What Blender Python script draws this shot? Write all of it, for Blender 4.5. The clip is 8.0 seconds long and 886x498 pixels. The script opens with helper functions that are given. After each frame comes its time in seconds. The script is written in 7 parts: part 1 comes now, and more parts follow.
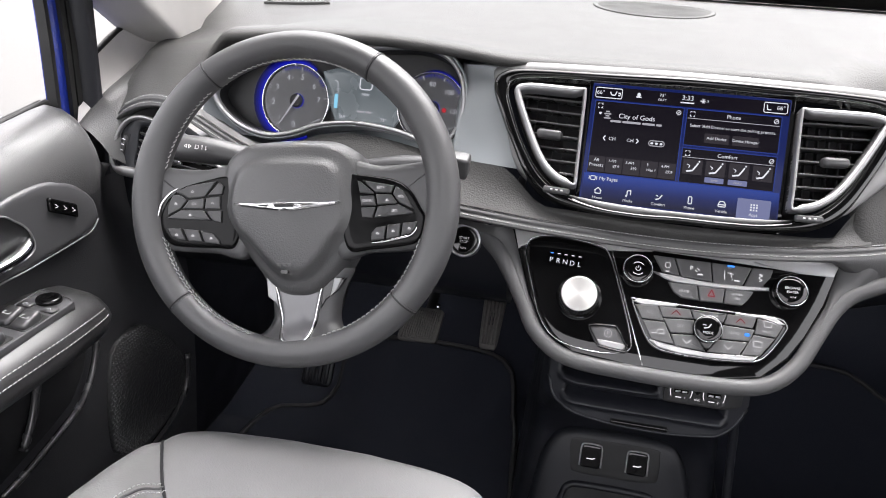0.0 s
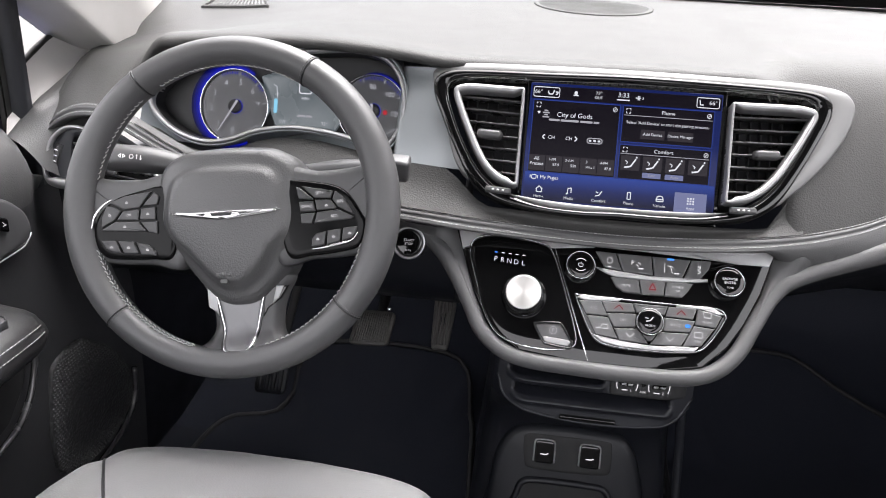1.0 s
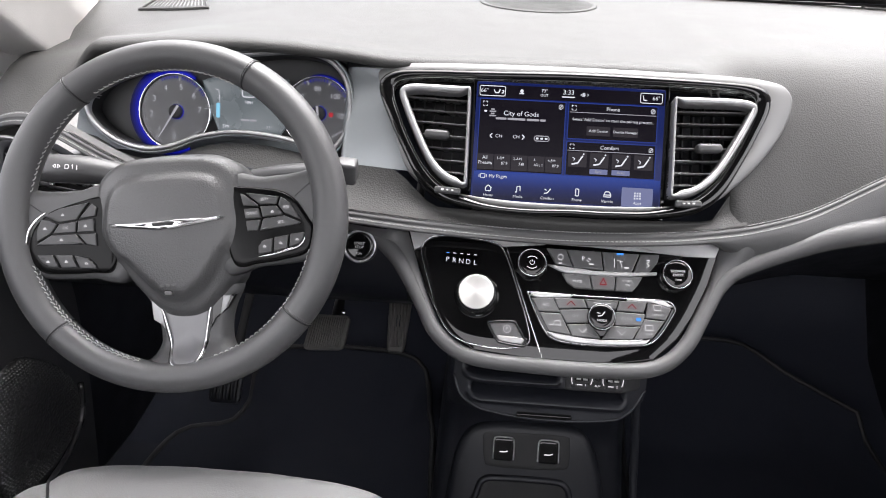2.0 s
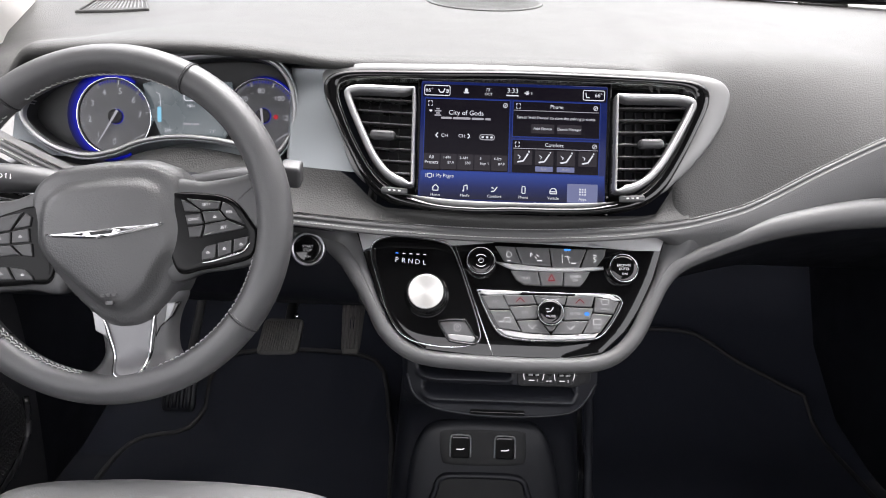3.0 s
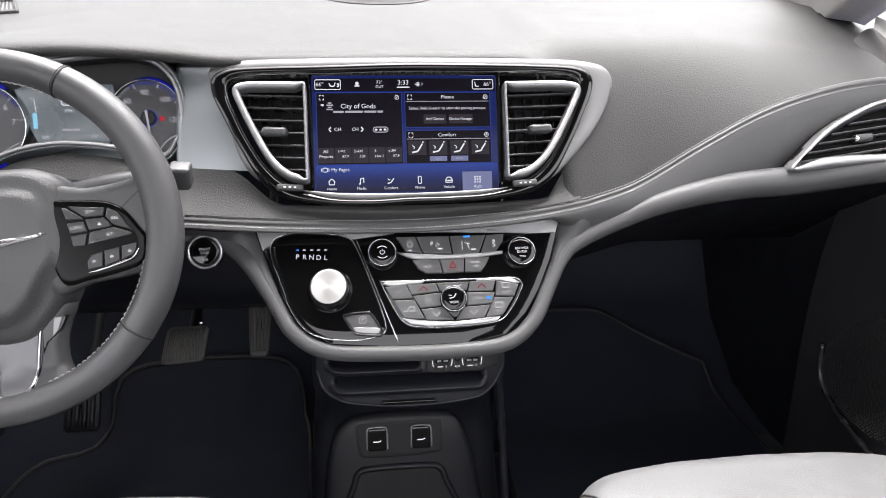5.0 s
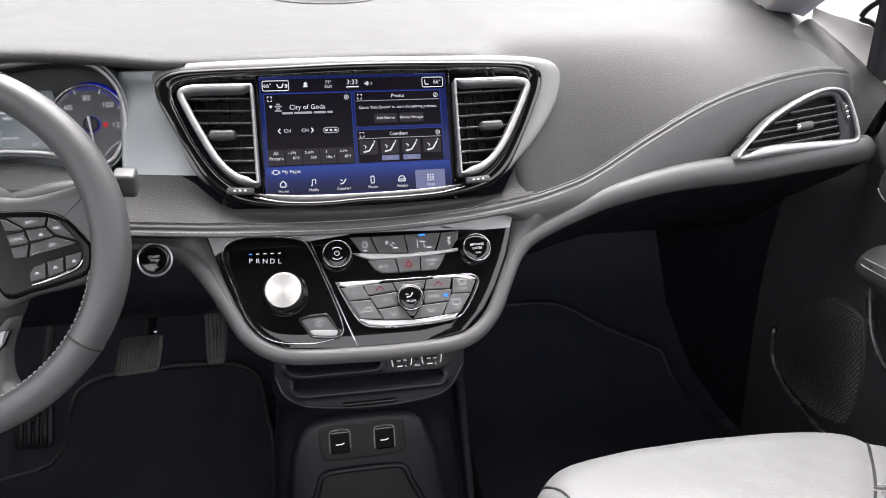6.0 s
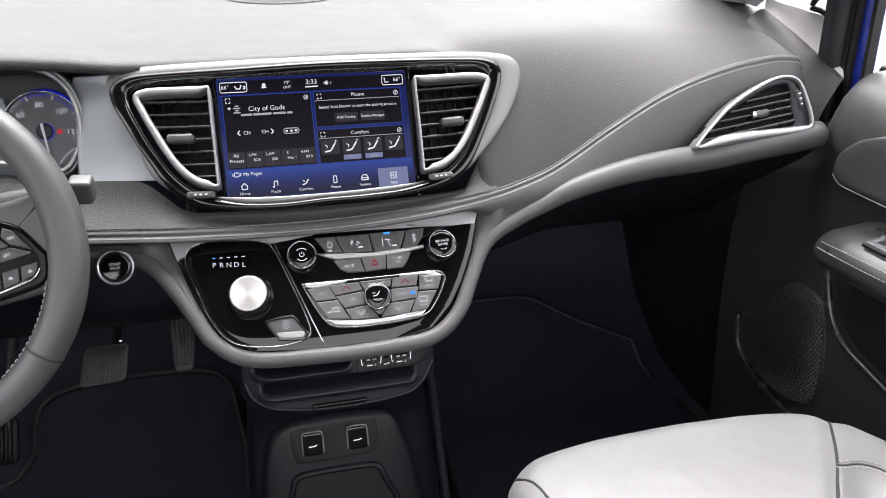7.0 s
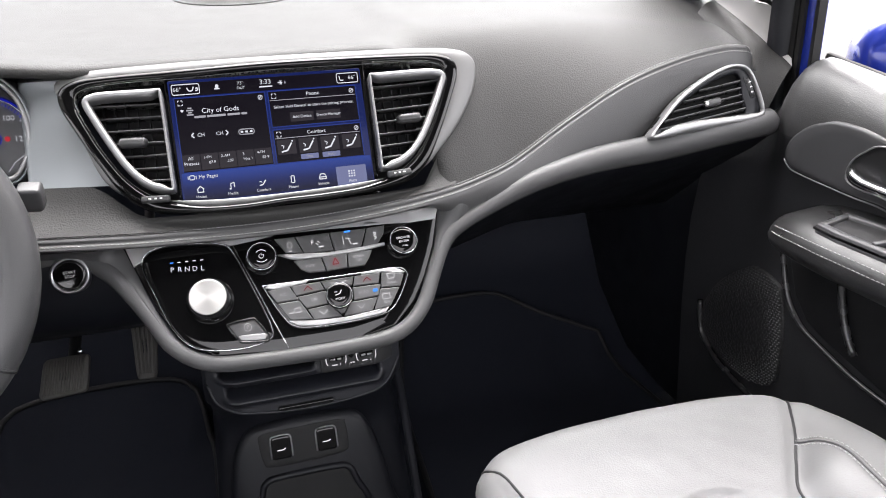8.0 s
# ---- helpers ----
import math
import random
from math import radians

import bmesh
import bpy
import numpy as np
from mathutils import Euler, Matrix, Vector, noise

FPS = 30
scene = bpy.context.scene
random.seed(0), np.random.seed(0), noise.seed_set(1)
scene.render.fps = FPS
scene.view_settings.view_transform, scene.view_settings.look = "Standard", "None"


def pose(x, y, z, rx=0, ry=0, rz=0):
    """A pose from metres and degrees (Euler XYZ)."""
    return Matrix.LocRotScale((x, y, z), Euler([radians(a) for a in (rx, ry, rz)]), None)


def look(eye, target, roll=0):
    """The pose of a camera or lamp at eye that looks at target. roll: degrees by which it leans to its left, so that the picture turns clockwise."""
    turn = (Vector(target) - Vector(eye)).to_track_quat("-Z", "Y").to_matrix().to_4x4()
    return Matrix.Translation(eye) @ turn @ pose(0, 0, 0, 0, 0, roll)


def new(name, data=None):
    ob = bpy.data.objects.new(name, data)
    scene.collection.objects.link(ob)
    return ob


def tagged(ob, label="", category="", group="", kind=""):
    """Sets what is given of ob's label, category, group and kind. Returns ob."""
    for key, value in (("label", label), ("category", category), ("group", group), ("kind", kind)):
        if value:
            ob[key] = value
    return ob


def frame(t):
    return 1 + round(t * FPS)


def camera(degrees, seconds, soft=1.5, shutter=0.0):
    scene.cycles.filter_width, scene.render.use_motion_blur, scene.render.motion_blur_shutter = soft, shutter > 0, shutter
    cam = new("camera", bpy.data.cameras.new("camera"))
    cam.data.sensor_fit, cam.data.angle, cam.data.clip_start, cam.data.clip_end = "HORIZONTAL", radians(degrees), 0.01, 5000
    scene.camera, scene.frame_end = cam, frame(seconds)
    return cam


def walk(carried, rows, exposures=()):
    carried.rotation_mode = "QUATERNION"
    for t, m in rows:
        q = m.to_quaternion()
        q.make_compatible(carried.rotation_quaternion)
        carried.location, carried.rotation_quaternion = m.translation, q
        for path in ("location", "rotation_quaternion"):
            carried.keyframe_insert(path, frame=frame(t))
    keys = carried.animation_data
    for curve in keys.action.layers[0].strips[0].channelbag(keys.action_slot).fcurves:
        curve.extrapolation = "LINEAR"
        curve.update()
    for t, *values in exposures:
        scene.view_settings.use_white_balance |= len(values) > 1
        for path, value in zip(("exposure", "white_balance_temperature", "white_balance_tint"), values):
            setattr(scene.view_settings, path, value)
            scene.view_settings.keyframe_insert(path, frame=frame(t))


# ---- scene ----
cam = camera(64.2, 8.0, soft=1.0)
PATH = [
    (0, (-0.127, -0.842, 0.857), (-0.453, 1.003, 0.156), 3.9),
    (0.5, (-0.115, -0.839, 0.86), (-0.392, 1.014, 0.16), 3.5),
    (1, (-0.107, -0.836, 0.862), (-0.326, 1.026, 0.163), 3.1),
    (1.5, (-0.104, -0.831, 0.863), (-0.263, 1.037, 0.164), 2.7),
    (3, (-0.084, -0.827, 0.868), (-0.077, 1.046, 0.166), 2.0),
    (3.5, (-0.077, -0.829, 0.867), (-0.019, 1.043, 0.165), 1.7),
    (4, (-0.078, -0.831, 0.867), (0.047, 1.036, 0.162), 1.5),
    (4.5, (-0.072, -0.836, 0.866), (0.111, 1.026, 0.159), 1.2),
    (6, (-0.055, -0.837, 0.865), (0.288, 1.001, 0.154), 0.0),
    (6.5, (-0.054, -0.837, 0.865), (0.33, 0.99, 0.149), -0.5),
    (7, (-0.047, -0.84, 0.864), (0.372, 0.98, 0.147), -1.1),
    (7.5, (-0.041, -0.839, 0.862), (0.42, 0.969, 0.141), -1.7),
    (8, (-0.036, -0.846, 0.859), (0.462, 0.953, 0.141), -2.2),
]
walk(cam, [(t, look(eye, target, roll)) for t, eye, target, roll in PATH], exposures=[(0, 2.96, 6500, 14), (8, 2.96, 6500, 14)])

# ---- daylight: a bright overcast sky, soft sun high above ----
world = bpy.data.worlds.new("overcast_sky")
scene.world = world
world.use_nodes = True
wn = world.node_tree
sky = wn.nodes.new("ShaderNodeTexSky")
sky.sky_type = "NISHITA"
sky.sun_disc = False
sky.sun_elevation, sky.sun_rotation = radians(73), radians(27)
sky.air_density, sky.dust_density = 1.0, 4.0
soften = wn.nodes.new("ShaderNodeHueSaturation")
soften.inputs["Saturation"].default_value = 0.06
wn.links.new(sky.outputs[0], soften.inputs["Color"])
background = wn.nodes["Background"]
background.inputs["Strength"].default_value = 0.15
wn.links.new(soften.outputs[0], background.inputs["Color"])
sun_data = bpy.data.lights.new("sun", "SUN")
sun_data.energy, sun_data.angle, sun_data.color = 0.85, radians(80), (1.0, 0.95, 0.88)
sun = new("sun", sun_data)
sun.matrix_world = look((0.4, 0.8, 3.0), (0, 0, 0))


# ---- modelling tools ----
def part(name, bm, material, parent=None, label="", smooth=True):
    """One bmesh as one mesh object, under a thing or a part."""
    data = bpy.data.meshes.new(name)
    bm.normal_update()
    bm.to_mesh(data)
    bm.free()
    data.materials.append(material)
    if smooth:
        data.shade_smooth()
    ob = new(name, data)
    if parent is not None:
        ob.parent = parent
    return tagged(ob, label) if label else ob


def thing(name, label, category, group="", kind="", at=(0, 0, 0)):
    ob = new(name)
    ob.location = at
    ob.empty_display_size = 0.02
    bpy.context.view_layer.update()
    return tagged(ob, label, category, group, kind)


def adopt(parent, *obs):
    """Puts obs under parent without moving them."""
    for ob in obs:
        ob.parent = parent
        ob.matrix_parent_inverse = Matrix.Translation(parent.location).inverted()


def curve(points, n, closed=False):
    """n points evenly along a smooth Catmull-Rom curve."""
    pts = [np.array(p, float) for p in points]
    m = len(pts)
    dense = []
    for i in range(m if closed else m - 1):
        if closed:
            a, b, c, d = pts[i - 1], pts[i], pts[(i + 1) % m], pts[(i + 2) % m]
        else:
            b, c = pts[i], pts[i + 1]
            a = pts[i - 1] if i else 2 * b - c
            d = pts[i + 2] if i + 2 < m else 2 * c - b
        for k in range(16):
            t = k / 16
            dense.append(0.5 * (2 * b + (c - a) * t + (2 * a - 5 * b + 4 * c - d) * t * t + (3 * b - a - 3 * c + d) * t ** 3))
    dense.append(pts[0] if closed else pts[-1])
    dense = np.array(dense)
    far = np.r_[0, np.cumsum(np.linalg.norm(np.diff(dense, axis=0), axis=1))]
    want = np.linspace(0, far[-1], n + 1)[:-1] if closed else np.linspace(0, far[-1], n)
    return np.stack([np.interp(want, far, dense[:, k]) for k in range(dense.shape[1])], 1)


def line(table, x):
    """A smooth value at x from a short table of (x, value)."""
    xs = [a for a, _ in table]
    ys = [b for _, b in table]
    if x <= xs[0]:
        return ys[0]
    if x >= xs[-1]:
        return ys[-1]
    i = max(k for k in range(len(xs)) if xs[k] <= x)
    i = min(i, len(xs) - 2)
    s = lambda k: 0.0 if k <= 0 or k >= len(xs) - 1 else (ys[k + 1] - ys[k - 1]) / (xs[k + 1] - xs[k - 1])
    h = xs[i + 1] - xs[i]
    t = (x - xs[i]) / h
    return ((2 * t ** 3 - 3 * t * t + 1) * ys[i] + (t ** 3 - 2 * t * t + t) * h * s(i)
            + (-2 * t ** 3 + 3 * t * t) * ys[i + 1] + (t ** 3 - t * t) * h * s(i + 1))


def step(a, b, x):
    t = min(1.0, max(0.0, (x - a) / (b - a)))
    return t * t * (3 - 2 * t)


def grid(rows, closed_u=False, closed_v=False, bm=None):
    """Quads between rows of points."""
    bm = bm or bmesh.new()
    vs = [[bm.verts.new(tuple(p)) for p in row] for row in rows]
    n, m = len(vs), len(vs[0])
    for i in range(n if closed_u else n - 1):
        for j in range(m if closed_v else m - 1):
            a, b = vs[i][j], vs[(i + 1) % n][j]
            c, d = vs[(i + 1) % n][(j + 1) % m], vs[i][(j + 1) % m]
            bm.faces.new((a, b, c, d))
    return bm


def flat(x, y, w):
    return (x, y, w)


def plate(outline, to, front=0.004, back=0.0, edge=0.002, n=64, dome=0.0, smooth=True, bm=None):
    """A plate with a rounded rim from a closed outline, laid by to(u, v, w); dome swells its middle."""
    bm = bm or bmesh.new()
    line2 = curve(outline, n, True) if smooth else refine(outline, n)
    mid = line2.mean(0)
    nrm = inward(line2)
    loops = [(line2, back), (line2, front - edge), (line2 + nrm * edge * 0.3, front - edge * 0.3), (line2 + nrm * edge, front)]
    inner = line2 + nrm * edge
    for s in (0.85, 0.6, 0.35, 0.12):
        loops.append((mid + (inner - mid) * s, front + dome * (1 - s * s)))
    rings = [[bm.verts.new(to(p[0], p[1], w)) for p in loop] for loop, w in loops]
    m = len(line2)
    for a, b in zip(rings, rings[1:]):
        for j in range(m):
            bm.faces.new((a[j], a[(j + 1) % m], b[(j + 1) % m], b[j]))
    bm.faces.new(rings[-1])
    bm.faces.new(list(reversed(rings[0])))
    bmesh.ops.recalc_face_normals(bm, faces=bm.faces[:])
    return bm


def refine(outline, n):
    """n points along a closed polygon, its corners kept."""
    pts = np.array(outline, float)
    nxt = np.roll(pts, -1, 0)
    length = np.linalg.norm(nxt - pts, axis=1)
    out = []
    for p, q, l in zip(pts, nxt, length):
        k = max(1, int(round(n * l / length.sum())))
        out += [p + (q - p) * i / k for i in range(k)]
    return np.array(out)


def inward(loop):
    t = np.roll(loop, -1, 0) - np.roll(loop, 1, 0)
    t /= np.linalg.norm(t, axis=1)[:, None] + 1e-9
    area = (loop[:, 0] * np.roll(loop[:, 1], -1) - np.roll(loop[:, 0], -1) * loop[:, 1]).sum()
    nrm = np.stack([-t[:, 1], t[:, 0]], 1)
    return nrm if area > 0 else -nrm


def frame_band(outer, to, width, front, back=0.0, n=96, edge=0.0015, smooth=True, widths=None):
    """A raised frame that follows a closed outline, width metres wide inwards."""
    loop = curve(outer, n, True) if smooth else refine(outer, n)
    nrm = inward(loop)
    w = np.full(len(loop), width) if widths is None else np.array([widths(*p) for p in loop])
    prof = [(0, back), (0, front - edge), (0.15, front), (0.5, front + edge * 0.6), (0.85, front), (1, front - edge), (1, back)]
    rows = [[to(*(p + nn * ww * k), h) for p, nn, ww in zip(loop, nrm, w)] for k, h in prof]
    bm = grid(rows, closed_v=True)
    bmesh.ops.recalc_face_normals(bm, faces=bm.faces[:])
    return bm


def tube(path, radius, sides=12, closed=False, flatten=1.0, up=(0, 0, 1), caps=True, bm=None):
    """A round bar along points; radius may be a function of 0..1; flatten squashes it along up."""
    bm = bm or bmesh.new()
    pts = [Vector(p) for p in path]
    n = len(pts)
    rings = []
    for i, p in enumerate(pts):
        a = pts[i - 1] if i or closed else pts[0]
        b = pts[(i + 1) % n] if i < n - 1 or closed else pts[-1]
        t = (b - a).normalized()
        s = t.cross(Vector(up))
        s = s.normalized() if s.length > 1e-4 else t.orthogonal().normalized()
        u = s.cross(t)
        r = radius(i / (n - 1)) if callable(radius) else radius
        rings.append([bm.verts.new(p + s * r * math.cos(k) + u * r * flatten * math.sin(k))
                      for k in (2 * math.pi * j / sides for j in range(sides))])
    for i in range(n if closed else n - 1):
        for j in range(sides):
            bm.faces.new((rings[i][j], rings[(i + 1) % n][j], rings[(i + 1) % n][(j + 1) % sides], rings[i][(j + 1) % sides]))
    if caps and not closed:
        bm.faces.new(rings[0]), bm.faces.new(list(reversed(rings[-1])))
    bmesh.ops.recalc_face_normals(bm, faces=bm.faces[:])
    return bm


def block(size, m=None, bevel=0.002, segments=2, bm=None):
    """A box with rounded edges; m: its pose."""
    own = bmesh.new()
    bmesh.ops.create_cube(own, size=1.0, matrix=Matrix.Diagonal((*size, 1)))
    if bevel:
        bmesh.ops.bevel(own, geom=own.edges[:], offset=bevel, segments=segments, affect="EDGES", profile=0.5)
    if m is not None:
        bmesh.ops.transform(own, matrix=m, verts=own.verts)
    return own


def lathe(profile, m=None, sides=32):
    """A turned body round z from (radius, height) pairs."""
    rows = [[(r * math.cos(a), r * math.sin(a), h) for a in (2 * math.pi * k / sides for k in range(sides))] for r, h in profile]
    bm = grid(rows, closed_v=True)
    bm.faces.new([v for v in bm.verts][-sides:])
    bm.faces.new(list(reversed([v for v in bm.verts][:sides])))
    bmesh.ops.recalc_face_normals(bm, faces=bm.faces[:])
    if m is not None:
        bmesh.ops.transform(bm, matrix=m, verts=bm.verts)
    return bm


def join(*bms):
    """Several bmeshes into the first."""
    out = bms[0]
    for b in bms[1:]:
        data = bpy.data.meshes.new("join")
        b.to_mesh(data)
        out.from_mesh(data)
        b.free()
        bpy.data.meshes.remove(data)
    return out


def stitches(path, normal, length=0.0042, gap=0.0022, radius=0.0006, lift=0.0003, skew=0.0):
    """A row of thread stitches along a path; normal(i): the way out of the surface."""
    pts = np.array(path, float)
    far = np.r_[0, np.cumsum(np.linalg.norm(np.diff(pts, axis=0), axis=1))]
    at = lambda s: np.array([np.interp(s, far, pts[:, k]) for k in range(3)])
    bm = bmesh.new()
    s = 0.0
    while s + length < far[-1]:
        a, b = at(s), at(s + length)
        out = np.array(normal(s / far[-1]))
        side = np.cross(b - a, out)
        side /= np.linalg.norm(side) + 1e-9
        a, b = a - side * skew, b + side * skew
        mid = (a + b) / 2 + out * (lift + radius)
        tube([a, (a + mid) / 2 + out * radius * 0.5, mid, (b + mid) / 2 + out * radius * 0.5, b], radius, 5, caps=False, up=tuple(out), bm=bm)
        s += length + gap
    return bm


def lettering(text, m, size, material, parent, align="CENTER", name="lettering", thick=0.0):
    """Writing in the built-in font, laid flat in the plane of m."""
    data = bpy.data.curves.new(name, "FONT")
    data.body, data.size, data.align_x, data.align_y = text, size, align, "CENTER"
    data.extrude = thick
    data.resolution_u = 3
    data.materials.append(material)
    ob = new(name, data)
    ob.parent = parent
    ob.matrix_parent_inverse = Matrix.Translation(parent.matrix_world.translation).inverted()
    ob.matrix_world = m
    return ob


# ---- materials ----
def material(name, colour, rough=0.5, metal=0.0, grain=0.0, grain_size=0.001, mottle=0.12, mottle_size=0.05,
             coat=0.0, glow=None, power=0.0, spec=0.5, kind="noise", rough_vary=0.08):
    m = bpy.data.materials.new(name)
    m.use_nodes = True
    nt = m.node_tree
    b = nt.nodes["Principled BSDF"]
    b.inputs["Metallic"].default_value = metal
    b.inputs["Specular IOR Level"].default_value = spec
    b.inputs["Coat Weight"].default_value = coat
    b.inputs["Coat Roughness"].default_value = 0.03
    at = nt.nodes.new("ShaderNodeTexCoord")
    wide = nt.nodes.new("ShaderNodeTexNoise")
    wide.inputs["Scale"].default_value = 1 / mottle_size
    wide.inputs["Detail"].default_value = 6
    nt.links.new(at.outputs["Object"], wide.inputs["Vector"])
    ramp = nt.nodes.new("ShaderNodeMix")
    ramp.data_type = "RGBA"
    ramp.inputs[6].default_value = (*[c * (1 - mottle) for c in colour], 1)
    ramp.inputs[7].default_value = (*[min(1, c * (1 + mottle)) for c in colour], 1)
    nt.links.new(wide.outputs["Fac"], ramp.inputs[0])
    nt.links.new(ramp.outputs[2], b.inputs["Base Color"])
    gloss = nt.nodes.new("ShaderNodeMapRange")
    gloss.inputs[1].default_value, gloss.inputs[2].default_value = 0.3, 0.7
    gloss.inputs[3].default_value, gloss.inputs[4].default_value = max(0.02, rough - rough_vary), min(1, rough + rough_vary)
    nt.links.new(wide.outputs["Fac"], gloss.inputs[0])
    nt.links.new(gloss.outputs[0], b.inputs["Roughness"])
    if grain:
        if kind == "leather":
            fine = nt.nodes.new("ShaderNodeTexVoronoi")
            fine.feature = "SMOOTH_F1"
            fine.inputs["Scale"].default_value = 1 / grain_size
            warp = nt.nodes.new("ShaderNodeTexNoise")
            warp.inputs["Scale"].default_value = 0.6 / grain_size
            add = nt.nodes.new("ShaderNodeVectorMath")
            add.operation = "MULTIPLY_ADD"
            add.inputs[1].default_value = (grain_size,) * 3
            nt.links.new(at.outputs["Object"], warp.inputs["Vector"])
            nt.links.new(warp.outputs["Color"], add.inputs[0])
            nt.links.new(at.outputs["Object"], add.inputs[2])
            nt.links.new(add.outputs[0], fine.inputs["Vector"])
            height = fine.outputs["Distance"]
        else:
            fine = nt.nodes.new("ShaderNodeTexNoise")
            fine.inputs["Scale"].default_value = 1 / grain_size
            fine.inputs["Detail"].default_value = 3
            nt.links.new(at.outputs["Object"], fine.inputs["Vector"])
            height = fine.outputs["Fac"]
        bump = nt.nodes.new("ShaderNodeBump")
        bump.inputs["Strength"].default_value = grain
        bump.inputs["Distance"].default_value = grain_size * 0.4
        nt.links.new(height, bump.inputs["Height"])
        nt.links.new(bump.outputs[0], b.inputs["Normal"])
    if glow:
        b.inputs["Emission Color"].default_value = (*glow, 1)
        b.inputs["Emission Strength"].default_value = power
    return m


PAD = material("grained_soft_plastic", (0.0362, 0.036, 0.0352), 0.55, spec=0.3, grain=0.6, grain_size=0.0018, kind="leather", rough_vary=0.02, mottle=0.06)
COVER = material("airbag_cover_grain", (0.052, 0.052, 0.0535), 0.42, spec=0.6, grain=0.5, grain_size=0.0016, kind="leather")
VINYL = material("stitched_leatherette", (0.06, 0.06, 0.0615), 0.4, spec=0.7, grain=0.45, grain_size=0.0016, kind="leather")
SOFT = material("soft_leatherette", (0.06, 0.06, 0.0615), 0.52, spec=0.5, grain=0.4, grain_size=0.0013, kind="leather")
LEATHER = material("smooth_black_leather", (0.053, 0.053, 0.055), 0.45, spec=0.55, grain=0.3, grain_size=0.001, kind="leather")
SEAT_LEATHER = material("seat_leather", (0.139, 0.139, 0.14), 0.42, grain=0.3, grain_size=0.0016, kind="leather", mottle_size=0.08)
# black plastic, with the blue haze of dark areas put into its colour
PLASTIC = material("hazed_black_plastic", (0.0086, 0.0094, 0.013), 0.46, spec=0.4, grain=0.3, grain_size=0.0009)
DARK = material("dark_plastic", (0.006, 0.0062, 0.0072), 0.6, grain=0.2, grain_size=0.001)
PIANO = material("piano_black_gloss", (0.003, 0.003, 0.0032), 0.05, rough_vary=0.02, mottle_size=0.02)
SATIN = material("satin_silver", (0.32, 0.32, 0.325), 0.44, metal=0.8, mottle=0.05)
GREYMETAL = material("satin_grey_paint", (0.3, 0.32, 0.33), 0.38, metal=0.75, mottle=0.06, grain=0.1, grain_size=0.0006)
SILVER_PAINT = material("silver_paint", (0.4, 0.4, 0.405), 0.42, metal=0.3, mottle=0.05)
CHROME = material("chrome", (0.85, 0.85, 0.86), 0.08, metal=1.0, mottle=0.03, rough_vary=0.03)
BUTTON = material("grey_button_plastic", (0.045, 0.045, 0.047), 0.4, grain=0.15, grain_size=0.0005)
THREAD = material("grey_thread", (0.36, 0.36, 0.355), 0.8, mottle_size=0.004)
# black carpet; the footwell's bluish shadow haze is part of this base colour
CARPET = material("hazed_black_carpet", (0.017, 0.0193, 0.0275), 0.95, grain=1.0, grain_size=0.0015, spec=0.2)
RUBBER = material("ribbed_rubber", (0.06, 0.058, 0.055), 0.65, grain=0.2, grain_size=0.001)
BLUE = material("blue_car_paint", (0.012, 0.03, 0.28), 0.25, metal=0.3, coat=1.0, mottle_size=0.2)
PAVING = material("pale_concrete", (0.062, 0.061, 0.059), 0.9, grain=0.8, grain_size=0.015, mottle=0.3, mottle_size=0.04)
HEADLINER = material("dark_headliner", (0.06, 0.06, 0.062), 0.95, grain=0.5, grain_size=0.002)
SAIL = material("pale_grey_trim", (0.42, 0.413, 0.408), 0.6, grain=0.4, grain_size=0.0012)
PILLAR = material("grey_pillar_trim", (0.42, 0.413, 0.405), 0.7, grain=0.4, grain_size=0.0012)
WHITE_INK = material("white_print", (0.75, 0.75, 0.75), 0.5, mottle_size=0.01)


# ---- frames of reference: the display face, the control panel, the wheel ----
def on_display(x, z, w=0.0):
    """The gently curved face of the display surround at height z, w metres proud of it."""
    k = math.hypot(1, 0.508)
    return (x, 0.039 + (z - 0.754) * 0.508 + 0.55 * x * x - w / k, z + w * 0.508 / k)


def on_screen(x, z, w=0.0):
    """The flat touchscreen, more upright than the surround."""
    k = math.hypot(1, 0.4)
    return (x, 0.0145 + (z - 0.69) * 0.4 - (w - 0.013) / k, z + (w - 0.013) * 0.4 / k)


def on_panel(x, z, w=0.0):
    """The sloping control panel under the display."""
    k = 1.25
    return (x, -0.012 + (z - 0.575) * 0.75 + 0.3 * x * x - w / k, z + w * 0.75 / k)


def lay(to, x, z, w=0.0):
    """The pose of a flat thing on one of these faces: its x runs right, its y up, its z out."""
    p, a, b = Vector(to(x, z, w)), Vector(to(x + 1e-3, z, w)), Vector(to(x, z + 1e-3, w))
    ex = (a - p).normalized()
    ez = ex.cross((b - p).normalized()).normalized()
    ey = ez.cross(ex)
    return Matrix.Translation(p) @ Matrix((ex, ey, ez)).transposed().to_4x4()


WHEEL = Matrix.Translation((-0.42, -0.149, 0.629)) @ pose(0, 0, 0, 90 - 21.2, 0, 0) @ pose(0, 0, 0, 0, 0, 7.6)


def on_wheel(u, v, w=0.0):
    return tuple(WHEEL @ Vector((u, v, w)))


# ---- outside: paving round the parked car ----
GROUND_Z = -0.42
ground = part("ground", grid([[(x, y, GROUND_Z) for x in (-900, -40, -8, -3, 3, 8, 40, 900)] for y in (-900, -40, -8, -3, 3, 8, 40, 900)]), PAVING)
tagged(ground, "pale sunlit concrete paving outside the car", "ground", kind="structure")

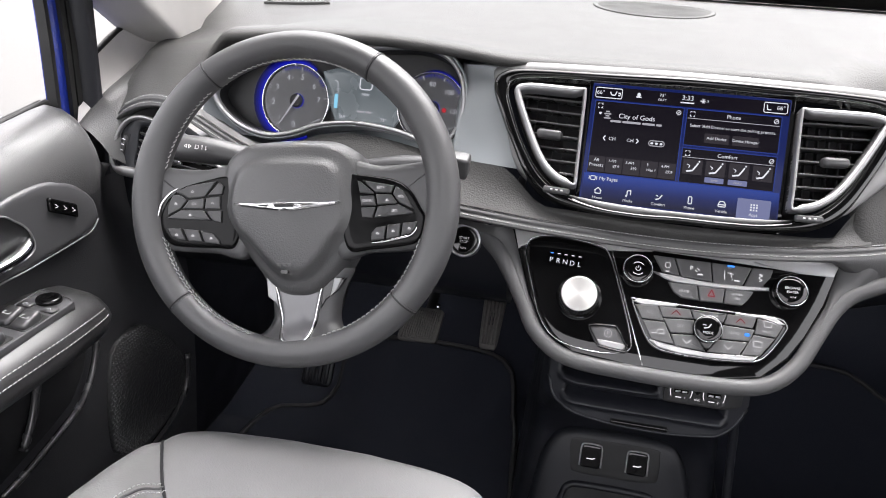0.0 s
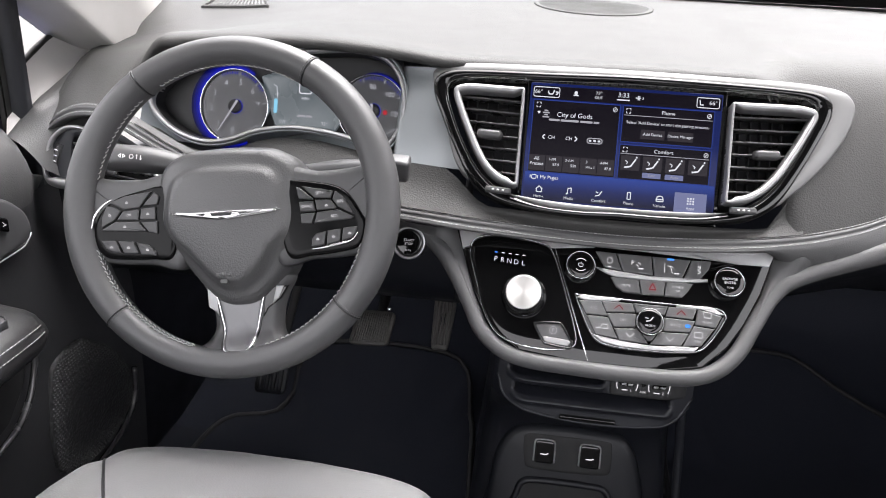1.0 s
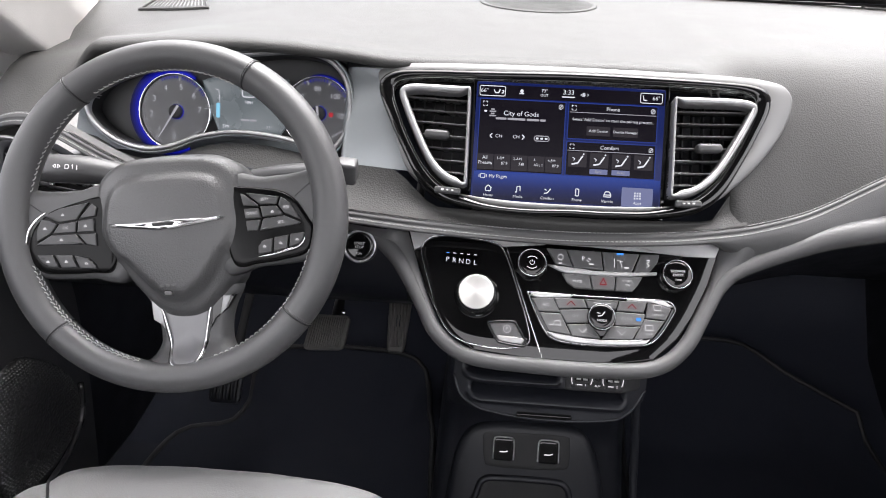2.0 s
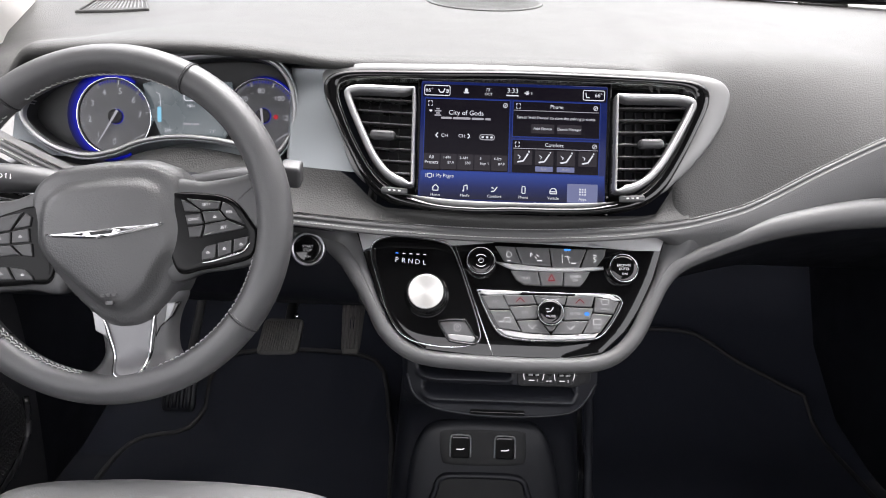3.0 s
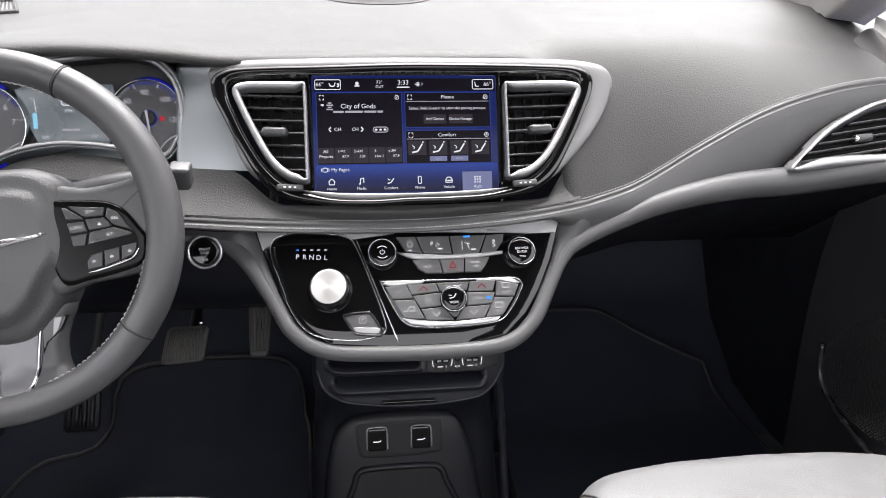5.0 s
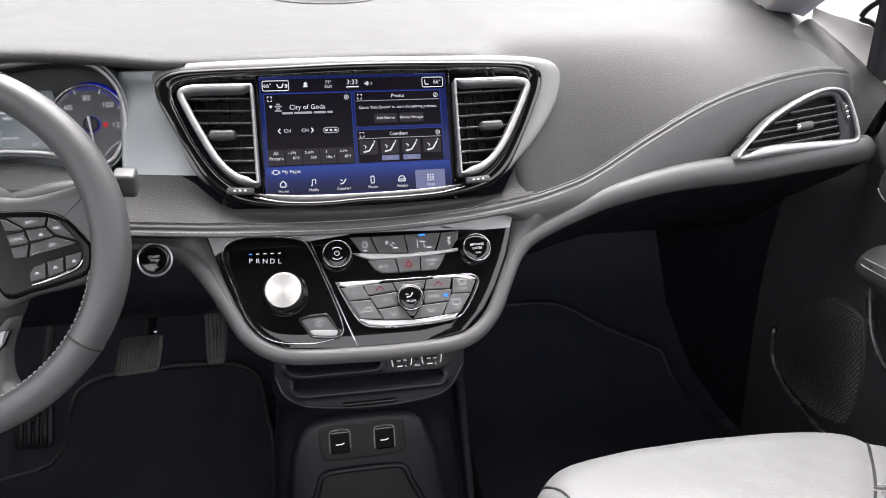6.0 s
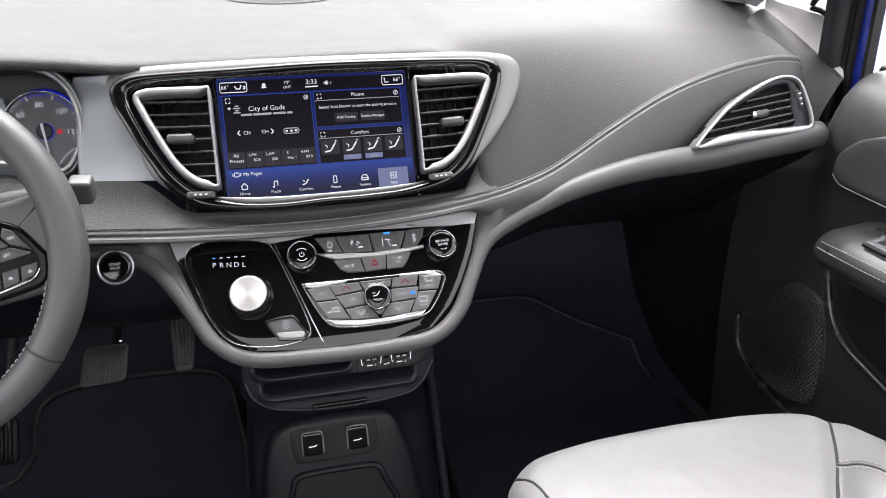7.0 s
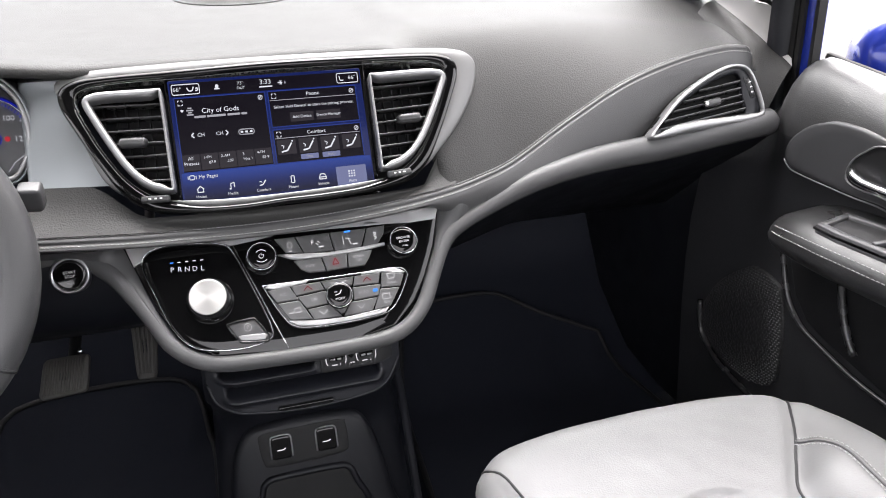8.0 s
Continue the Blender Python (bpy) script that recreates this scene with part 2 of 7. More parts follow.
# ---- cabin shell ----
floor = part("floor", block((1.72, 2.9, 0.03), pose(0, -0.55, -0.018), 0.004), CARPET)
tagged(floor, "black carpeted cabin floor", "floor", kind="structure")
firewall = grid([[(x, y, z) for x in np.linspace(-0.8, 0.8, 9)] for y, z in ((0.30, 0.0), (0.46, 0.03), (0.60, 0.13), (0.70, 0.30), (0.72, 0.55), (0.72, 0.78))])
tagged(part("wall_front", firewall, CARPET), "black carpeted toe board and bulkhead", "wall", kind="structure")
# unseen roof; its sides drop to keep bright sky out of the gloss panel
roof = grid([[(x, y, 1.27 - 0.05 * (x / 0.7) ** 2 - 0.9 * max(0.0, abs(x) - 0.6)) for x in np.linspace(-0.74, 0.74, 19)] for y in np.linspace(-2.2, -0.12, 53)])
# opening added to brighten the cabin and reflect along the panel's foot
roof_light_gap = [f for f in roof.faces if abs(f.calc_center_median().x) < 0.5 and -2.1 < f.calc_center_median().y < -0.89]
bmesh.ops.delete(roof, geom=roof_light_gap, context="FACES")
bmesh.ops.solidify(roof, geom=roof.faces[:], thickness=0.04)
tagged(part("ceiling", roof, HEADLINER), "unseen dark grey headliner with an opening added behind the front seats for daylight", "ceiling", kind="structure")
tagged(part("wall_back", block((1.5, 0.04, 0.66), pose(0, -2.2, 0.33), 0.004), HEADLINER), "plain grey rear of the cabin", "wall", kind="structure")
for side, name in ((-1, "wall_left"), (1, "wall_right")):
    bm = block((0.05, 1.5, 0.62), pose(side * 0.79, -1.52, 0.3), 0.004)
    tagged(part(name, bm, PLASTIC), "dark plastic side of the rear cabin", "wall", kind="structure")


# ---- dashboard ----
EDGE = [(-0.76, 0.762), (-0.636, 0.773), (-0.52, 0.784), (-0.425, 0.788), (-0.356, 0.787), (-0.287, 0.782), (-0.217, 0.775), (-0.1, 0.775), (0.06, 0.777), (0.2, 0.775), (0.3, 0.77), (0.76, 0.77)]
SEAM_Y = [(-0.76, 0.03), (-0.7, 0.025), (-0.64, 0.02), (-0.575, 0.015), (-0.45, 0.0), (-0.257, -0.018), (-0.15, -0.028), (0.0, -0.03), (0.12, -0.026), (0.2, -0.012), (0.25, 0.004), (0.306, 0.026), (0.398, 0.05), (0.493, 0.068), (0.59, 0.08), (0.669, 0.085), (0.7, 0.088), (0.73, 0.105), (0.76, 0.15)]
SEAM_Z = [(-0.76, 0.655), (-0.735, 0.674), (-0.7, 0.689), (-0.66, 0.689), (-0.626, 0.673), (-0.575, 0.648), (-0.52, 0.627), (-0.45, 0.612), (-0.257, 0.602), (-0.15, 0.5975), (0.0, 0.5945), (0.12, 0.5995), (0.2, 0.606), (0.25, 0.6125), (0.306, 0.624), (0.398, 0.667), (0.493, 0.709), (0.59, 0.736), (0.669, 0.747), (0.7, 0.745), (0.72, 0.741), (0.735, 0.732), (0.745, 0.72), (0.752, 0.703), (0.76, 0.69)]
LOW_Z = [(0.16, 0.515), (0.196, 0.535), (0.24, 0.56), (0.292, 0.578), (0.373, 0.602), (0.458, 0.617), (0.545, 0.628), (0.673, 0.643), (0.76, 0.65)]


def screen_base(x):
    """Where the dash top meets the windscreen."""
    return 0.88 - 0.55 * x * x


dashboard = thing("dashboard", "dark grey soft-touch dashboard with pale stitching", "dashboard", at=(0, 0.3, 0.6))
BEHIND = [(0.774, 0.0), (0.77, 0.19), (0.763, 0.228), (0.753, 0.236), (0.736, 0.236), (0.71, 0.222), (0.676, 0.201), (0.643, 0.177), (0.62, 0.12), (0.615, 0.0)][::-1]


def pad_row(x):
    """The section of the upper pad at x, from the windscreen to its front edge, as (y, z) pairs."""
    right = max(step(0.15, 0.212, x), step(0.6, 0.66, -x))
    far = max(0.0, (abs(x) - 0.38) / 0.38)
    droop = 0.024 * far * far if x > 0 else 0.075 * far * far * (1 - 0.34 * far ** 4)
    ze, ys, zs = line(EDGE, x), line(SEAM_Y, x), line(SEAM_Z, x)
    yb = screen_base(x)
    rise = 0.018 * step(0.3, 0.62, -x) + 0.6 * droop
    left_way = [(yb, 0.86 - droop + rise), (0.7 * yb, 0.845 - droop + 0.8 * rise), (0.45 * yb, 0.822 - droop), (0.25, 0.806 - droop), (0.15, ze + 0.014 - 0.5 * droop), (0.1, ze + 0.0085), (0.078, ze + 0.006),
                (0.067, ze + 0.001), (0.0645, ze - 0.005), (0.067, ze - 0.010), (0.08, ze - 0.012), (0.11, ze - 0.014), (0.13, ze - 0.014)]
    crest = (min(ys, 0.1) + 0.13, 0.797 - droop)
    face = [(ys + (crest[0] - ys) * s, zs + (crest[1] - zs) * (1 - (1 - s) ** 1.45)) for s in (0.8, 0.62, 0.46, 0.32, 0.2, 0.11, 0.05, 0.0)]
    right_way = [(yb, 0.86 - droop + rise), (0.7 * yb, 0.845 - droop + 0.8 * rise), (max(0.45 * yb + 0.02, crest[0] + 0.1), 0.83 - droop), (max(0.26, crest[0] + 0.04), 0.814 - droop), (crest[0], crest[1])] + face
    return [(l[0] * (1 - right) + r[0] * right, l[1] * (1 - right) + r[1] * right) for l, r in zip(left_way, right_way)]


def on_top(x, y, w=0.0):
    """On the dash top at x and y, w metres above it."""
    far_to_near = pad_row(x)[:6]
    return (x, y, float(np.interp(y, [a for a, _ in far_to_near[::-1]], [b for _, b in far_to_near[::-1]])) + w)


pad_mesh = grid([[(x, y, z) for y, z in pad_row(x)] for x in np.linspace(-0.76, 0.76, 153)])
# open behind the display unit
behind = [f for f in pad_mesh.faces for c in (f.calc_center_median(),) if 0.1 < c.x < line(BEHIND, c.z) - 0.005 and 0.625 < c.z < 0.758 and c.y < 0.12]
bmesh.ops.delete(pad_mesh, geom=behind, context="FACES")
upper_pad = part("upper_pad", pad_mesh, PAD)

# grey metallic panel between gauges and display, and the grained strip beneath
rows = []
for s in np.linspace(0, 1, 60):
    row = []
    for k in np.linspace(0, 1, 14):
        x = -0.34 + (0.34 - 0.963 * line(BEHIND, 0.772 - 0.12 * k)) * s
        top = line(EDGE, x) - 0.008
        y, z = on_display(max(x, -0.3), top + (0.652 - top) * k, -0.004)[1:]
        row.append((x, y + 0.25 * max(0, -0.3 - x) + 0.05 * step(0.278, 0.292, -x), z))
    rows.append(row)
metal_panel = part("metal_panel", grid(rows), GREYMETAL, label="satin grey metallic trim panel")
rows = []
for x in np.linspace(-0.62, 0.217, 60):
    ys, zs = line(SEAM_Y, x), line(SEAM_Z, x)
    hang = 0.652 - 0.036 * step(-0.215, -0.15, x) * (1 - step(0.17, 0.205, x))
    top = Vector(on_display(max(-0.3, x), hang, -0.003 if x < 0.2 else -0.008)[1:])
    if x < -0.29:
        hood = line([(-0.62, 0.665), (-0.603, 0.66), (-0.576, 0.645), (-0.539, 0.637), (-0.503, 0.642), (-0.467, 0.656), (-0.425, 0.663), (-0.385, 0.662), (-0.35, 0.657), (-0.29, 0.648)], x)
        top = Vector((0.066 + 0.25 * (hood - 0.7) - 0.25 * max(0, -0.3 - x), hood))
    row = []
    for s in np.linspace(0, 1, 9):
        y, z = top[0] * (1 - s) + ys * s, top[1] * (1 - s) + (zs + 0.004) * s
        row.append((x, y + 0.006 * math.sin(math.pi * s) + 0.25 * max(0, -0.3 - x) * (1 - s), z))
    rows.append(row)
strip = part("padded_strip", grid(rows), PAD)
# satin grey backing behind the gauge hood, out to the driver's vent
rows = []
for x in np.linspace(-0.70, -0.335, 30):
    top = line(EDGE, x) - 0.008
    rows.append([(x, on_display(-0.3, top + (0.625 - top) * k, -0.006)[1] + 0.2 * (-0.3 - x) + 0.05, top + (0.625 - top) * k) for k in np.linspace(0, 1, 10)])
adopt(dashboard, part("side_panel", grid(rows), GREYMETAL))

# the stitched roll below the seam, along the whole dash
rows = []
XS = np.concatenate((np.linspace(-0.745, 0.70, 131), np.linspace(0.706, 0.752, 18)))
for x in XS:
    ys, zs = line(SEAM_Y, x), line(SEAM_Z, x)
    fall = 0.007 + max(0, zs - 0.015 - line(LOW_Z, x)) * step(0.17, 0.25, x)
    prof = [(0.014, 0.0075), (0.003, 0.0028), (-0.002, 0.0), (-0.0035, -0.0022), (-0.0025, -0.0038), (-0.0045, -0.005), (-0.0075, -0.008)]
    rise = 0.153 * (pad_row(x)[4][1] - zs) - 0.002
    if x > 0.22:
        prof[0], prof[1] = (0.014, min(0.0075, rise) - 0.003), (0.003, 0.0012)
    row = [(x, ys + a, zs + b) for a, b in prof]
    low = 0.01 * (1 - step(0.2, 0.4, x))
    for s in (0.15, 0.35, 0.6, 0.8, 1.0):
        row.append((x, ys - 0.0075 + -0.012 * math.sin(s * 1.6) * step(0.19, 0.36, x) + (-0.003 * math.sin(s * 3) + 0.014 * s * s) * (1 - step(0.19, 0.36, x)), zs - 0.008 - fall * s))
    rows.append(row)
roll = part("stitched_roll", grid(rows), SOFT)
for dy, dz in ((0.0008, 0.0022), (-0.0062, -0.0062)):
    path = [(x, line(SEAM_Y, x) + dy, line(SEAM_Z, x) + dz) for x in np.linspace(-0.735, 0.741, 259)]
    adopt(dashboard, part("stitching", stitches(path, lambda s: (0, -0.62, 0.78), 0.0036, 0.0016, 0.00045, 0.0003), THREAD, label="pale grey double stitching"))

# rounded end of the dash beside the passenger vent
rows = [[(0.695 + 0.075 * math.sin(a), 0.158 - 0.08 * math.cos(a), z - 0.008 * (1 - math.cos(a))) for a in np.linspace(0, math.pi / 2, 10)] for z in (0.71, 0.707, 0.70, 0.69, 0.68, 0.67, 0.655, 0.64)]
adopt(dashboard, part("dash_end", grid(rows), SOFT))

# lower edge of the passenger side, flowing round the control panel
U = [(-0.36, 0.012, 0.57), (-0.29, 0.006, 0.572), (-0.235, 0.003, 0.569), on_panel(-0.203, 0.553, 0.0), on_panel(-0.182, 0.53, 0), on_panel(-0.162, 0.503, 0), on_panel(-0.142, 0.477, 0), on_panel(-0.103, 0.459, 0), on_panel(-0.03, 0.4555, 0),
     on_panel(0.05, 0.455, 0), on_panel(0.111, 0.459, 0), on_panel(0.147, 0.479, 0), on_panel(0.171, 0.512, 0), on_panel(0.19, 0.538, 0), on_panel(0.217, 0.556, 0.002)]
U += [(x, 0.012 + 0.022 * step(0.25, 0.5, x), line(LOW_Z, x) + 0.002 - 0.0105 * step(0.35, 0.55, x)) for x in (0.29, 0.35, 0.44, 0.54, 0.63, 0.7, 0.735)]
path = curve(U, 110)
surround = part("panel_surround", tube(path, lambda s: (0.0125 - 0.003 * step(0.1, 0.2, s) + 0.0105 * step(0.5, 0.85, s)) * (1 - 0.6 * step(0.99, 1.0, s)), 16, up=(0, -1, 0.4)), SOFT)
# leather fillets between the panel, the roll and the surround
for side, inner_way, outer_way in (
        (1, [on_panel(0.152, 0.492, 0.003), on_panel(0.174, 0.53, 0.003), on_panel(0.194, 0.577, 0.003)] + [(x, line(SEAM_Y, x) - 0.004, line(SEAM_Z, x) - 0.016) for x in (0.212, 0.228, 0.245, 0.262)],
         [on_panel(0.152, 0.486, 0.004), on_panel(0.173, 0.515, 0.005), on_panel(0.19, 0.538, 0.006), on_panel(0.205, 0.549, 0.007), on_panel(0.217, 0.556, 0.008), (0.24, -0.002, 0.566), (0.262, 0.0, 0.574)]),
        (-1, [on_panel(-0.147, 0.492, 0.003), on_panel(-0.167, 0.53, 0.003), on_panel(-0.19, 0.577, 0.003)] + [(x, line(SEAM_Y, x) - 0.004, line(SEAM_Z, x) - 0.014) for x in (-0.215, -0.25, -0.3, -0.36)],
         [on_panel(-0.149, 0.487, 0.003), on_panel(-0.165, 0.506, 0.004), on_panel(-0.185, 0.532, 0.005), on_panel(-0.206, 0.555, 0.006), (-0.24, -0.006, 0.571), (-0.29, -0.004, 0.576), (-0.36, 0.002, 0.576)])):
    rows = []
    for a, b in zip(curve(inner_way, 40), curve(outer_way, 40)):
        rows.append([tuple(a + (b - a) * s + np.array((0, -0.004, 0.003)) * math.sin(math.pi * s)) for s in np.linspace(0, 1, 7)])
    adopt(dashboard, part("leather_fillet", grid(rows), SOFT))
# underside and glovebox
rows = []
for x in np.linspace(0.12, 0.76, 33):
    zl = line(LOW_Z, x)
    rows.append([(x, y, z) for y, z in ((0.012 + 0.035 * step(0.25, 0.5, x), zl - 0.012), (0.035 + 0.025 * step(0.25, 0.5, x), zl - 0.024), (0.07, zl - 0.04), (0.11, zl - 0.07), (0.16, zl - 0.1), (0.22, zl - 0.14), (0.34, 0.42), (0.66, 0.40))])
glovebox = part("glovebox_door", grid(rows), PLASTIC)
rows = []
for x in np.linspace(-0.76, -0.19, 31):
    ys, zs = line(SEAM_Y, x), line(SEAM_Z, x)
    rows.append([(x, y, z) for y, z in ((ys + 0.012, zs - 0.03), (ys + 0.008, zs - 0.04), (ys + 0.012, zs - 0.055), (ys + 0.02, 0.53), (ys + 0.03, 0.50), (ys + 0.05, 0.47), (0.12, 0.42), (0.3, 0.40))])
knee = part("knee_panel", grid(rows), PLASTIC)
adopt(dashboard, upper_pad, metal_panel, strip, roll, surround, glovebox, knee)


# ---- the display unit with its two vents ----
def polar(loop, centre, n):
    """A closed outline as n points at even angles round a centre."""
    dense = curve(loop, 600, True) - np.array(centre)
    ang = np.arctan2(dense[:, 1], dense[:, 0])
    order = np.argsort(ang)
    want = np.linspace(-math.pi, math.pi, n, endpoint=False)
    r = np.interp(want, ang[order], np.hypot(*dense.T)[order], period=2 * math.pi)
    return np.stack([centre[0] + r * np.cos(want), centre[1] + r * np.sin(want)], 1)


def between(outer, inner, to, profile):
    """A solid ring between two outlines of equal count; profile: (share of the way in, height) pairs."""
    rows = [[to(*(a + (b - a) * k), h) for a, b in zip(outer, inner)] for k, h in profile]
    bm = grid(rows, closed_v=True)
    bmesh.ops.recalc_face_normals(bm, faces=bm.faces[:])
    return bm


def bar(to, x0, z0, x1, z1, w, thick=0.0004, height=0.0004):
    """A thin straight stroke on a face."""
    dx, dz = x1 - x0, z1 - z0
    l = math.hypot(dx, dz) + 1e-9
    nx, nz = -dz / l * thick / 2, dx / l * thick / 2
    pts = [(x0 + nx, z0 + nz), (x1 + nx, z1 + nz), (x1 - nx, z1 - nz), (x0 - nx, z0 - nz)]
    bm = bmesh.new()
    top = [bm.verts.new(to(x, z, w + height)) for x, z in pts]
    low = [bm.verts.new(to(x, z, w)) for x, z in pts]
    bm.faces.new(top)
    for i in range(4):
        bm.faces.new((low[i], low[(i + 1) % 4], top[(i + 1) % 4], top[i]))
    bmesh.ops.recalc_face_normals(bm, faces=bm.faces[:])
    return bm


def poly(to, pts, w, thick=0.0004, closed=False, height=0.0003):
    """A drawn line of strokes as one mesh."""
    seq = list(zip(pts, pts[1:])) + ([(pts[-1], pts[0])] if closed else [])
    return join(*[bar(to, *a, *b, w, thick, height) for a, b in seq])


def rect(x0, z0, x1, z1, r=0.0):
    if not r:
        return [(x0, z0), (x1, z0), (x1, z1), (x0, z1)]
    out = []
    for cx, cz, a in ((x1 - r, z1 - r, 0), (x0 + r, z1 - r, 90), (x0 + r, z0 + r, 180), (x1 - r, z0 + r, 270)):
        out += [(cx + r * math.cos(radians(a + k)), cz + r * math.sin(radians(a + k))) for k in (0, 30, 60, 90)]
    return out


BEZEL = [(0, 0.771), (0.1, 0.77), (0.19, 0.7665), (0.226, 0.763), (0.243, 0.753), (0.243, 0.736), (0.229, 0.71), (0.208, 0.676), (0.184, 0.643),
         (0.155, 0.6255), (0.11, 0.619), (0.05, 0.617)]
BEZEL = BEZEL + [(0, 0.617)] + [(-0.963 * x, z - 0.002) for x, z in BEZEL[:0:-1]]
OPENING = [(0, 0.762), (0.1, 0.761), (0.17, 0.759), (0.214, 0.754), (0.225, 0.741), (0.213, 0.712), (0.196, 0.683), (0.174, 0.656), (0.146, 0.638), (0.1, 0.626), (0.05, 0.624)]
OPENING = OPENING + [(0, 0.624)] + [(-0.963 * x, z - 0.002) for x, z in OPENING[:0:-1]]
infotainment = thing("infotainment_unit", "gloss black display unit with lit touchscreen in the dashboard", "display", at=(0, 0.02, 0.69))
outer, inner = polar(BEZEL, (0, 0.695), 360), polar(OPENING, (0, 0.695), 360)
bezel = part("bezel", between(outer, inner, on_display, [(0, -0.012), (0, 0.001), (0.06, 0.005), (0.15, 0.0066), (0.5, 0.0072), (0.85, 0.006), (1, 0.002), (1, -0.02)]), PIANO)
centre = part("display_carrier", plate(rect(-0.1175, 0.612, 0.1175, 0.765, 0.004), on_screen, 0.0085, -0.02, 0.0015, 100, smooth=False), PIANO)
ledge_rows = [[on_screen(x, 0.623, 0.013), on_screen(x, 0.6205, 0.0135), on_display(x, 0.6215, -0.006), on_display(x, 0.6225, -0.0045)] for x in np.linspace(-0.1175, 0.1175, 24)]
ledge = part("lower_ledge", grid(ledge_rows), PIANO)
SILVER_TRIM = [(-0.237, 0.75), (-0.232, 0.764), (-0.2, 0.772), (-0.1, 0.7765), (0, 0.778), (0.1, 0.777), (0.2, 0.774), (0.25, 0.768), (0.269, 0.758), (0.2735, 0.742), (0.261, 0.713),
               (0.233, 0.68), (0.198, 0.651), (0.172, 0.637), (0.1, 0.63), (-0.1, 0.63), (-0.183, 0.645), (-0.215, 0.7)]
wing = part("silver_surround", between(polar(SILVER_TRIM, (0, 0.695), 360), inner, on_display, [(0, -0.014), (0, 0.001), (0.06, 0.0035), (0.5, 0.0038), (1, 0.003), (1, -0.012)]), material("brushed_silver_paint", (0.16, 0.16, 0.16), 0.45, metal=0.4, mottle=0.05), label="satin silver trim surround")
SCREEN_GLASS = material("display_glass", (0.004, 0.005, 0.01), 0.1, mottle_size=0.02, glow=(0.03, 0.06, 0.4), power=0.03, rough_vary=0.02, spec=0.1)
screen = part("touchscreen", plate(rect(-0.1135, 0.624, 0.1115, 0.7585, 0.002), on_screen, 0.0125, 0.0, 0.0006, 80, smooth=False), SCREEN_GLASS, smooth=False, label="lit touchscreen with menu tiles")
adopt(infotainment, bezel, centre, ledge, wing, screen)


def lamp_ink(name, colour, power):
    return material(name, (0.003, 0.003, 0.003), 0.2, mottle_size=0.02, glow=colour, power=power * 0.2, spec=0.04)


UI_WHITE = lamp_ink("lit_white", (0.85, 0.88, 0.95), 0.6)
UI_DIM = lamp_ink("lit_grey", (0.5, 0.5, 0.55), 0.5)
UI_TILE = lamp_ink("lit_tile", (0.045, 0.04, 0.05), 0.45)
UI_PANEL = lamp_ink("lit_panel", (0.006, 0.004, 0.010), 0.5)
UI_EDGE = lamp_ink("lit_blue_edge", (0.04, 0.08, 0.4), 0.35)
UI_PALE = lamp_ink("lit_pale_tile", (0.25, 0.28, 0.5), 0.45)
# the blue foot of the menu brightens towards its upper edge
UI_BLUE = bpy.data.materials.new("lit_blue_fade")
UI_BLUE.use_nodes = True
_n = UI_BLUE.node_tree
_b = _n.nodes["Principled BSDF"]
_c, _s, _r = _n.nodes.new("ShaderNodeTexCoord"), _n.nodes.new("ShaderNodeSeparateXYZ"), _n.nodes.new("ShaderNodeValToRGB")
_n.links.new(_c.outputs["Generated"], _s.inputs[0])
_n.links.new(_s.outputs["Z"], _r.inputs[0])
_n.links.new(_r.outputs[0], _b.inputs["Emission Color"])
_r.color_ramp.elements[0].color, _r.color_ramp.elements[1].color = (0.0008, 0.001, 0.006, 1), (0.012, 0.034, 0.19, 1)
_e = _r.color_ramp.elements.new(0.45)
_e.color = (0.004, 0.009, 0.055, 1)
_b.inputs["Specular IOR Level"].default_value = 0.08
_b.inputs["Base Color"].default_value, _b.inputs["Emission Strength"].default_value, _b.inputs["Roughness"].default_value = (0.005, 0.005, 0.01, 1), 0.19, 0.2


def at_ui(a, b):
    """From the menu's own 1000 x 600 units to the screen's face."""
    return -0.1112 + 0.2213 * a / 1000, 0.755 - 0.1305 * b / 600


def ui_plate(name, a0, b0, a1, b1, w, mat, r=4):
    x0, z1 = at_ui(a0, b0)
    x1, z0 = at_ui(a1, b1)
    ob = part(name, plate(rect(x0, z0, x1, z1, r * 0.000225), on_screen, w + 0.0003, w, 0.0001, 48, smooth=False), mat, smooth=False)
    adopt(screen, ob)
    return ob


def ui_line(name, pts, mat, thick=4, closed=False, w=0.0138):
    ob = part(name, poly(on_screen, [at_ui(*p) for p in pts], w, thick * 0.000215, closed), mat, smooth=False)
    adopt(screen, ob)


def ui_text(text, a, b, size, mat=None, align="CENTER"):
    lettering(text, lay(on_screen, *at_ui(a, b), 0.0142), size * 0.000225, mat or UI_WHITE, screen, align)


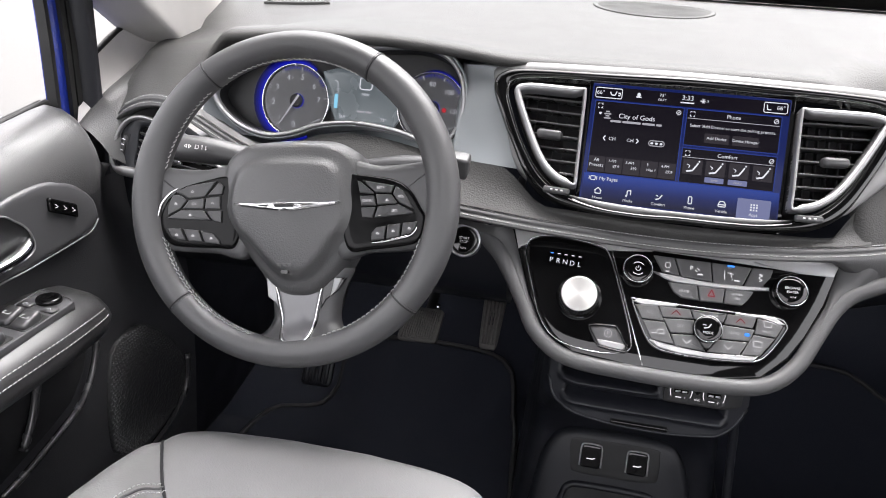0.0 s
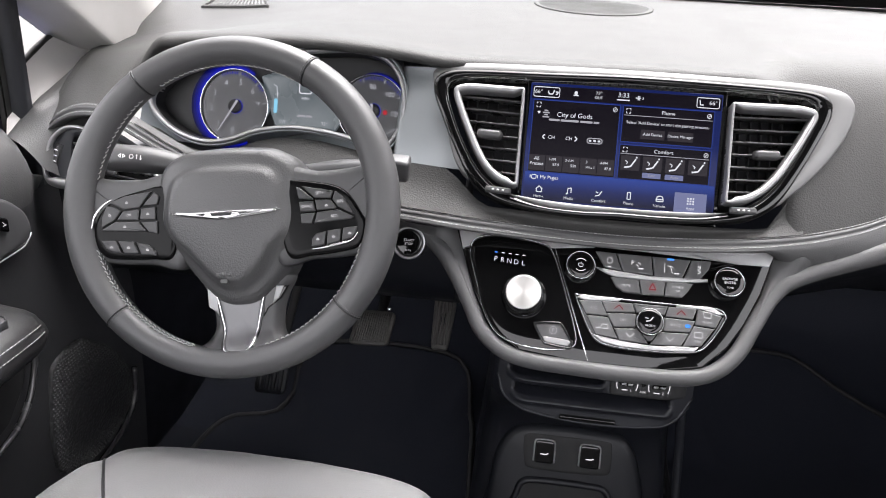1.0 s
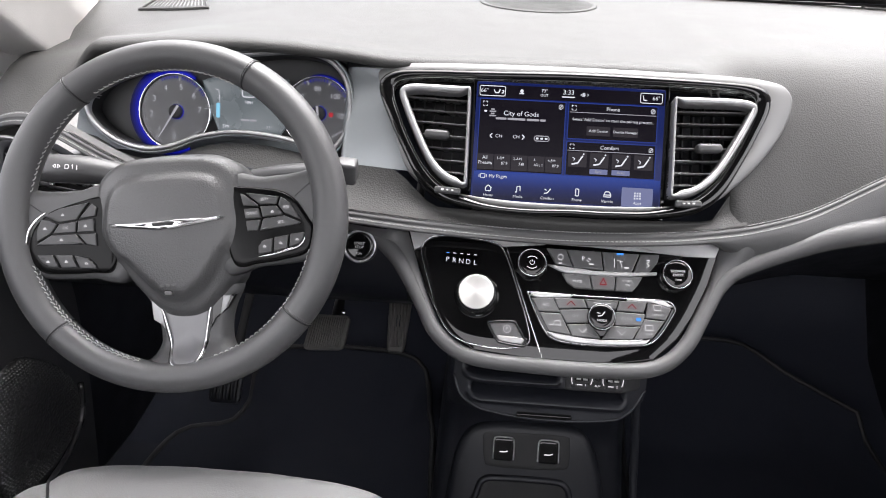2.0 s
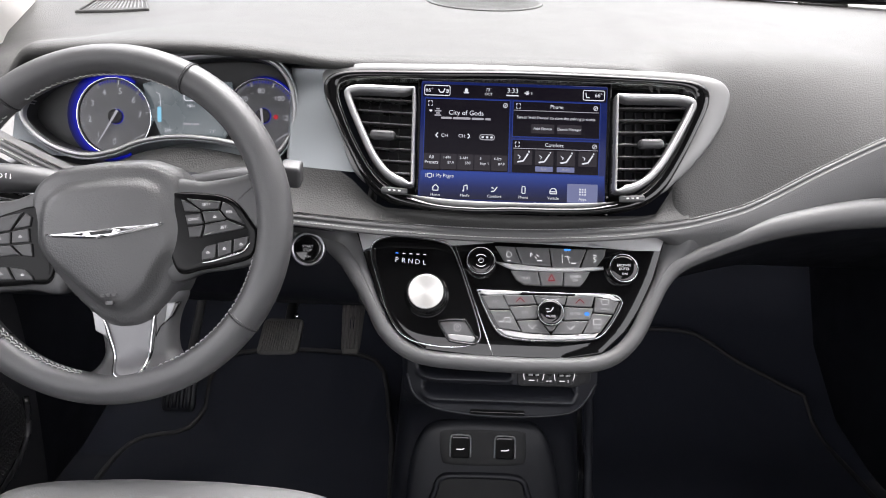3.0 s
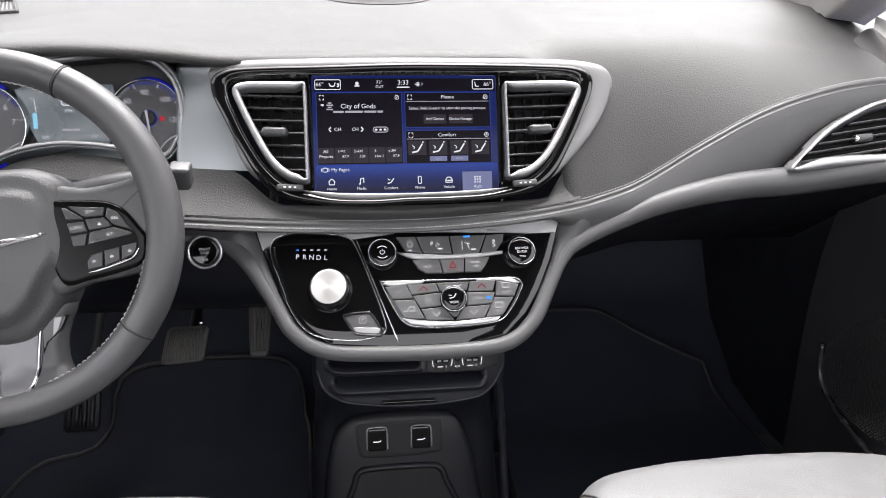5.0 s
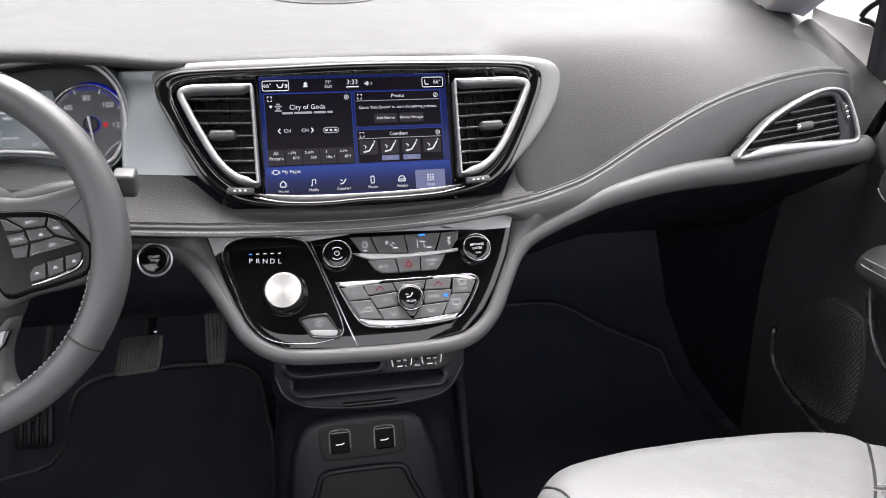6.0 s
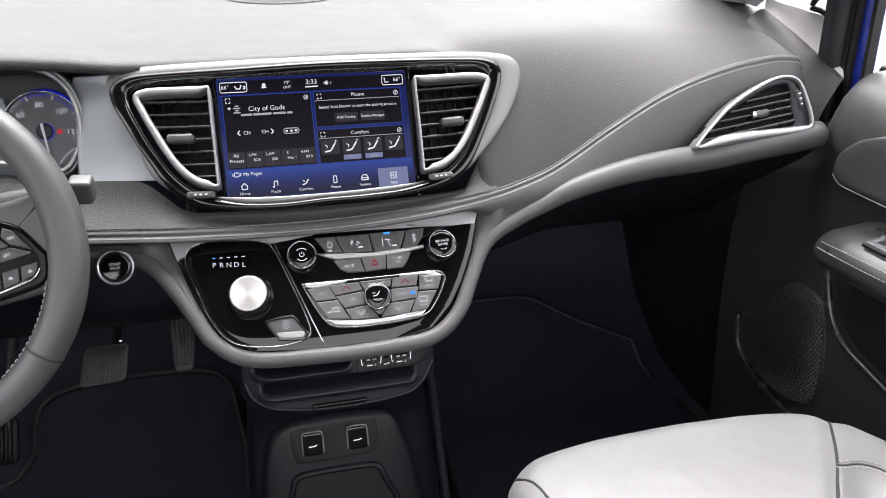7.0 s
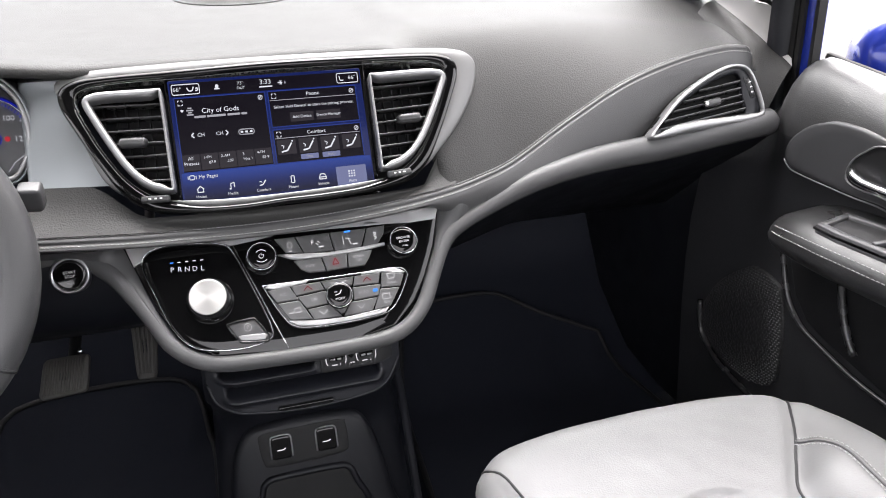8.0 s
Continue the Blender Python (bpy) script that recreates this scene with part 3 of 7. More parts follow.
ui_plate("menu_foot", 0, 448, 1000, 588, 0.0127, UI_BLUE, 2)
ui_plate("menu_tile", 12, 74, 476, 446, 0.0129, UI_PANEL)
ui_plate("menu_tile", 492, 74, 968, 258, 0.0129, UI_PANEL)
ui_plate("menu_tile", 492, 272, 968, 446, 0.0129, UI_PANEL)
ui_plate("status_strip", 0, 0, 1000, 66, 0.0127, UI_PANEL, 2)
for a0, b0, a1, b1 in ((12, 74, 476, 446), (492, 74, 968, 258), (492, 272, 968, 446)):
    ui_line("tile_border", [(a0, b0), (a1, b0), (a1, b1), (a0, b1)], UI_EDGE, 5, True, 0.0132)
    for ca, cb, sa, sb in ((a0 + 18, b0 + 14, 1, 1), (a0 + 40, b0 + 14, -1, 1), (a0 + 18, b0 + 38, 1, -1), (a0 + 40, b0 + 38, -1, -1)):
        ui_line("corner_mark", [(ca, cb + 8 * sb), (ca, cb), (ca + 8 * sa, cb)], UI_WHITE, 3)
    ring = [(a1 - 26 + 11 * math.cos(k), b0 + 26 + 11 * math.sin(k)) for k in np.linspace(0, 6.28, 14, endpoint=False)]
    ui_line("dial_mark", ring, UI_WHITE, 3, True)
    ui_line("dial_mark", [(a1 - 31, b0 + 31), (a1 - 21, b0 + 21)], UI_WHITE, 4)
ui_line("box", rect(8, 8, 146, 58, 8), UI_WHITE, 4, True)
ui_line("box", rect(872, 8, 988, 58, 8), UI_WHITE, 4, True)
ui_text("66°", 34, 33, 30)
ui_text("66°", 956, 33, 30)
ui_line("seat_mark", [(84, 26), (92, 42), (110, 42), (118, 22)], UI_WHITE, 6)
ui_line("seat_mark", [(126, 30), (138, 30), (134, 44), (126, 40)], UI_WHITE, 6)
ui_line("seat_mark", [(886, 20), (890, 44), (908, 44)], UI_WHITE, 5)
ui_plate("bell", 226, 18, 244, 38, 0.0135, UI_WHITE, 8)
ui_plate("bell_rim", 221, 37, 249, 43, 0.0135, UI_WHITE, 2)
ui_text("73°", 357, 22, 24)
ui_text("OUT", 357, 45, 20)
ui_text("3:33", 487, 24, 36)
ui_plate("underline", 452, 44, 522, 50, 0.0135, UI_WHITE, 2)
ui_line("share_mark", [(552, 32), (578, 32)], UI_WHITE, 5)
ui_line("share_mark", [(562, 22), (568, 28), (574, 22)], UI_WHITE, 4)
ui_line("share_mark", [(562, 42), (568, 36), (574, 42)], UI_WHITE, 4)
ui_text("3", 590, 33, 20)
ui_text("City of Gods", 238, 146, 36)
for a0, a1 in ((102, 160), (166, 262), (270, 336), (342, 372)):
    ui_plate("unread_word", a0, 168, a1, 179, 0.0135, UI_DIM, 3)
ui_line("chevron", [(38, 136), (52, 136), (45, 144), (38, 136)], UI_WHITE, 5)
for k in (0, 1, 2, 3):
    ui_line("disc_mark", [(66, 128 + 11 * k), (102, 128 + 11 * k)] if k % 2 else [(74, 128 + 11 * k), (94, 128 + 11 * k)], UI_DIM, 7)
ui_line("arrow", [(88, 252), (76, 264), (88, 276)], UI_WHITE, 6)
ui_text("CH", 124, 265, 26)
ui_text("CH", 218, 265, 26)
ui_line("arrow", [(250, 252), (262, 264), (250, 276)], UI_WHITE, 6)
ui_line("pill", rect(316, 254, 396, 280, 12), UI_DIM, 5, True)
for a in (332, 356, 380):
    ui_plate("pill_dot", a - 7, 262, a + 7, 272, 0.0136, UI_WHITE, 3)
for i, (first, second) in enumerate((("All", "Presets"), ("1-FM", "87.9"), ("2-AM", "530"), ("3", "Hits 1"), ("4-FM", "87.9"))):
    a0 = 14 + i * 92
    ui_plate("preset_key", a0, 358, a0 + 88, 438, 0.0134, UI_TILE, 3)
    ui_text(first, a0 + 34 if i else a0 + 42, 378, 20 if i else 25)
    ui_text(second, a0 + 56 if i else a0 + 44, 404, 20 if i else 25)
ui_text("My Pages", 132, 472, 26)
ui_line("cards_mark", rect(38, 462, 62, 482, 4), UI_WHITE, 4, True)
ui_line("cards_mark", [(30, 464), (30, 480)], UI_WHITE, 4)
ui_line("cards_mark", [(70, 464), (70, 480)], UI_WHITE, 4)
ui_text("Phone", 730, 100, 28)
ui_line("rule", [(498, 122), (960, 122)], UI_DIM, 3)
ui_text("Select 'Add Device' to start the pairing process.", 730, 158, 22)
ui_plate("menu_key", 594, 190, 720, 238, 0.0134, UI_TILE, 3)
ui_plate("menu_key", 736, 190, 868, 238, 0.0134, UI_TILE, 3)
ui_text("Add Device", 657, 214, 21)
ui_text("Device Manager", 802, 214, 20)
ui_text("Comfort", 722, 298, 28)
ui_line("rule", [(498, 318), (960, 318)], UI_DIM, 3)
for i, a0 in enumerate((504, 620, 738, 856)):
    ui_plate("menu_key", a0, 326, a0 + 100, 402, 0.0134, UI_TILE, 3)
    ui_line("seat_mark", [(a0 + 20, 388), (a0 + 52, 382), (a0 + 78, 344)], UI_WHITE, 8)
    ui_line("seat_mark", [(a0 + 80, 338), (a0 + 84, 332)], UI_WHITE, 8)
    ui_line("seat_mark", [(a0 + 22, 352), (a0 + 36, 360), (a0 + 30, 370)], UI_WHITE, 4)
    if i in (1, 2):
        ui_plate("menu_key", a0 + 2, 408, a0 + 98, 434, 0.0134, UI_PALE, 2)
        ui_text("Sync" if i == 1 else "Auto", a0 + 50, 421, 20, UI_DIM)
ui_plate("menu_key", 800, 492, 966, 590, 0.0131, UI_PALE, 3)
for a, word in ((84, "Home"), (244, "Media"), (404, "Comfort"), (562, "Phone"), (724, "Vehicle"), (884, "Apps")):
    ui_text(word, a, 570, 21)
ui_line("home_mark", [(66, 534), (84, 518), (102, 534)], UI_WHITE, 5)
ui_line("home_mark", [(70, 532), (70, 548), (98, 548), (98, 532)], UI_WHITE, 5)
ui_line("note_mark", [(238, 546), (238, 520), (256, 516), (256, 540)], UI_WHITE, 5)
ui_line("note_mark", [(230, 546), (239, 546)], UI_WHITE, 8)
ui_line("seat_mark", [(386, 546), (404, 542), (420, 520)], UI_WHITE, 6)
ui_line("seat_mark", [(388, 524), (400, 530)], UI_WHITE, 5)
ui_line("phone_mark", rect(554, 514, 571, 549, 3), UI_WHITE, 5, True)
ui_line("car_mark", [(706, 534), (714, 520), (734, 520), (742, 534), (742, 546), (706, 546)], UI_WHITE, 5, True)
ui_line("car_mark", [(706, 536), (742, 536)], UI_WHITE, 5)
for i in range(9):
    a, b = 870 + 14 * (i % 3), 520 + 13 * (i // 3)
    ui_plate("app_dot", a - 4, b - 4, a + 4, b + 4, 0.0137, UI_WHITE, 1)


# ---- air vents ----
VENT_SLAT = material("vent_slat_plastic", (0.045, 0.045, 0.046), 0.3, mottle_size=0.02, grain=0.1, grain_size=0.0006)


def slatted(vent, outline, to, levels, z_of, depth, sink, vanes, lean=0.0, mat=None):
    """Slats across an opening, each a part, with upright vanes behind."""
    loop = curve(outline, 300, True)
    for z in levels:
        xs = []
        for (xa, za), (xb, zb) in zip(loop, np.roll(loop, -1, 0)):
            a, b = za - z_of(xa, z), zb - z_of(xb, z)
            if (a < 0) != (b < 0):
                xs.append(xa + (xb - xa) * a / (a - b))
        if len(xs) < 2:
            continue
        x0, x1 = min(xs) + 0.001, max(xs) - 0.001
        rows = []
        for x in np.linspace(x0, x1, 9):
            zz = z_of(x, z)
            rows.append([to(x, zz + h + lean * d, -sink - d) for h, d in ((0.0007, 0.0), (0.0012, 0.002), (0.001, depth), (-0.001, depth), (-0.0012, 0.002), (-0.0007, 0.0))])
        bm = grid(rows, closed_v=True)
        bmesh.ops.recalc_face_normals(bm, faces=bm.faces[:])
        adopt(vent, part("slat", bm, mat or VENT_SLAT))
    for x in vanes:
        hits = []
        for (xa, za), (xb, zb) in zip(loop, np.roll(loop, -1, 0)):
            if (xa < x) != (xb < x):
                hits.append(za + (zb - za) * (x - xa) / (xb - xa))
        if len(hits) < 2:
            continue
        z0, z1 = min(hits), max(hits)
        rows = [[to(x + h, z, -sink - depth - d) for h, d in ((-0.0006, 0.002), (0.0006, 0.002), (0.0006, 0.014), (-0.0006, 0.014))] for z in np.linspace(z0, z1, 4)]
        bm = grid(rows, closed_v=True)
        bmesh.ops.recalc_face_normals(bm, faces=bm.faces[:])
        adopt(vent, part("vane", bm, DARK))


VENT = [(0.2175, 0.741), (0.2145, 0.7485), (0.205, 0.752), (0.19, 0.7535), (0.15, 0.754), (0.132, 0.754), (0.1268, 0.7535), (0.1256, 0.7495), (0.125, 0.735), (0.1245, 0.70), (0.124, 0.665), (0.1236, 0.651), (0.1255, 0.6462), (0.135, 0.6455), (0.15, 0.649), (0.166, 0.659), (0.182, 0.677), (0.2, 0.706), (0.212, 0.728)]
for side in (-1, 1):
    wide = 1.128 if side > 0 else 0.957
    outline = [(side * (0.118 + (x - 0.1235) * wide), z - 0.0065) for x, z in VENT]
    vent = thing("air_vent", "black slatted air vent in a satin silver frame", "air vent", "vents beside the display", at=on_display(side * 0.17, 0.70))
    width = lambda x, z: 0.0042 + 0.0045 * step(0.1215, 0.135, abs(x))
    adopt(vent, part("vent_frame", frame_band(outline, on_display, 0.008, 0.0125, -0.004, 150, 0.003, widths=width), SATIN, label="satin silver vent frame"))
    adopt(vent, part("housing", frame_band(outline, on_display, 0.001, 0.002, -0.05, 120, 0.0005), DARK))
    adopt(vent, part("backing", plate(outline, on_display, -0.048, -0.05, 0.0005, 80), DARK))
    slatted(vent, outline, on_display, (0.735, 0.7215, 0.708, 0.6945, 0.681, 0.6675, 0.6545), lambda x, z: z, 0.014, 0.002,
            [side * x for x in (0.14, 0.153, 0.166, 0.179, 0.192)])
    tab = block((0.031, 0.0115, 0.014), lay(on_display, 0.166 if side > 0 else -0.158, 0.6935, 0.003), 0.0045, 3)
    adopt(vent, part("tab", tab, BUTTON, label="ribbed grey thumb tab"))
    wheel = part("thumb_wheel", block((0.032, 0.0085, 0.006), lay(on_display, side * 0.141, 0.633, 0.0085), 0.0028, 3), BUTTON)
    adopt(vent, wheel)
    for k in (-1, 0, 1):
        mark = part("mark", block((0.003, 0.0018, 0.0006), lay(on_display, side * 0.141 + 0.006 * k, 0.633, 0.0117), 0.0002, 1), WHITE_INK)
        adopt(wheel, mark)


# ---- the control panel: shift dial, audio and climate keys ----
PANEL = [(-0.191, 0.5815), (-0.14, 0.5785), (-0.07, 0.576), (0.0, 0.5755), (0.068, 0.576), (0.14, 0.5785), (0.195, 0.5815), (0.176, 0.538), (0.156, 0.507), (0.138, 0.486), (0.11, 0.466), (0.066, 0.4605),
         (-0.034, 0.461), (-0.1, 0.4645), (-0.137, 0.484), (-0.155, 0.51), (-0.17, 0.538)]
stack = thing("centre_stack", "gloss black control panel with shift dial and climate keys", "control panel", at=(0, -0.05, 0.52))
adopt(stack, part("fascia", plate(PANEL, on_panel, 0.004, -0.03, 0.002, 160, smooth=False), PIANO))
STRIP = [(-0.188, 0.5805), (-0.14, 0.5775), (-0.06, 0.5755), (0.03, 0.5745), (0.11, 0.5765), (0.194, 0.5812), (0.186, 0.5665), (0.15, 0.567), (0.118, 0.5695), (0.1, 0.573), (0.03, 0.5728), (-0.06, 0.574), (-0.12, 0.5755), (-0.145, 0.574), (-0.157, 0.566), (-0.178, 0.556)]
adopt(stack, part("top_strip", plate(STRIP, on_panel, 0.0052, 0.001, 0.0008, 120, smooth=False), SILVER_PAINT, label="satin silver strip"))
adopt(stack, part("joint_line", tube([on_panel(-0.069 + 0.05 * s, 0.574 - 0.111 * s, 0.0038) for s in np.linspace(0, 1, 12)], 0.0009, 6), CHROME, label="thin bright joint line"))
POD = [(-0.1689, 0.553), (-0.1645, 0.5675), (-0.1412, 0.5745), (-0.11, 0.574), (-0.0824, 0.5712), (-0.0679, 0.5631), (-0.05, 0.5259), (-0.0341, 0.4846), (-0.0402, 0.4721), (-0.0749, 0.4674), (-0.1182, 0.473), (-0.1412, 0.4914), (-0.1568, 0.5229)]
adopt(stack, part("shift_pod", plate(POD, on_panel, 0.0065, 0.002, 0.0022, 110), PIANO))
adopt(stack, part("pod_rim", frame_band(POD, on_panel, 0.0013, 0.0074, 0.004, 120, 0.0005), material("dark_chrome", (0.5, 0.5, 0.51), 0.15, metal=1.0)))
# spun silver dial on a knurled black skirt
dial_pose = lay(on_panel, -0.0985, 0.5165, 0.006)
dial = part("shift_dial", lathe([(0.0265, 0.0), (0.0265, 0.003), (0.0235, 0.0045), (0.0225, 0.008)], dial_pose, 48), PIANO, label="spun silver rotary shift dial")
adopt(stack, dial)
bm = bmesh.new()
n = 72
rings = [[bm.verts.new(dial_pose @ Vector(((r - (0.0006 if k % 2 else 0)) * math.cos(2 * math.pi * k / n), (r - (0.0006 if k % 2 else 0)) * math.sin(2 * math.pi * k / n), h))) for k in range(n)] for r, h in ((0.0228, 0.006), (0.0226, 0.018), (0.021, 0.0205))]
for a, b in zip(rings, rings[1:]):
    for k in range(n):
        bm.faces.new((a[k], a[(k + 1) % n], b[(k + 1) % n], b[k]))
adopt(dial, part("knurled_skirt", bm, DARK, smooth=False))
SPUN = bpy.data.materials.new("spun_aluminium")
SPUN.use_nodes = True
_n = SPUN.node_tree
_b = _n.nodes["Principled BSDF"]
_b.inputs["Base Color"].default_value, _b.inputs["Metallic"].default_value, _b.inputs["Roughness"].default_value = (0.62, 0.61, 0.59, 1), 1.0, 0.42
_b.inputs["Anisotropic"].default_value = 0.45
_tan = _n.nodes.new("ShaderNodeTangent")
_tan.direction_type, _tan.axis = "RADIAL", "Z"
_n.links.new(_tan.outputs[0], _b.inputs["Tangent"])
cap = lathe([(0.0208, 0.0), (0.0208, 0.001), (0.02, 0.002), (0.0192, 0.002), (0.012, 0.0016), (0.0005, 0.0014)], None, 64)
cap = part("spun_cap", cap, SPUN, label="spun bright aluminium cap")
cap.parent = dial
cap.matrix_world = dial_pose @ Matrix.Translation((0, 0, 0.0195))
# gear letters and their lamps
LED_BLUE = lamp_ink("lit_blue_lamp", (0.06, 0.3, 1.0), 0.9)
KEY_INK = lamp_ink("key_legend", (0.8, 0.8, 0.82), 0.8)
PANEL_KEY = material("satin_grey_key", (0.068, 0.068, 0.07), 0.42, grain=0.15, grain_size=0.0005)
for i, letter in enumerate("PRNDL"):
    x = -0.1365 + 0.0084 * i
    lettering(letter, lay(on_panel, x, 0.5495 - 0.0003 * i, 0.0074), 0.0085, UI_WHITE, stack)
    adopt(stack, part("gear_lamp", plate(rect(x - 0.0018, 0.5562, x + 0.0018, 0.5568), on_panel, 0.0074, 0.006, 0.0001, 12, smooth=False), LED_BLUE if i == 0 else KEY_INK, smooth=False))
# parking brake key
PBK = [(-0.0815, 0.4895), (-0.0765, 0.4922), (-0.0565, 0.4935), (-0.051, 0.4915), (-0.041, 0.4785), (-0.0412, 0.4745), (-0.0455, 0.4728), (-0.066, 0.4742), (-0.0715, 0.4765)]
key = part("parking_brake_key", plate(PBK, on_panel, 0.0085, 0.004, 0.0012, 60), BUTTON, label="dark grey parking brake key")
adopt(stack, key)
adopt(key, part("key_frame", frame_band([(x + (x + 0.061) * 0.14, z + (z - 0.4835) * 0.18) for x, z in PBK], on_panel, 0.002, 0.0095, 0.004, 70, 0.0006), PIANO))
adopt(key, part("bright_lip", plate([(-0.0715, 0.4782), (-0.0665, 0.4752), (-0.0455, 0.4738), (-0.042, 0.4755), (-0.0425, 0.4788), (-0.0695, 0.48)], on_panel, 0.0092, 0.008, 0.0004, 40), SATIN))
lettering("P", lay(on_panel, -0.061, 0.4868, 0.0087), 0.006, KEY_INK, key)
ring = [(-0.061 + 0.0042 * math.cos(k), 0.4868 + 0.0036 * math.sin(k)) for k in np.linspace(0, 6.28, 12, endpoint=False)]
adopt(key, part("ring_mark", poly(on_panel, ring, 0.0087, 0.0005, True), KEY_INK, smooth=False))


DIM_CHROME = material("dim_bright_ring", (0.5, 0.5, 0.51), 0.2, metal=1.0)


def knob(x, z, r, label, marks):
    m = lay(on_panel, x, z, 0.003)
    k = part("knob", lathe([(r * 1.12, 0), (r * 1.12, 0.002), (r * 1.02, 0.003), (r, 0.0035), (r, 0.010), (r * 0.93, 0.0118)], m, 40), PIANO, label=label)
    adopt(stack, k)
    adopt(k, part("chrome_ring", lathe([(r * 0.975, 0.0108), (r * 1.0, 0.0112), (r * 0.99, 0.0122), (r * 0.955, 0.0126), (r * 0.94, 0.0118)], m, 40), DIM_CHROME))
    adopt(k, part("knob_face", lathe([(r * 0.93, 0.0115), (r * 0.88, 0.0124), (r * 0.5, 0.0121), (0.0004, 0.0121)], m, 32), PIANO))
    for text, dx, dz, size in marks:
        lettering(text, m @ Matrix.Translation((dx, dz, 0.0128)), size, KEY_INK, k)
    return k, m


k, m = knob(-0.035, 0.5515, 0.0172, "gloss black volume knob with bright ring", ())
power = [(0.0028 * math.cos(a), 0.0028 * math.sin(a)) for a in np.linspace(2.2, 7.2, 10)]
on_m = lambda x, z, w=0.0: tuple(m @ Vector((x, z, w)))
adopt(k, part("power_mark", poly(on_m, power, 0.0126, 0.0006), KEY_INK, smooth=False), part("power_mark", poly(on_m, [(0, 0.0005), (0, 0.0036)], 0.0126, 0.0006), KEY_INK, smooth=False))
for a0 in (0.7, 3.9):
    arc = [(0.0075 * math.cos(a), 0.0075 * math.sin(a)) for a in np.linspace(a0, a0 + 1.7, 9)]
    adopt(k, part("arc_mark", poly(on_m, arc, 0.0126, 0.0008), KEY_INK, smooth=False))
knob(0.1362, 0.5473, 0.0178, "gloss black tuning knob with bright ring", (("BROWSE", 0, 0.003, 0.0044), ("ENTER", 0, -0.0016, 0.0044), ("TUNE", 0, -0.0075, 0.003)))


def key_plate(name, pts, text="", size=0.004, lamp=None, marks=(), front=0.0072, parent=None, at=None):
    ob = part(name, plate(pts, on_panel, front, 0.003, 0.0007, 40, smooth=False), PANEL_KEY)
    adopt(stack, ob)
    cx, cz = at or np.mean(np.array(pts), 0)
    if text:
        lettering(text, lay(on_panel, cx, cz, front + 0.0003), size, KEY_INK, ob)
    for stroke, thick in marks:
        adopt(ob, part("key_mark", poly(on_panel, [(cx + a, cz + b) for a, b in stroke], front + 0.0001, thick), KEY_INK, smooth=False))
    if lamp:
        (x0, z0, x1, z1), mat = lamp
        adopt(ob, part("key_lamp", plate(rect(x0, z0, x1, z1), on_panel, front + 0.0006, front - 0.0005, 0.0001, 12, smooth=False), mat, smooth=False))
    return ob


LED_RED = lamp_ink("lit_red_lamp", (1.0, 0.05, 0.08), 0.3)
ring12 = [(0.0032 * math.cos(a), 0.0028 * math.sin(a)) for a in np.linspace(0, 6.3, 13)]
key_plate("stop_start_key", [(-0.0176, 0.5685), (0.0059, 0.5682), (0.0138, 0.5512), (-0.006, 0.5533)], marks=((ring12, 0.0005), ([(-0.002, -0.006), (0.002, -0.006)], 0.001)))
key_plate("park_sensor_key", [(0.0072, 0.5682), (0.0474, 0.5679), (0.0503, 0.5497), (0.0153, 0.5508)], "P", 0.0075, marks=(([(0.004, -0.001), (0.007, -0.003)], 0.0006), ([(0.006, 0.001), (0.0095, -0.001)], 0.0006), ([(0.007, -0.005), (0.013, -0.005)], 0.0011)), at=(0.026, 0.56))
key_plate("lane_assist_key", [(0.0487, 0.5679), (0.0937, 0.5672), (0.0837, 0.5481), (0.0519, 0.5487)], marks=(([(-0.006, -0.005), (-0.006, 0.004)], 0.0006), ([(0.003, -0.005), (0.0005, 0.002)], 0.0006), ([(-0.003, 0.002), (0.004, 0.001)], 0.0006), ([(0.005, -0.005), (0.011, -0.005)], 0.0011)), lamp=((0.066, 0.5655, 0.074, 0.5673), LED_BLUE))
key_plate("traction_key", [(0.0951, 0.5672), (0.1174, 0.5676), (0.1152, 0.56), (0.1045, 0.5484), (0.0856, 0.5477)], marks=(([(-0.002, -0.004), (0.002, -0.002), (-0.002, 0.0), (0.002, 0.002)], 0.0006), ([(-0.002, 0.003), (0.002, 0.003)], 0.001)))
adopt(stack, part("bright_strip", plate([(-0.017, 0.5527), (0.0058, 0.5498), (0.0475, 0.5487), (0.085, 0.549), (0.1138, 0.5502), (0.114, 0.5474), (0.085, 0.545), (0.0479, 0.5445), (0.0063, 0.5452), (-0.004, 0.5478)], on_panel, 0.0078, 0.002, 0.0012, 60, smooth=False), SILVER_PAINT, label="satin silver strip"))
key_plate("mute_key", [(0.0015, 0.5444), (0.0337, 0.544), (0.0372, 0.5306), (0.0171, 0.5311), (0.008, 0.5355)], "MUTE", 0.0042)
key_plate("hazard_key", [(0.035, 0.544), (0.0649, 0.5444), (0.0634, 0.5308), (0.0384, 0.5303)])
tri = [(0.0502 - 0.0038, 0.5355), (0.0502 + 0.0038, 0.5355), (0.0502, 0.5415)]
adopt(stack, part("hazard_mark", poly(on_panel, tri, 0.0074, 0.001, True), LED_RED, smooth=False))
key_plate("screen_key", [(0.0661, 0.5444), (0.0971, 0.5446), (0.091, 0.536), (0.0848, 0.5303), (0.0647, 0.5305)])
lettering("SCREEN", lay(on_panel, 0.079, 0.5398, 0.0076), 0.0038, KEY_INK, stack)
lettering("OFF", lay(on_panel, 0.079, 0.5357, 0.0076), 0.0038, KEY_INK, stack)

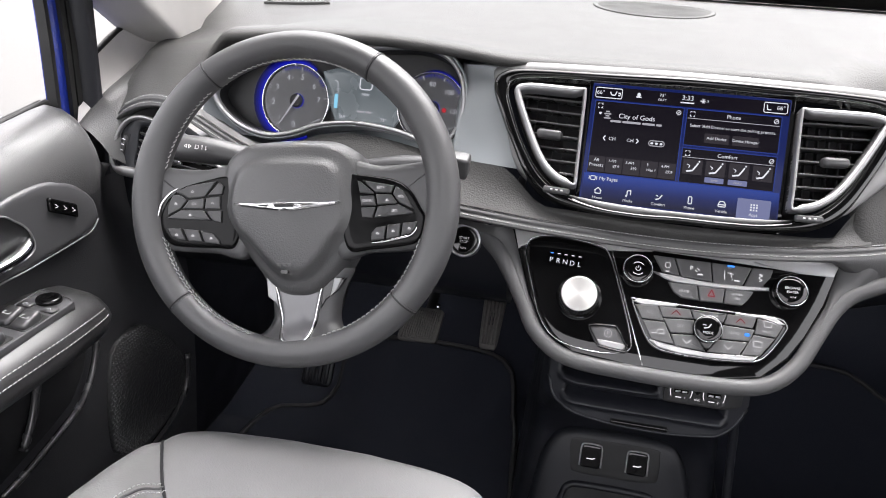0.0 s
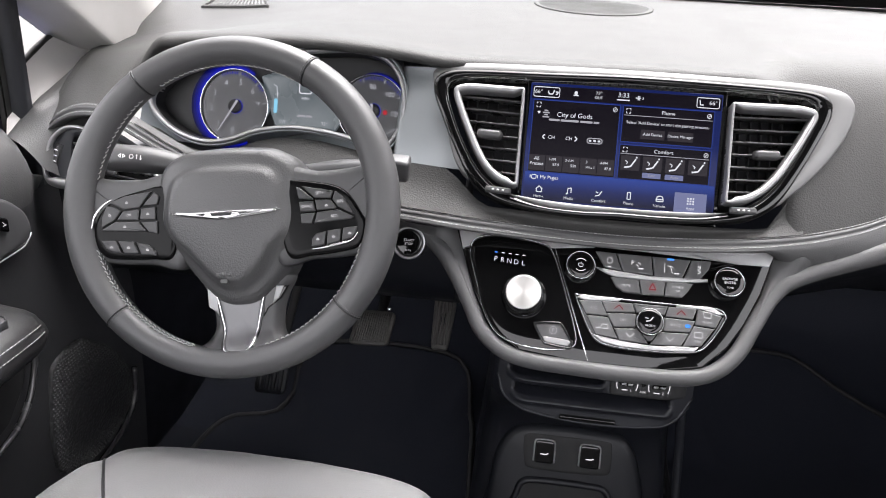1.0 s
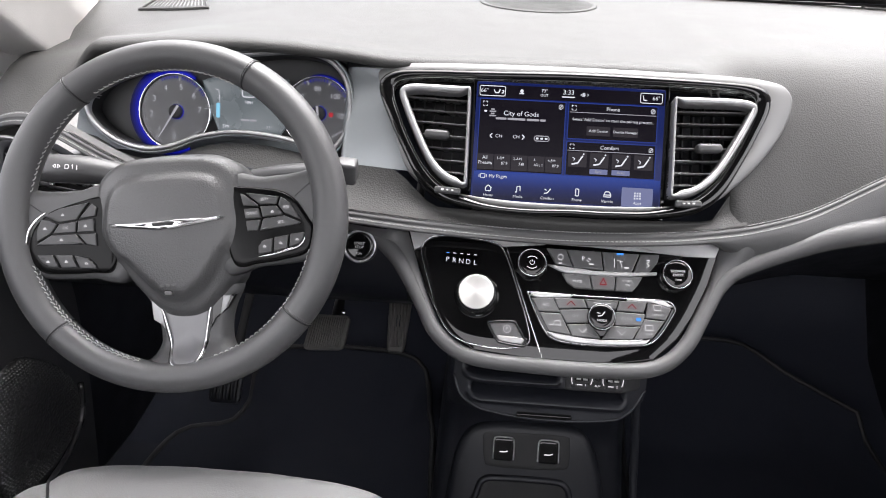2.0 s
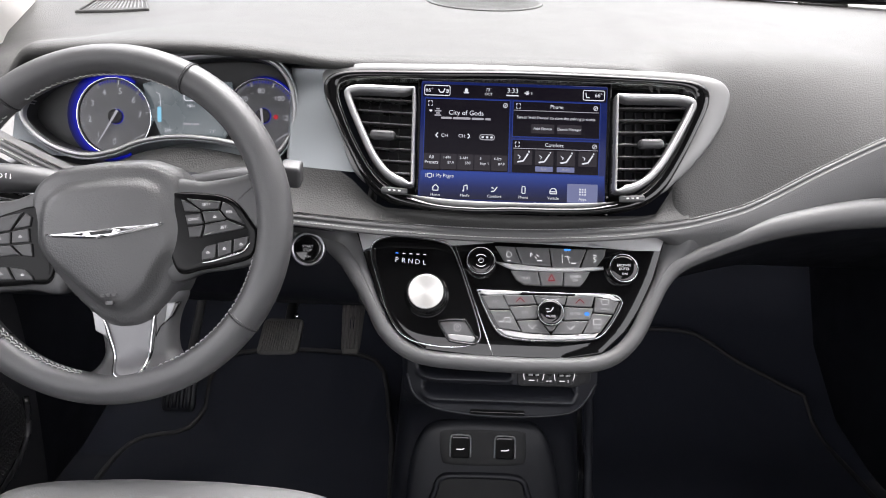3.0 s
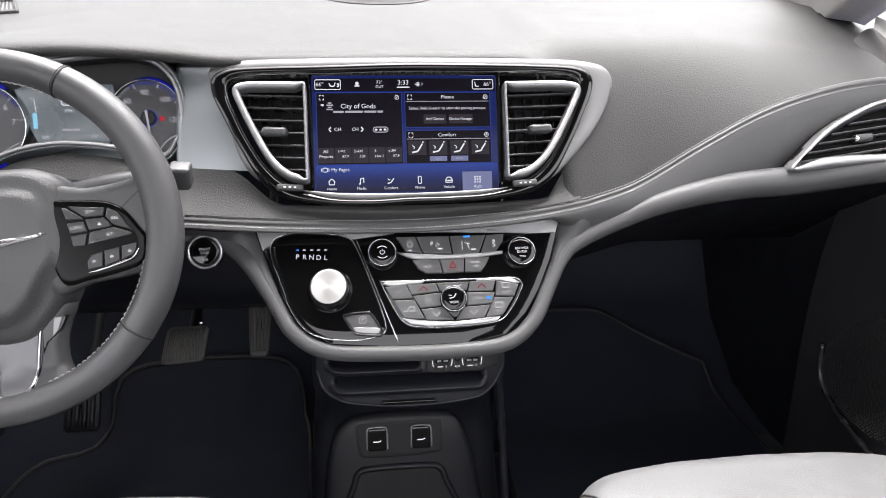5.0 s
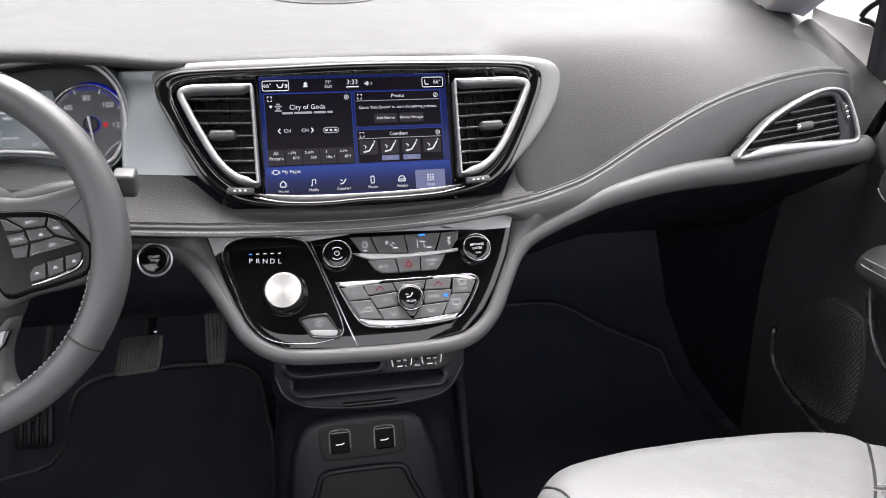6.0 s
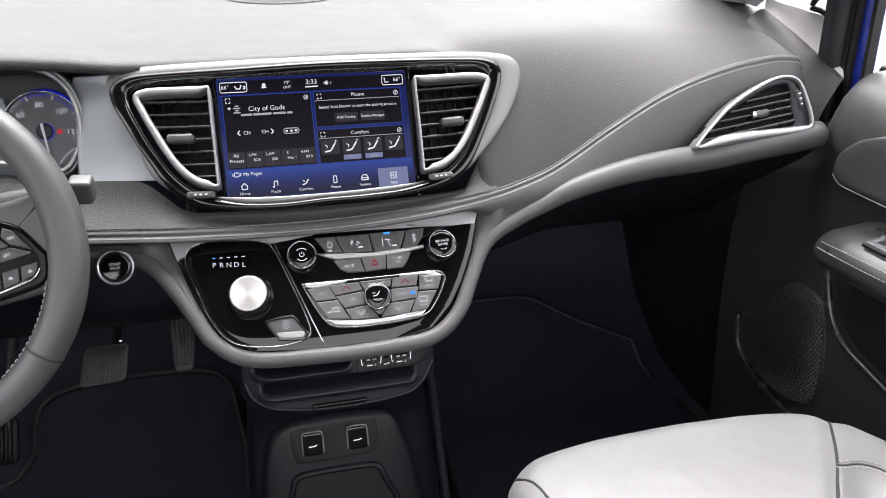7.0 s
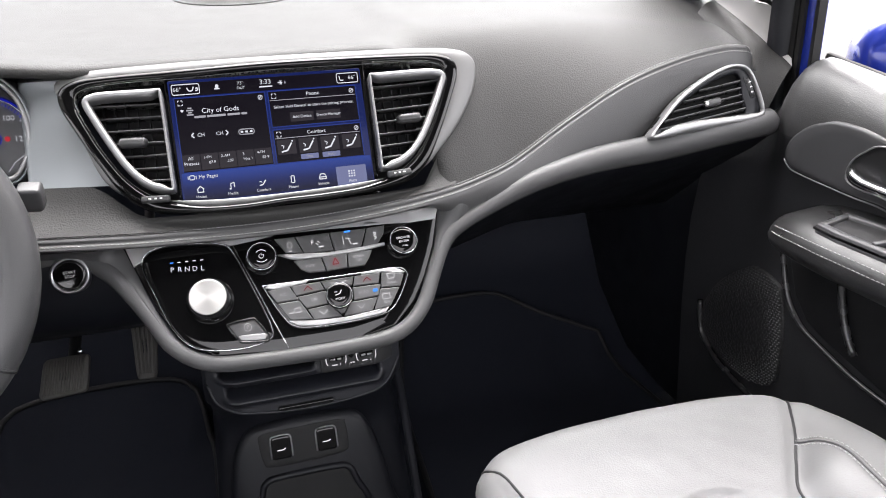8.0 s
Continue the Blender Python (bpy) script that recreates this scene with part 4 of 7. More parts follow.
CLIMATE = [(-0.0378, 0.5219), (-0.0336, 0.5248), (0.0146, 0.5245), (0.079, 0.5238), (0.1246, 0.5229), (0.1354, 0.5168), (0.1345, 0.5104), (0.12, 0.4914), (0.1052, 0.4806), (0.0808, 0.4778), (0.05, 0.477), (0.019, 0.4774), (-0.0064, 0.4806), (-0.0202, 0.4916)]
adopt(stack, part("climate_frame", frame_band(CLIMATE, on_panel, 0.0013, 0.0068, 0.002, 120, 0.0005), DIM_CHROME, label="thin bright frame"))
adopt(stack, part("climate_plinth", plate(CLIMATE, on_panel, 0.0052, 0.002, 0.001, 90), PIANO))
for pts in ([(-0.0145, 0.4872), (-0.0006, 0.4852), (0.019, 0.4838), (0.0496, 0.4826), (0.08, 0.483), (0.1049, 0.4848), (0.0995, 0.4802), (0.08, 0.479), (0.05, 0.4782), (0.019, 0.4786), (-0.0045, 0.4816)], [(-0.0362, 0.5215), (-0.0315, 0.5238), (0.0147, 0.5235), (0.0117, 0.5212), (-0.0265, 0.5192)], [(0.079, 0.5228), (0.1215, 0.522), (0.1325, 0.5168), (0.1262, 0.5158), (0.1123, 0.52), (0.078, 0.5208)]):
    adopt(stack, part("silver_strip", plate(pts, on_panel, 0.0084, 0.004, 0.0008, 50, smooth=False), SILVER_PAINT))
cells = [
    ("ac_key", [(-0.0334, 0.5185), (-0.0084, 0.52), (0.0, 0.5064), (-0.025, 0.5062)], "A/C", 0.005),
    ("recirculate_key", [(-0.0243, 0.5051), (0.0008, 0.5053), (0.0131, 0.4858), (-0.0125, 0.4878)], "", 0),
    ("warmer_key", [(-0.0072, 0.52), (0.0277, 0.5205), (0.0318, 0.5122), (-0.002, 0.51)], "", 0),
    ("off_key", [(-0.0012, 0.5088), (0.033, 0.511), (0.0325, 0.4982), (0.008, 0.4966)], "OFF", 0.0044),
    ("cooler_key", [(0.0088, 0.4955), (0.0355, 0.497), (0.0477, 0.4836), (0.0145, 0.4848)], "", 0),
    ("fan_key", [(0.0289, 0.5207), (0.0686, 0.5207), (0.0655, 0.5125), (0.033, 0.5125)], "", 0),
    ("lower_key", [(0.0365, 0.4965), (0.0595, 0.4965), (0.0515, 0.4868), (0.0465, 0.4868)], "", 0),
    ("warmer_key", [(0.0698, 0.5205), (0.1017, 0.5205), (0.0975, 0.51), (0.0665, 0.511)], "", 0),
    ("auto_key", [(0.0655, 0.5098), (0.1, 0.5088), (0.095, 0.4977), (0.0645, 0.497)], "AUTO", 0.0044),
    ("cooler_key", [(0.06, 0.4958), (0.0935, 0.4965), (0.0845, 0.484), (0.0496, 0.4836)], "", 0),
    ("front_defrost_key", [(0.103, 0.5196), (0.1125, 0.5188), (0.1305, 0.5148), (0.1237, 0.5037), (0.1, 0.5051)], "FRONT", 0.0035),
    ("rear_defrost_key", [(0.0988, 0.504), (0.1225, 0.5025), (0.1075, 0.4858), (0.0865, 0.4843)], "REAR", 0.0035),
]
keys = [(key_plate(name, pts, "", 0, front=0.0082), pts, text, size) for name, pts, text, size in cells]
for ob, pts, text, size in keys:
    cx, cz = np.mean(np.array(pts), 0)
    name = ob.name.split(".")[0]
    if text:
        low = 0.0045 if name in ("front_defrost_key", "rear_defrost_key") else 0
        lettering(text, lay(on_panel, cx - (0.004 if name == "auto_key" else 0), cz - low, 0.0085), size, KEY_INK, ob)
    strokes = {"warmer_key": [(-0.005, -0.002), (0, 0.002), (0.005, -0.002)], "cooler_key": [(-0.005, 0.002), (0, -0.002), (0.005, 0.002)],
               "recirculate_key": [(-0.007, -0.002), (-0.002, -0.002), (0.0, 0.002), (0.006, 0.002), (0.007, -0.002), (0.001, -0.002)],
               "front_defrost_key": [(-0.005, 0.005), (0.005, 0.005), (0.0035, 0.0), (-0.0035, 0.0), (-0.005, 0.005)],
               "rear_defrost_key": [(-0.0045, 0.004), (0.0045, 0.004), (0.0045, -0.001), (-0.0045, -0.001), (-0.0045, 0.004)],
               "fan_key": [(-0.01, 0.001), (-0.004, 0.0), (0.004, 0.0), (0.01, 0.001)]}.get(name)
    if strokes:
        adopt(ob, part("key_mark", poly(on_panel, [(cx + a, cz + b) for a, b in strokes], 0.0083, 0.0008), LED_RED if name == "warmer_key" else KEY_INK, smooth=False))
    if name == "auto_key":
        adopt(ob, part("key_lamp", plate(rect(cx + 0.0075, cz - 0.0016, cx + 0.0135, cz + 0.0016, 0.0015), on_panel, 0.0086, 0.0075, 0.0001, 16, smooth=False), LED_BLUE, smooth=False))
k, m = knob(0.0475, 0.5035, 0.0158, "gloss black mode dial with bright ring", (("MODE", 0, -0.005, 0.004),))
on_m2 = lambda x, z, w=0.0: tuple(m @ Vector((x, z, w)))
adopt(k, part("mode_mark", poly(on_m2, [(-0.005, 0.0), (0.0, 0.001), (0.003, 0.0055)], 0.0126, 0.0012), KEY_INK, smooth=False), part("mode_mark", poly(on_m2, [(-0.006, 0.004), (-0.002, 0.0035)], 0.0126, 0.0008), KEY_INK, smooth=False))


# ---- instrument cluster ----
def on_gauge(x, z, w=0.0):
    k = math.hypot(1, 0.25)
    return (x, 0.075 + 0.25 * (z - 0.70) - w / k, z + w * 0.25 / k)


HOOD = [(-0.6195, 0.69), (-0.615, 0.712), (-0.588, 0.736), (-0.54, 0.752), (-0.47, 0.764), (-0.4, 0.7735), (-0.345, 0.778), (-0.305, 0.772), (-0.28, 0.75), (-0.2705, 0.717), (-0.274, 0.684), (-0.292, 0.6565), (-0.315, 0.655),
        (-0.35, 0.6645), (-0.385, 0.6695), (-0.425, 0.6705), (-0.467, 0.6635), (-0.503, 0.65), (-0.539, 0.6445), (-0.576, 0.6525), (-0.603, 0.669)]
cluster = thing("instrument_cluster", "dark gauge cluster with blue lit dials in silver hood", "gauge cluster", at=(-0.45, 0.08, 0.70))
adopt(cluster, part("hood_trim", frame_band(HOOD, on_gauge, 0.0062, 0.016, -0.005, 200, 0.003), SATIN, label="satin silver hood trim"))
inner = [(x + (-0.45 - x) * 0.012, z + (0.71 - z) * 0.05) for x, z in HOOD]
adopt(cluster, part("shroud", frame_band(inner, on_gauge, 0.0045, 0.008, -0.02, 160, 0.003), DARK))
adopt(cluster, part("hood_shell", frame_band([(x + (x + 0.45) * 0.012, z + (z - 0.71) * 0.05) for x, z in HOOD], on_gauge, 0.004, 0.012, -0.07, 160, 0.002), GREYMETAL))
adopt(cluster, part("backing", plate(HOOD, on_gauge, -0.016, -0.022, 0.001, 140), DARK))
DIAL = material("gauge_face", (0.05, 0.051, 0.055), 0.4, mottle=0.35, mottle_size=0.02)
GAUGE_BLUE = lamp_ink("gauge_blue_glow", (0.01, 0.02, 1.0), 0.6)
GLOWS = [lamp_ink("gauge_glow_ring", (0.01, 0.02, 1.0), p) for p in (0.4, 0.26, 0.16, 0.09, 0.04)]
GAUGE_INK = lamp_ink("gauge_legend", (0.7, 0.72, 0.78), 0.42)


def dial_gauge(cx, cz, r, numbers, needle, glow, label, long_needle=True, red=None):
    g = part("gauge", plate([(cx + r * math.cos(a), cz + r * math.sin(a)) for a in np.linspace(0, 2 * math.pi, 40, endpoint=False)], on_gauge, -0.008, -0.015, 0.001, 80), DIAL, label=label)
    adopt(cluster, g)
    circle = [(cx + (r + 0.0018) * math.cos(a), cz + (r + 0.0018) * math.sin(a)) for a in np.linspace(0, 2 * math.pi, 40, endpoint=False)]
    adopt(g, part("gauge_ring", frame_band(circle, on_gauge, 0.0016, -0.004, -0.012, 96, 0.0006), CHROME))
    for a0, a1, r0, r1 in glow:
        rows = [[on_gauge(cx + q * math.cos(a), cz + q * math.sin(a), -0.0125) for q in (r0, r0 + (r1 - r0) * (0.25 + 0.75 * math.sin(math.pi * min(1, max(0, (math.degrees(a) - a0) / (a1 - a0))))))] for a in np.radians(np.linspace(a0, a1, 30))]
        for k, ink in enumerate(GLOWS):
            band = [[tuple(np.array(a) + (np.array(b) - np.array(a)) * (k + e) / len(GLOWS)) for e in (0, 1)] for a, b in rows]
            adopt(g, part("blue_light", grid(band), ink, smooth=False))
    for i in range(57):
        a = radians(270 - 262 * i / 56) if long_needle else radians(277 - 290 * i / 56)
        big = i % 8 == 0
        q0, q1 = (r * (0.84 if big else 0.9)), r * 0.97
        adopt(g, part("tick", bar(on_gauge, cx + q0 * math.cos(a), cz + q0 * math.sin(a), cx + q1 * math.cos(a), cz + q1 * math.sin(a), -0.0078, 0.0009 if big else 0.0005), GAUGE_INK if not 30 < math.degrees(a) % 360 < 120 or big else GAUGE_BLUE, smooth=False))
    for text, deg in numbers:
        a = radians(deg)
        lettering(text, lay(on_gauge, cx + 0.7 * r * math.cos(a), cz + 0.68 * r * math.sin(a), -0.0074), 0.0112 if len(text) < 2 else 0.0092, GAUGE_INK, g)
    a = radians(needle)
    ca, sa = math.cos(a), math.sin(a)
    shaft = [(cx - 0.009 * ca - 0.0016 * sa, cz - 0.009 * sa + 0.0016 * ca), (cx - 0.009 * ca + 0.0016 * sa, cz - 0.009 * sa - 0.0016 * ca), (cx + 0.85 * r * ca + 0.0004 * sa, cz + 0.85 * r * sa - 0.0004 * ca), (cx + 0.85 * r * ca - 0.0004 * sa, cz + 0.85 * r * sa + 0.0004 * ca)]
    adopt(g, part("hub", lathe([(0.0095, 0.0), (0.0095, 0.002), (0.006, 0.003), (0.0003, 0.003)], lay(on_gauge, cx + 0.001, cz, -0.008), 28), DARK))
    adopt(g, part("hub_light", lathe([(0.0098, 0.0), (0.0098, 0.0008), (0.0096, 0.0008)], lay(on_gauge, cx + 0.001, cz, -0.0078), 28), GAUGE_BLUE))
    adopt(g, part("needle", plate(shaft, on_gauge, -0.003, -0.0042, 0.0002, 20, smooth=False), UI_DIM, smooth=False))
    if red:
        adopt(g, part("warning_lamp", plate([(cx + red[0] + 0.003 * math.cos(t), cz + red[1] + 0.003 * math.sin(t)) for t in np.linspace(0, 6.28, 12, endpoint=False)], on_gauge, -0.0072, -0.009, 0.0002, 16), LED_RED, label="red warning lamp"))
    sub = [(cx + 0.55 * r + dx, cz - 0.72 * r + dz) for dx, dz in ((-0.012, -0.006), (-0.004, 0.004), (0.004, 0.009), (0.012, 0.013))]
    adopt(g, part("sub_scale", poly(on_gauge, sub, -0.0076, 0.0008), GAUGE_INK, smooth=False))
    return g


dial_gauge(-0.509, 0.6965, 0.0465, [(str(i), d) for i, d in enumerate((268, 228, 188, 151, 114, 77, 41, 5))], 238,
           [(60, 292, 0.0478, 0.064)], "round tachometer with blue rim light")
dial_gauge(-0.319, 0.7035, 0.0445, [("20", 231), ("40", 185), ("60", 139), ("80", 93), ("100", 46), ("120", -4)], 277, [(38, 120, 0.046, 0.0495)], "round speedometer with red warning lamp", False, (0.017, -0.001))
INFO = material("info_display", (0.05, 0.06, 0.064), 0.25, glow=(0.16, 0.2, 0.22), power=0.045, mottle_size=0.03)
info = part("info_display", plate([(-0.475, 0.738), (-0.455, 0.744), (-0.36, 0.744), (-0.352, 0.7), (-0.37, 0.672), (-0.45, 0.671), (-0.459, 0.69)], on_gauge, -0.011, -0.015, 0.001, 60, smooth=False), INFO, label="grey information display with small figures")
adopt(cluster, info)
adopt(info, part("speed_box", poly(on_gauge, rect(-0.421, 0.7195, -0.404, 0.7345, 0.003), -0.0108, 0.0013, True), UI_WHITE, smooth=False))
for text, x, z, size in (("MPH", -0.412, 0.7125, 0.0055), ("SW", -0.442, 0.6815, 0.0062), ("73°", -0.384, 0.682, 0.0062)):
    lettering(text, lay(on_gauge, x, z, -0.0104), size, UI_WHITE, info)
for x0, x1 in ((-0.422, -0.412), (-0.41, -0.402)):
    adopt(info, part("unread_word", plate(rect(x0, 0.6892, x1, 0.6918), on_gauge, -0.0104, -0.0112, 0.0001, 12, smooth=False), UI_DIM, smooth=False))
LED_CYAN = lamp_ink("lit_cyan", (0.25, 0.6, 0.8), 0.7)
adopt(info, part("temperature_bar", plate(rect(-0.4555, 0.692, -0.4505, 0.7105, 0.001), on_gauge, -0.0105, -0.0112, 0.0001, 16, smooth=False), LED_CYAN, smooth=False))
adopt(info, part("fuel_arc", poly(on_gauge, [(-0.457, 0.728), (-0.4525, 0.7265), (-0.451, 0.712)], -0.0108, 0.0007), UI_WHITE, smooth=False))


# ---- steering wheel ----
wheel = thing("steering_wheel", "black leather steering wheel turned a little off centre with silver spoke", "steering wheel", at=(-0.42, -0.149, 0.629))
AXIS = tuple(WHEEL.to_3x3().col[2])
MAJOR, MINOR = 0.1675, 0.0178


def rim_point(a, b, grow=0.0):
    """On the rim's skin: a goes round the wheel, b round its section (0: outwards, 90: towards the driver)."""
    fat = MINOR + grow + 0.0012 * math.cos(2 * a)
    r = MAJOR + fat * 0.94 * math.cos(b)
    return on_wheel(r * math.cos(a), r * math.sin(a), fat * 1.02 * math.sin(b))


rows = [[rim_point(a, b) for b in np.linspace(0, 2 * math.pi, 24, endpoint=False)] for a in np.linspace(0, 2 * math.pi, 120, endpoint=False)]
bm = grid(rows, True, True)
bmesh.ops.recalc_face_normals(bm, faces=bm.faces[:])
rim = part("rim", bm, LEATHER)
adopt(wheel, rim)
for deg in (56, 124, 222, 318):
    a = radians(deg)
    ring = [rim_point(a, b, 0.0002) for b in np.linspace(0, 2 * math.pi, 28, endpoint=False)]
    adopt(rim, part("leather_seam", tube(ring, 0.0009, 6, True), DARK))
    ring = [rim_point(a + 0.014, b, 0.0001) for b in np.linspace(0, 2 * math.pi, 28, endpoint=False)]
    adopt(rim, part("leather_seam", tube(ring, 0.0006, 5, True), LEATHER))
STITCH_B = radians(168)
for a0, a1, kind in ((60, 120, 0.0), (128, 168, 0.0), (196, 256, 0.0012), (284, 346, 0.0)):
    path = [rim_point(radians(a), STITCH_B, 0.0002) for a in np.linspace(a0, a1, 90)]
    out = [np.array(rim_point(radians(a), STITCH_B, 0.01)) - np.array(rim_point(radians(a), STITCH_B)) for a in np.linspace(a0, a1, 90)]
    face = lambda s, out=out: out[min(89, int(s * 89))] / np.linalg.norm(out[min(89, int(s * 89))])
    adopt(rim, part("stitching", stitches(path, face, 0.0044, 0.0016, 0.0006, 0.0003, skew=0.0012), THREAD, label="pale grey cross stitching"))
    if kind:
        path2 = [rim_point(radians(a), STITCH_B - 0.22, 0.0002) for a in np.linspace(a0, a1, 90)]
        adopt(rim, part("stitching", stitches(path2, face, 0.0044, 0.0016, 0.0006, 0.0003, skew=-0.0012), THREAD, label="pale grey cross stitching"))
mirrored = lambda half: half + [(-x, y) for x, y in half[::-1] if abs(x) > 1e-6]
# spokes: two leather arms and the lower fork
ARM = [(0.05, 0.035), (0.1, 0.034), (0.135, 0.036), (0.158, 0.04), (0.168, 0.03), (0.168, -0.03), (0.16, -0.05), (0.13, -0.057), (0.09, -0.059), (0.05, -0.059)]
for side in (-1, 1):
    adopt(wheel, part("spoke", plate([(side * u, v) for u, v in ARM], on_wheel, 0.004, -0.018, 0.008, 90), LEATHER))
# lower spoke: leather that widens and runs flush into the rim
rows = []
for v in np.linspace(-0.075, -0.16, 26):
    half = line([(-0.16, 0.064), (-0.152, 0.054), (-0.147, 0.046), (-0.141, 0.0415), (-0.13, 0.0385), (-0.11, 0.04), (-0.095, 0.045), (-0.075, 0.054)], v)
    front = -0.013 + 0.0255 * step(-0.13, -0.166, v)
    row = []
    for k in np.linspace(-1, 1, 31):
        u = 0.0095 + half * k
        over = math.hypot(u, v) - MAJOR
        front_here = min(front, math.sqrt(max(0.0, 0.0176 ** 2 - over ** 2)) - 0.0006) if v < -0.152 else front
        row.append(on_wheel(u, v, front_here - 0.012 * max(0.0, abs(k) - 0.72) ** 2 / 0.078))
    rows.append([on_wheel(0.0095 - half, v, -0.03)] + row + [on_wheel(0.0095 + half, v, -0.03)])
bm = grid(rows)
bmesh.ops.recalc_face_normals(bm, faces=bm.faces[:])
adopt(wheel, part("lower_spoke", bm, LEATHER))
on_fork = lambda u, v, w=0.0: on_wheel(u + 0.0052, v, w - 0.013 + 0.0255 * step(-0.13, -0.166, v))
INSET = mirrored([(0.0, -0.085), (0.0272, -0.085), (0.0247, -0.106), (0.0213, -0.122), (0.0187, -0.136), (0.0165, -0.1475), (0.0125, -0.1535), (0.006, -0.1558), (0.0, -0.156)])
SPOKE_DARK = material("satin_dark_metal", (0.16, 0.16, 0.165), 0.4, metal=0.5, mottle_size=0.03)
adopt(wheel, part("spoke_bezel", frame_band(INSET, on_fork, 0.0021, 0.0022, -0.006, 110, 0.0008), CHROME, label="bright chrome spoke bezel"))
adopt(wheel, part("spoke_joint", frame_band([(u * 1.075, v - 0.0014) for u, v in INSET], on_fork, 0.0016, 0.0006, -0.006, 110, 0.0004), PIANO, label="gloss black joint"))
adopt(wheel, part("spoke_insert", plate([(u * 0.905, v + 0.0021) for u, v in INSET], on_fork, 0.0016, -0.006, 0.0012, 90), SPOKE_DARK, label="satin grey spoke insert"))
for facet, mat_of, says in (([(-0.038, -0.086), (-0.0365, -0.107), (-0.0285, -0.1125), (-0.0247, -0.117), (-0.0262, -0.103), (-0.0285, -0.086)], SATIN, "bright metal facet"),
                            ([(0.0285, -0.086), (0.0262, -0.104), (0.0247, -0.12), (0.0305, -0.11), (0.044, -0.1), (0.053, -0.086)], PIANO, "gloss black facet"),
                            ([(0.04, -0.086), (0.037, -0.1), (0.0355, -0.106), (0.0425, -0.0995), (0.049, -0.086)], SATIN, "bright metal facet")):
    adopt(wheel, part("spoke_facet", plate(facet, on_fork, 0.0012 if mat_of is PIANO or facet[0][0] < 0 else 0.0024, -0.006, 0.0008, 50, smooth=False), mat_of, label=says))
# airbag cover: a swelling shield with a raised middle
SHIELD = mirrored([(0.0, 0.0645), (0.03, 0.0633), (0.05, 0.0608), (0.0665, 0.053), (0.0775, 0.04), (0.0825, 0.018), (0.085, -0.004), (0.0795, -0.025), (0.0675, -0.049), (0.0505, -0.076), (0.028, -0.0995), (0.014, -0.107), (0.0, -0.1085)])
RAISED = mirrored([(0.0, 0.0395), (0.03, 0.038), (0.048, 0.0335), (0.058, 0.022), (0.0635, 0.0), (0.064, -0.018), (0.0575, -0.034), (0.046, -0.046), (0.027, -0.071), (0.012, -0.082), (0.0, -0.0845)])
mid = (0.0, -0.015)
edge_loop, raised_loop = polar(SHIELD, mid, 180), polar(RAISED, mid, 180)
cover_rows = []
for s in (1.0, 1.0, 0.99, 0.97, 0.94, 0.9, 0.86, 0.82, 0.78, 0.74, 0.7, 0.66, 0.62, 0.56, 0.48, 0.4, 0.3, 0.2, 0.1, 0.04):
    row = []
    for p, q in zip(edge_loop, raised_loop):
        way, inner_way = p - np.array(mid), np.linalg.norm(q - np.array(mid)) / np.linalg.norm(p - np.array(mid))
        u, v = np.array(mid) + way * s
        lift = step(inner_way + 0.08, inner_way - 0.07, s)
        round_off = -0.016 * max(0.0, (s - 0.86) / 0.14) ** 2.4
        dome = 0.012 * (1 - s * s)
        scoop = -0.007 * step(-0.03, -0.075, v) * (1 - lift)
        row.append(on_wheel(u + 0.006 * step(-0.01, -0.075, v), v, 0.0035 + dome + 0.007 * lift + scoop + round_off + 0.004 * step(0.0, 0.06, v) * s))
    cover_rows.append(row)
cover_rows[0] = [tuple(np.array(p) - 0.03 * np.array(AXIS)) for p in cover_rows[1]]
bm = grid(cover_rows, closed_v=True)
bm.verts.ensure_lookup_table()
bm.faces.new([bm.verts[i] for i in range(len(bm.verts) - 180, len(bm.verts))])
bmesh.ops.recalc_face_normals(bm, faces=bm.faces[:])
cover = part("airbag_cover", bm, COVER, label="grained black airbag cover")
adopt(wheel, cover)
WING = [(0.0, 0.003), (0.012, 0.0034), (0.03, 0.0034), (0.06, 0.0034), (0.052, 0.0), (0.03, -0.003), (0.012, -0.0052), (0.005, -0.0062)]
WING = WING + [(0.0, -0.0045)] + [(-u, v) for u, v in WING[:0:-1]]
BADGE_METAL = material("polished_badge_metal", (0.7, 0.7, 0.71), 0.14, metal=1.0, mottle=0.05, rough_vary=0.05)
on_badge = lambda u, v, w=0.0: on_wheel(u + 0.002, v - 0.0095, w + 0.0238 - 1.9 * u * u)
badge = part("badge", plate(WING, on_badge, 0.0026, -0.002, 0.0019, 90, smooth=False), BADGE_METAL, label="winged chrome badge")
adopt(wheel, badge)
for way in (-1, 1):
    feather = [(way * 0.014, 0.0012), (way * 0.05, 0.0014), (way * 0.03, -0.0012), (way * 0.016, -0.0028)]
    adopt(badge, part("badge_feather", plate(feather, on_badge, 0.0029, 0.0015, 0.0003, 24, smooth=False), DIM_CHROME))
adopt(badge, part("badge_centre", plate([(-0.012, 0.0012), (0.012, 0.0012), (0.01, -0.0022), (-0.01, -0.0022)], on_badge, 0.0031, 0.002, 0.0003, 24, smooth=False), DARK))
for u in (-0.006, 0.0, 0.006):
    adopt(cover, part("unread_mark", plate(rect(u - 0.0024, -0.0735, u + 0.0024, -0.0705, 0.0008), on_wheel, 0.0195, 0.012, 0.0004, 14, smooth=False), COVER))
adopt(cover, part("unread_mark", plate(rect(-0.004, -0.0815, 0.004, -0.0775, 0.001), on_wheel, 0.019, 0.011, 0.0004, 14, smooth=False), COVER))
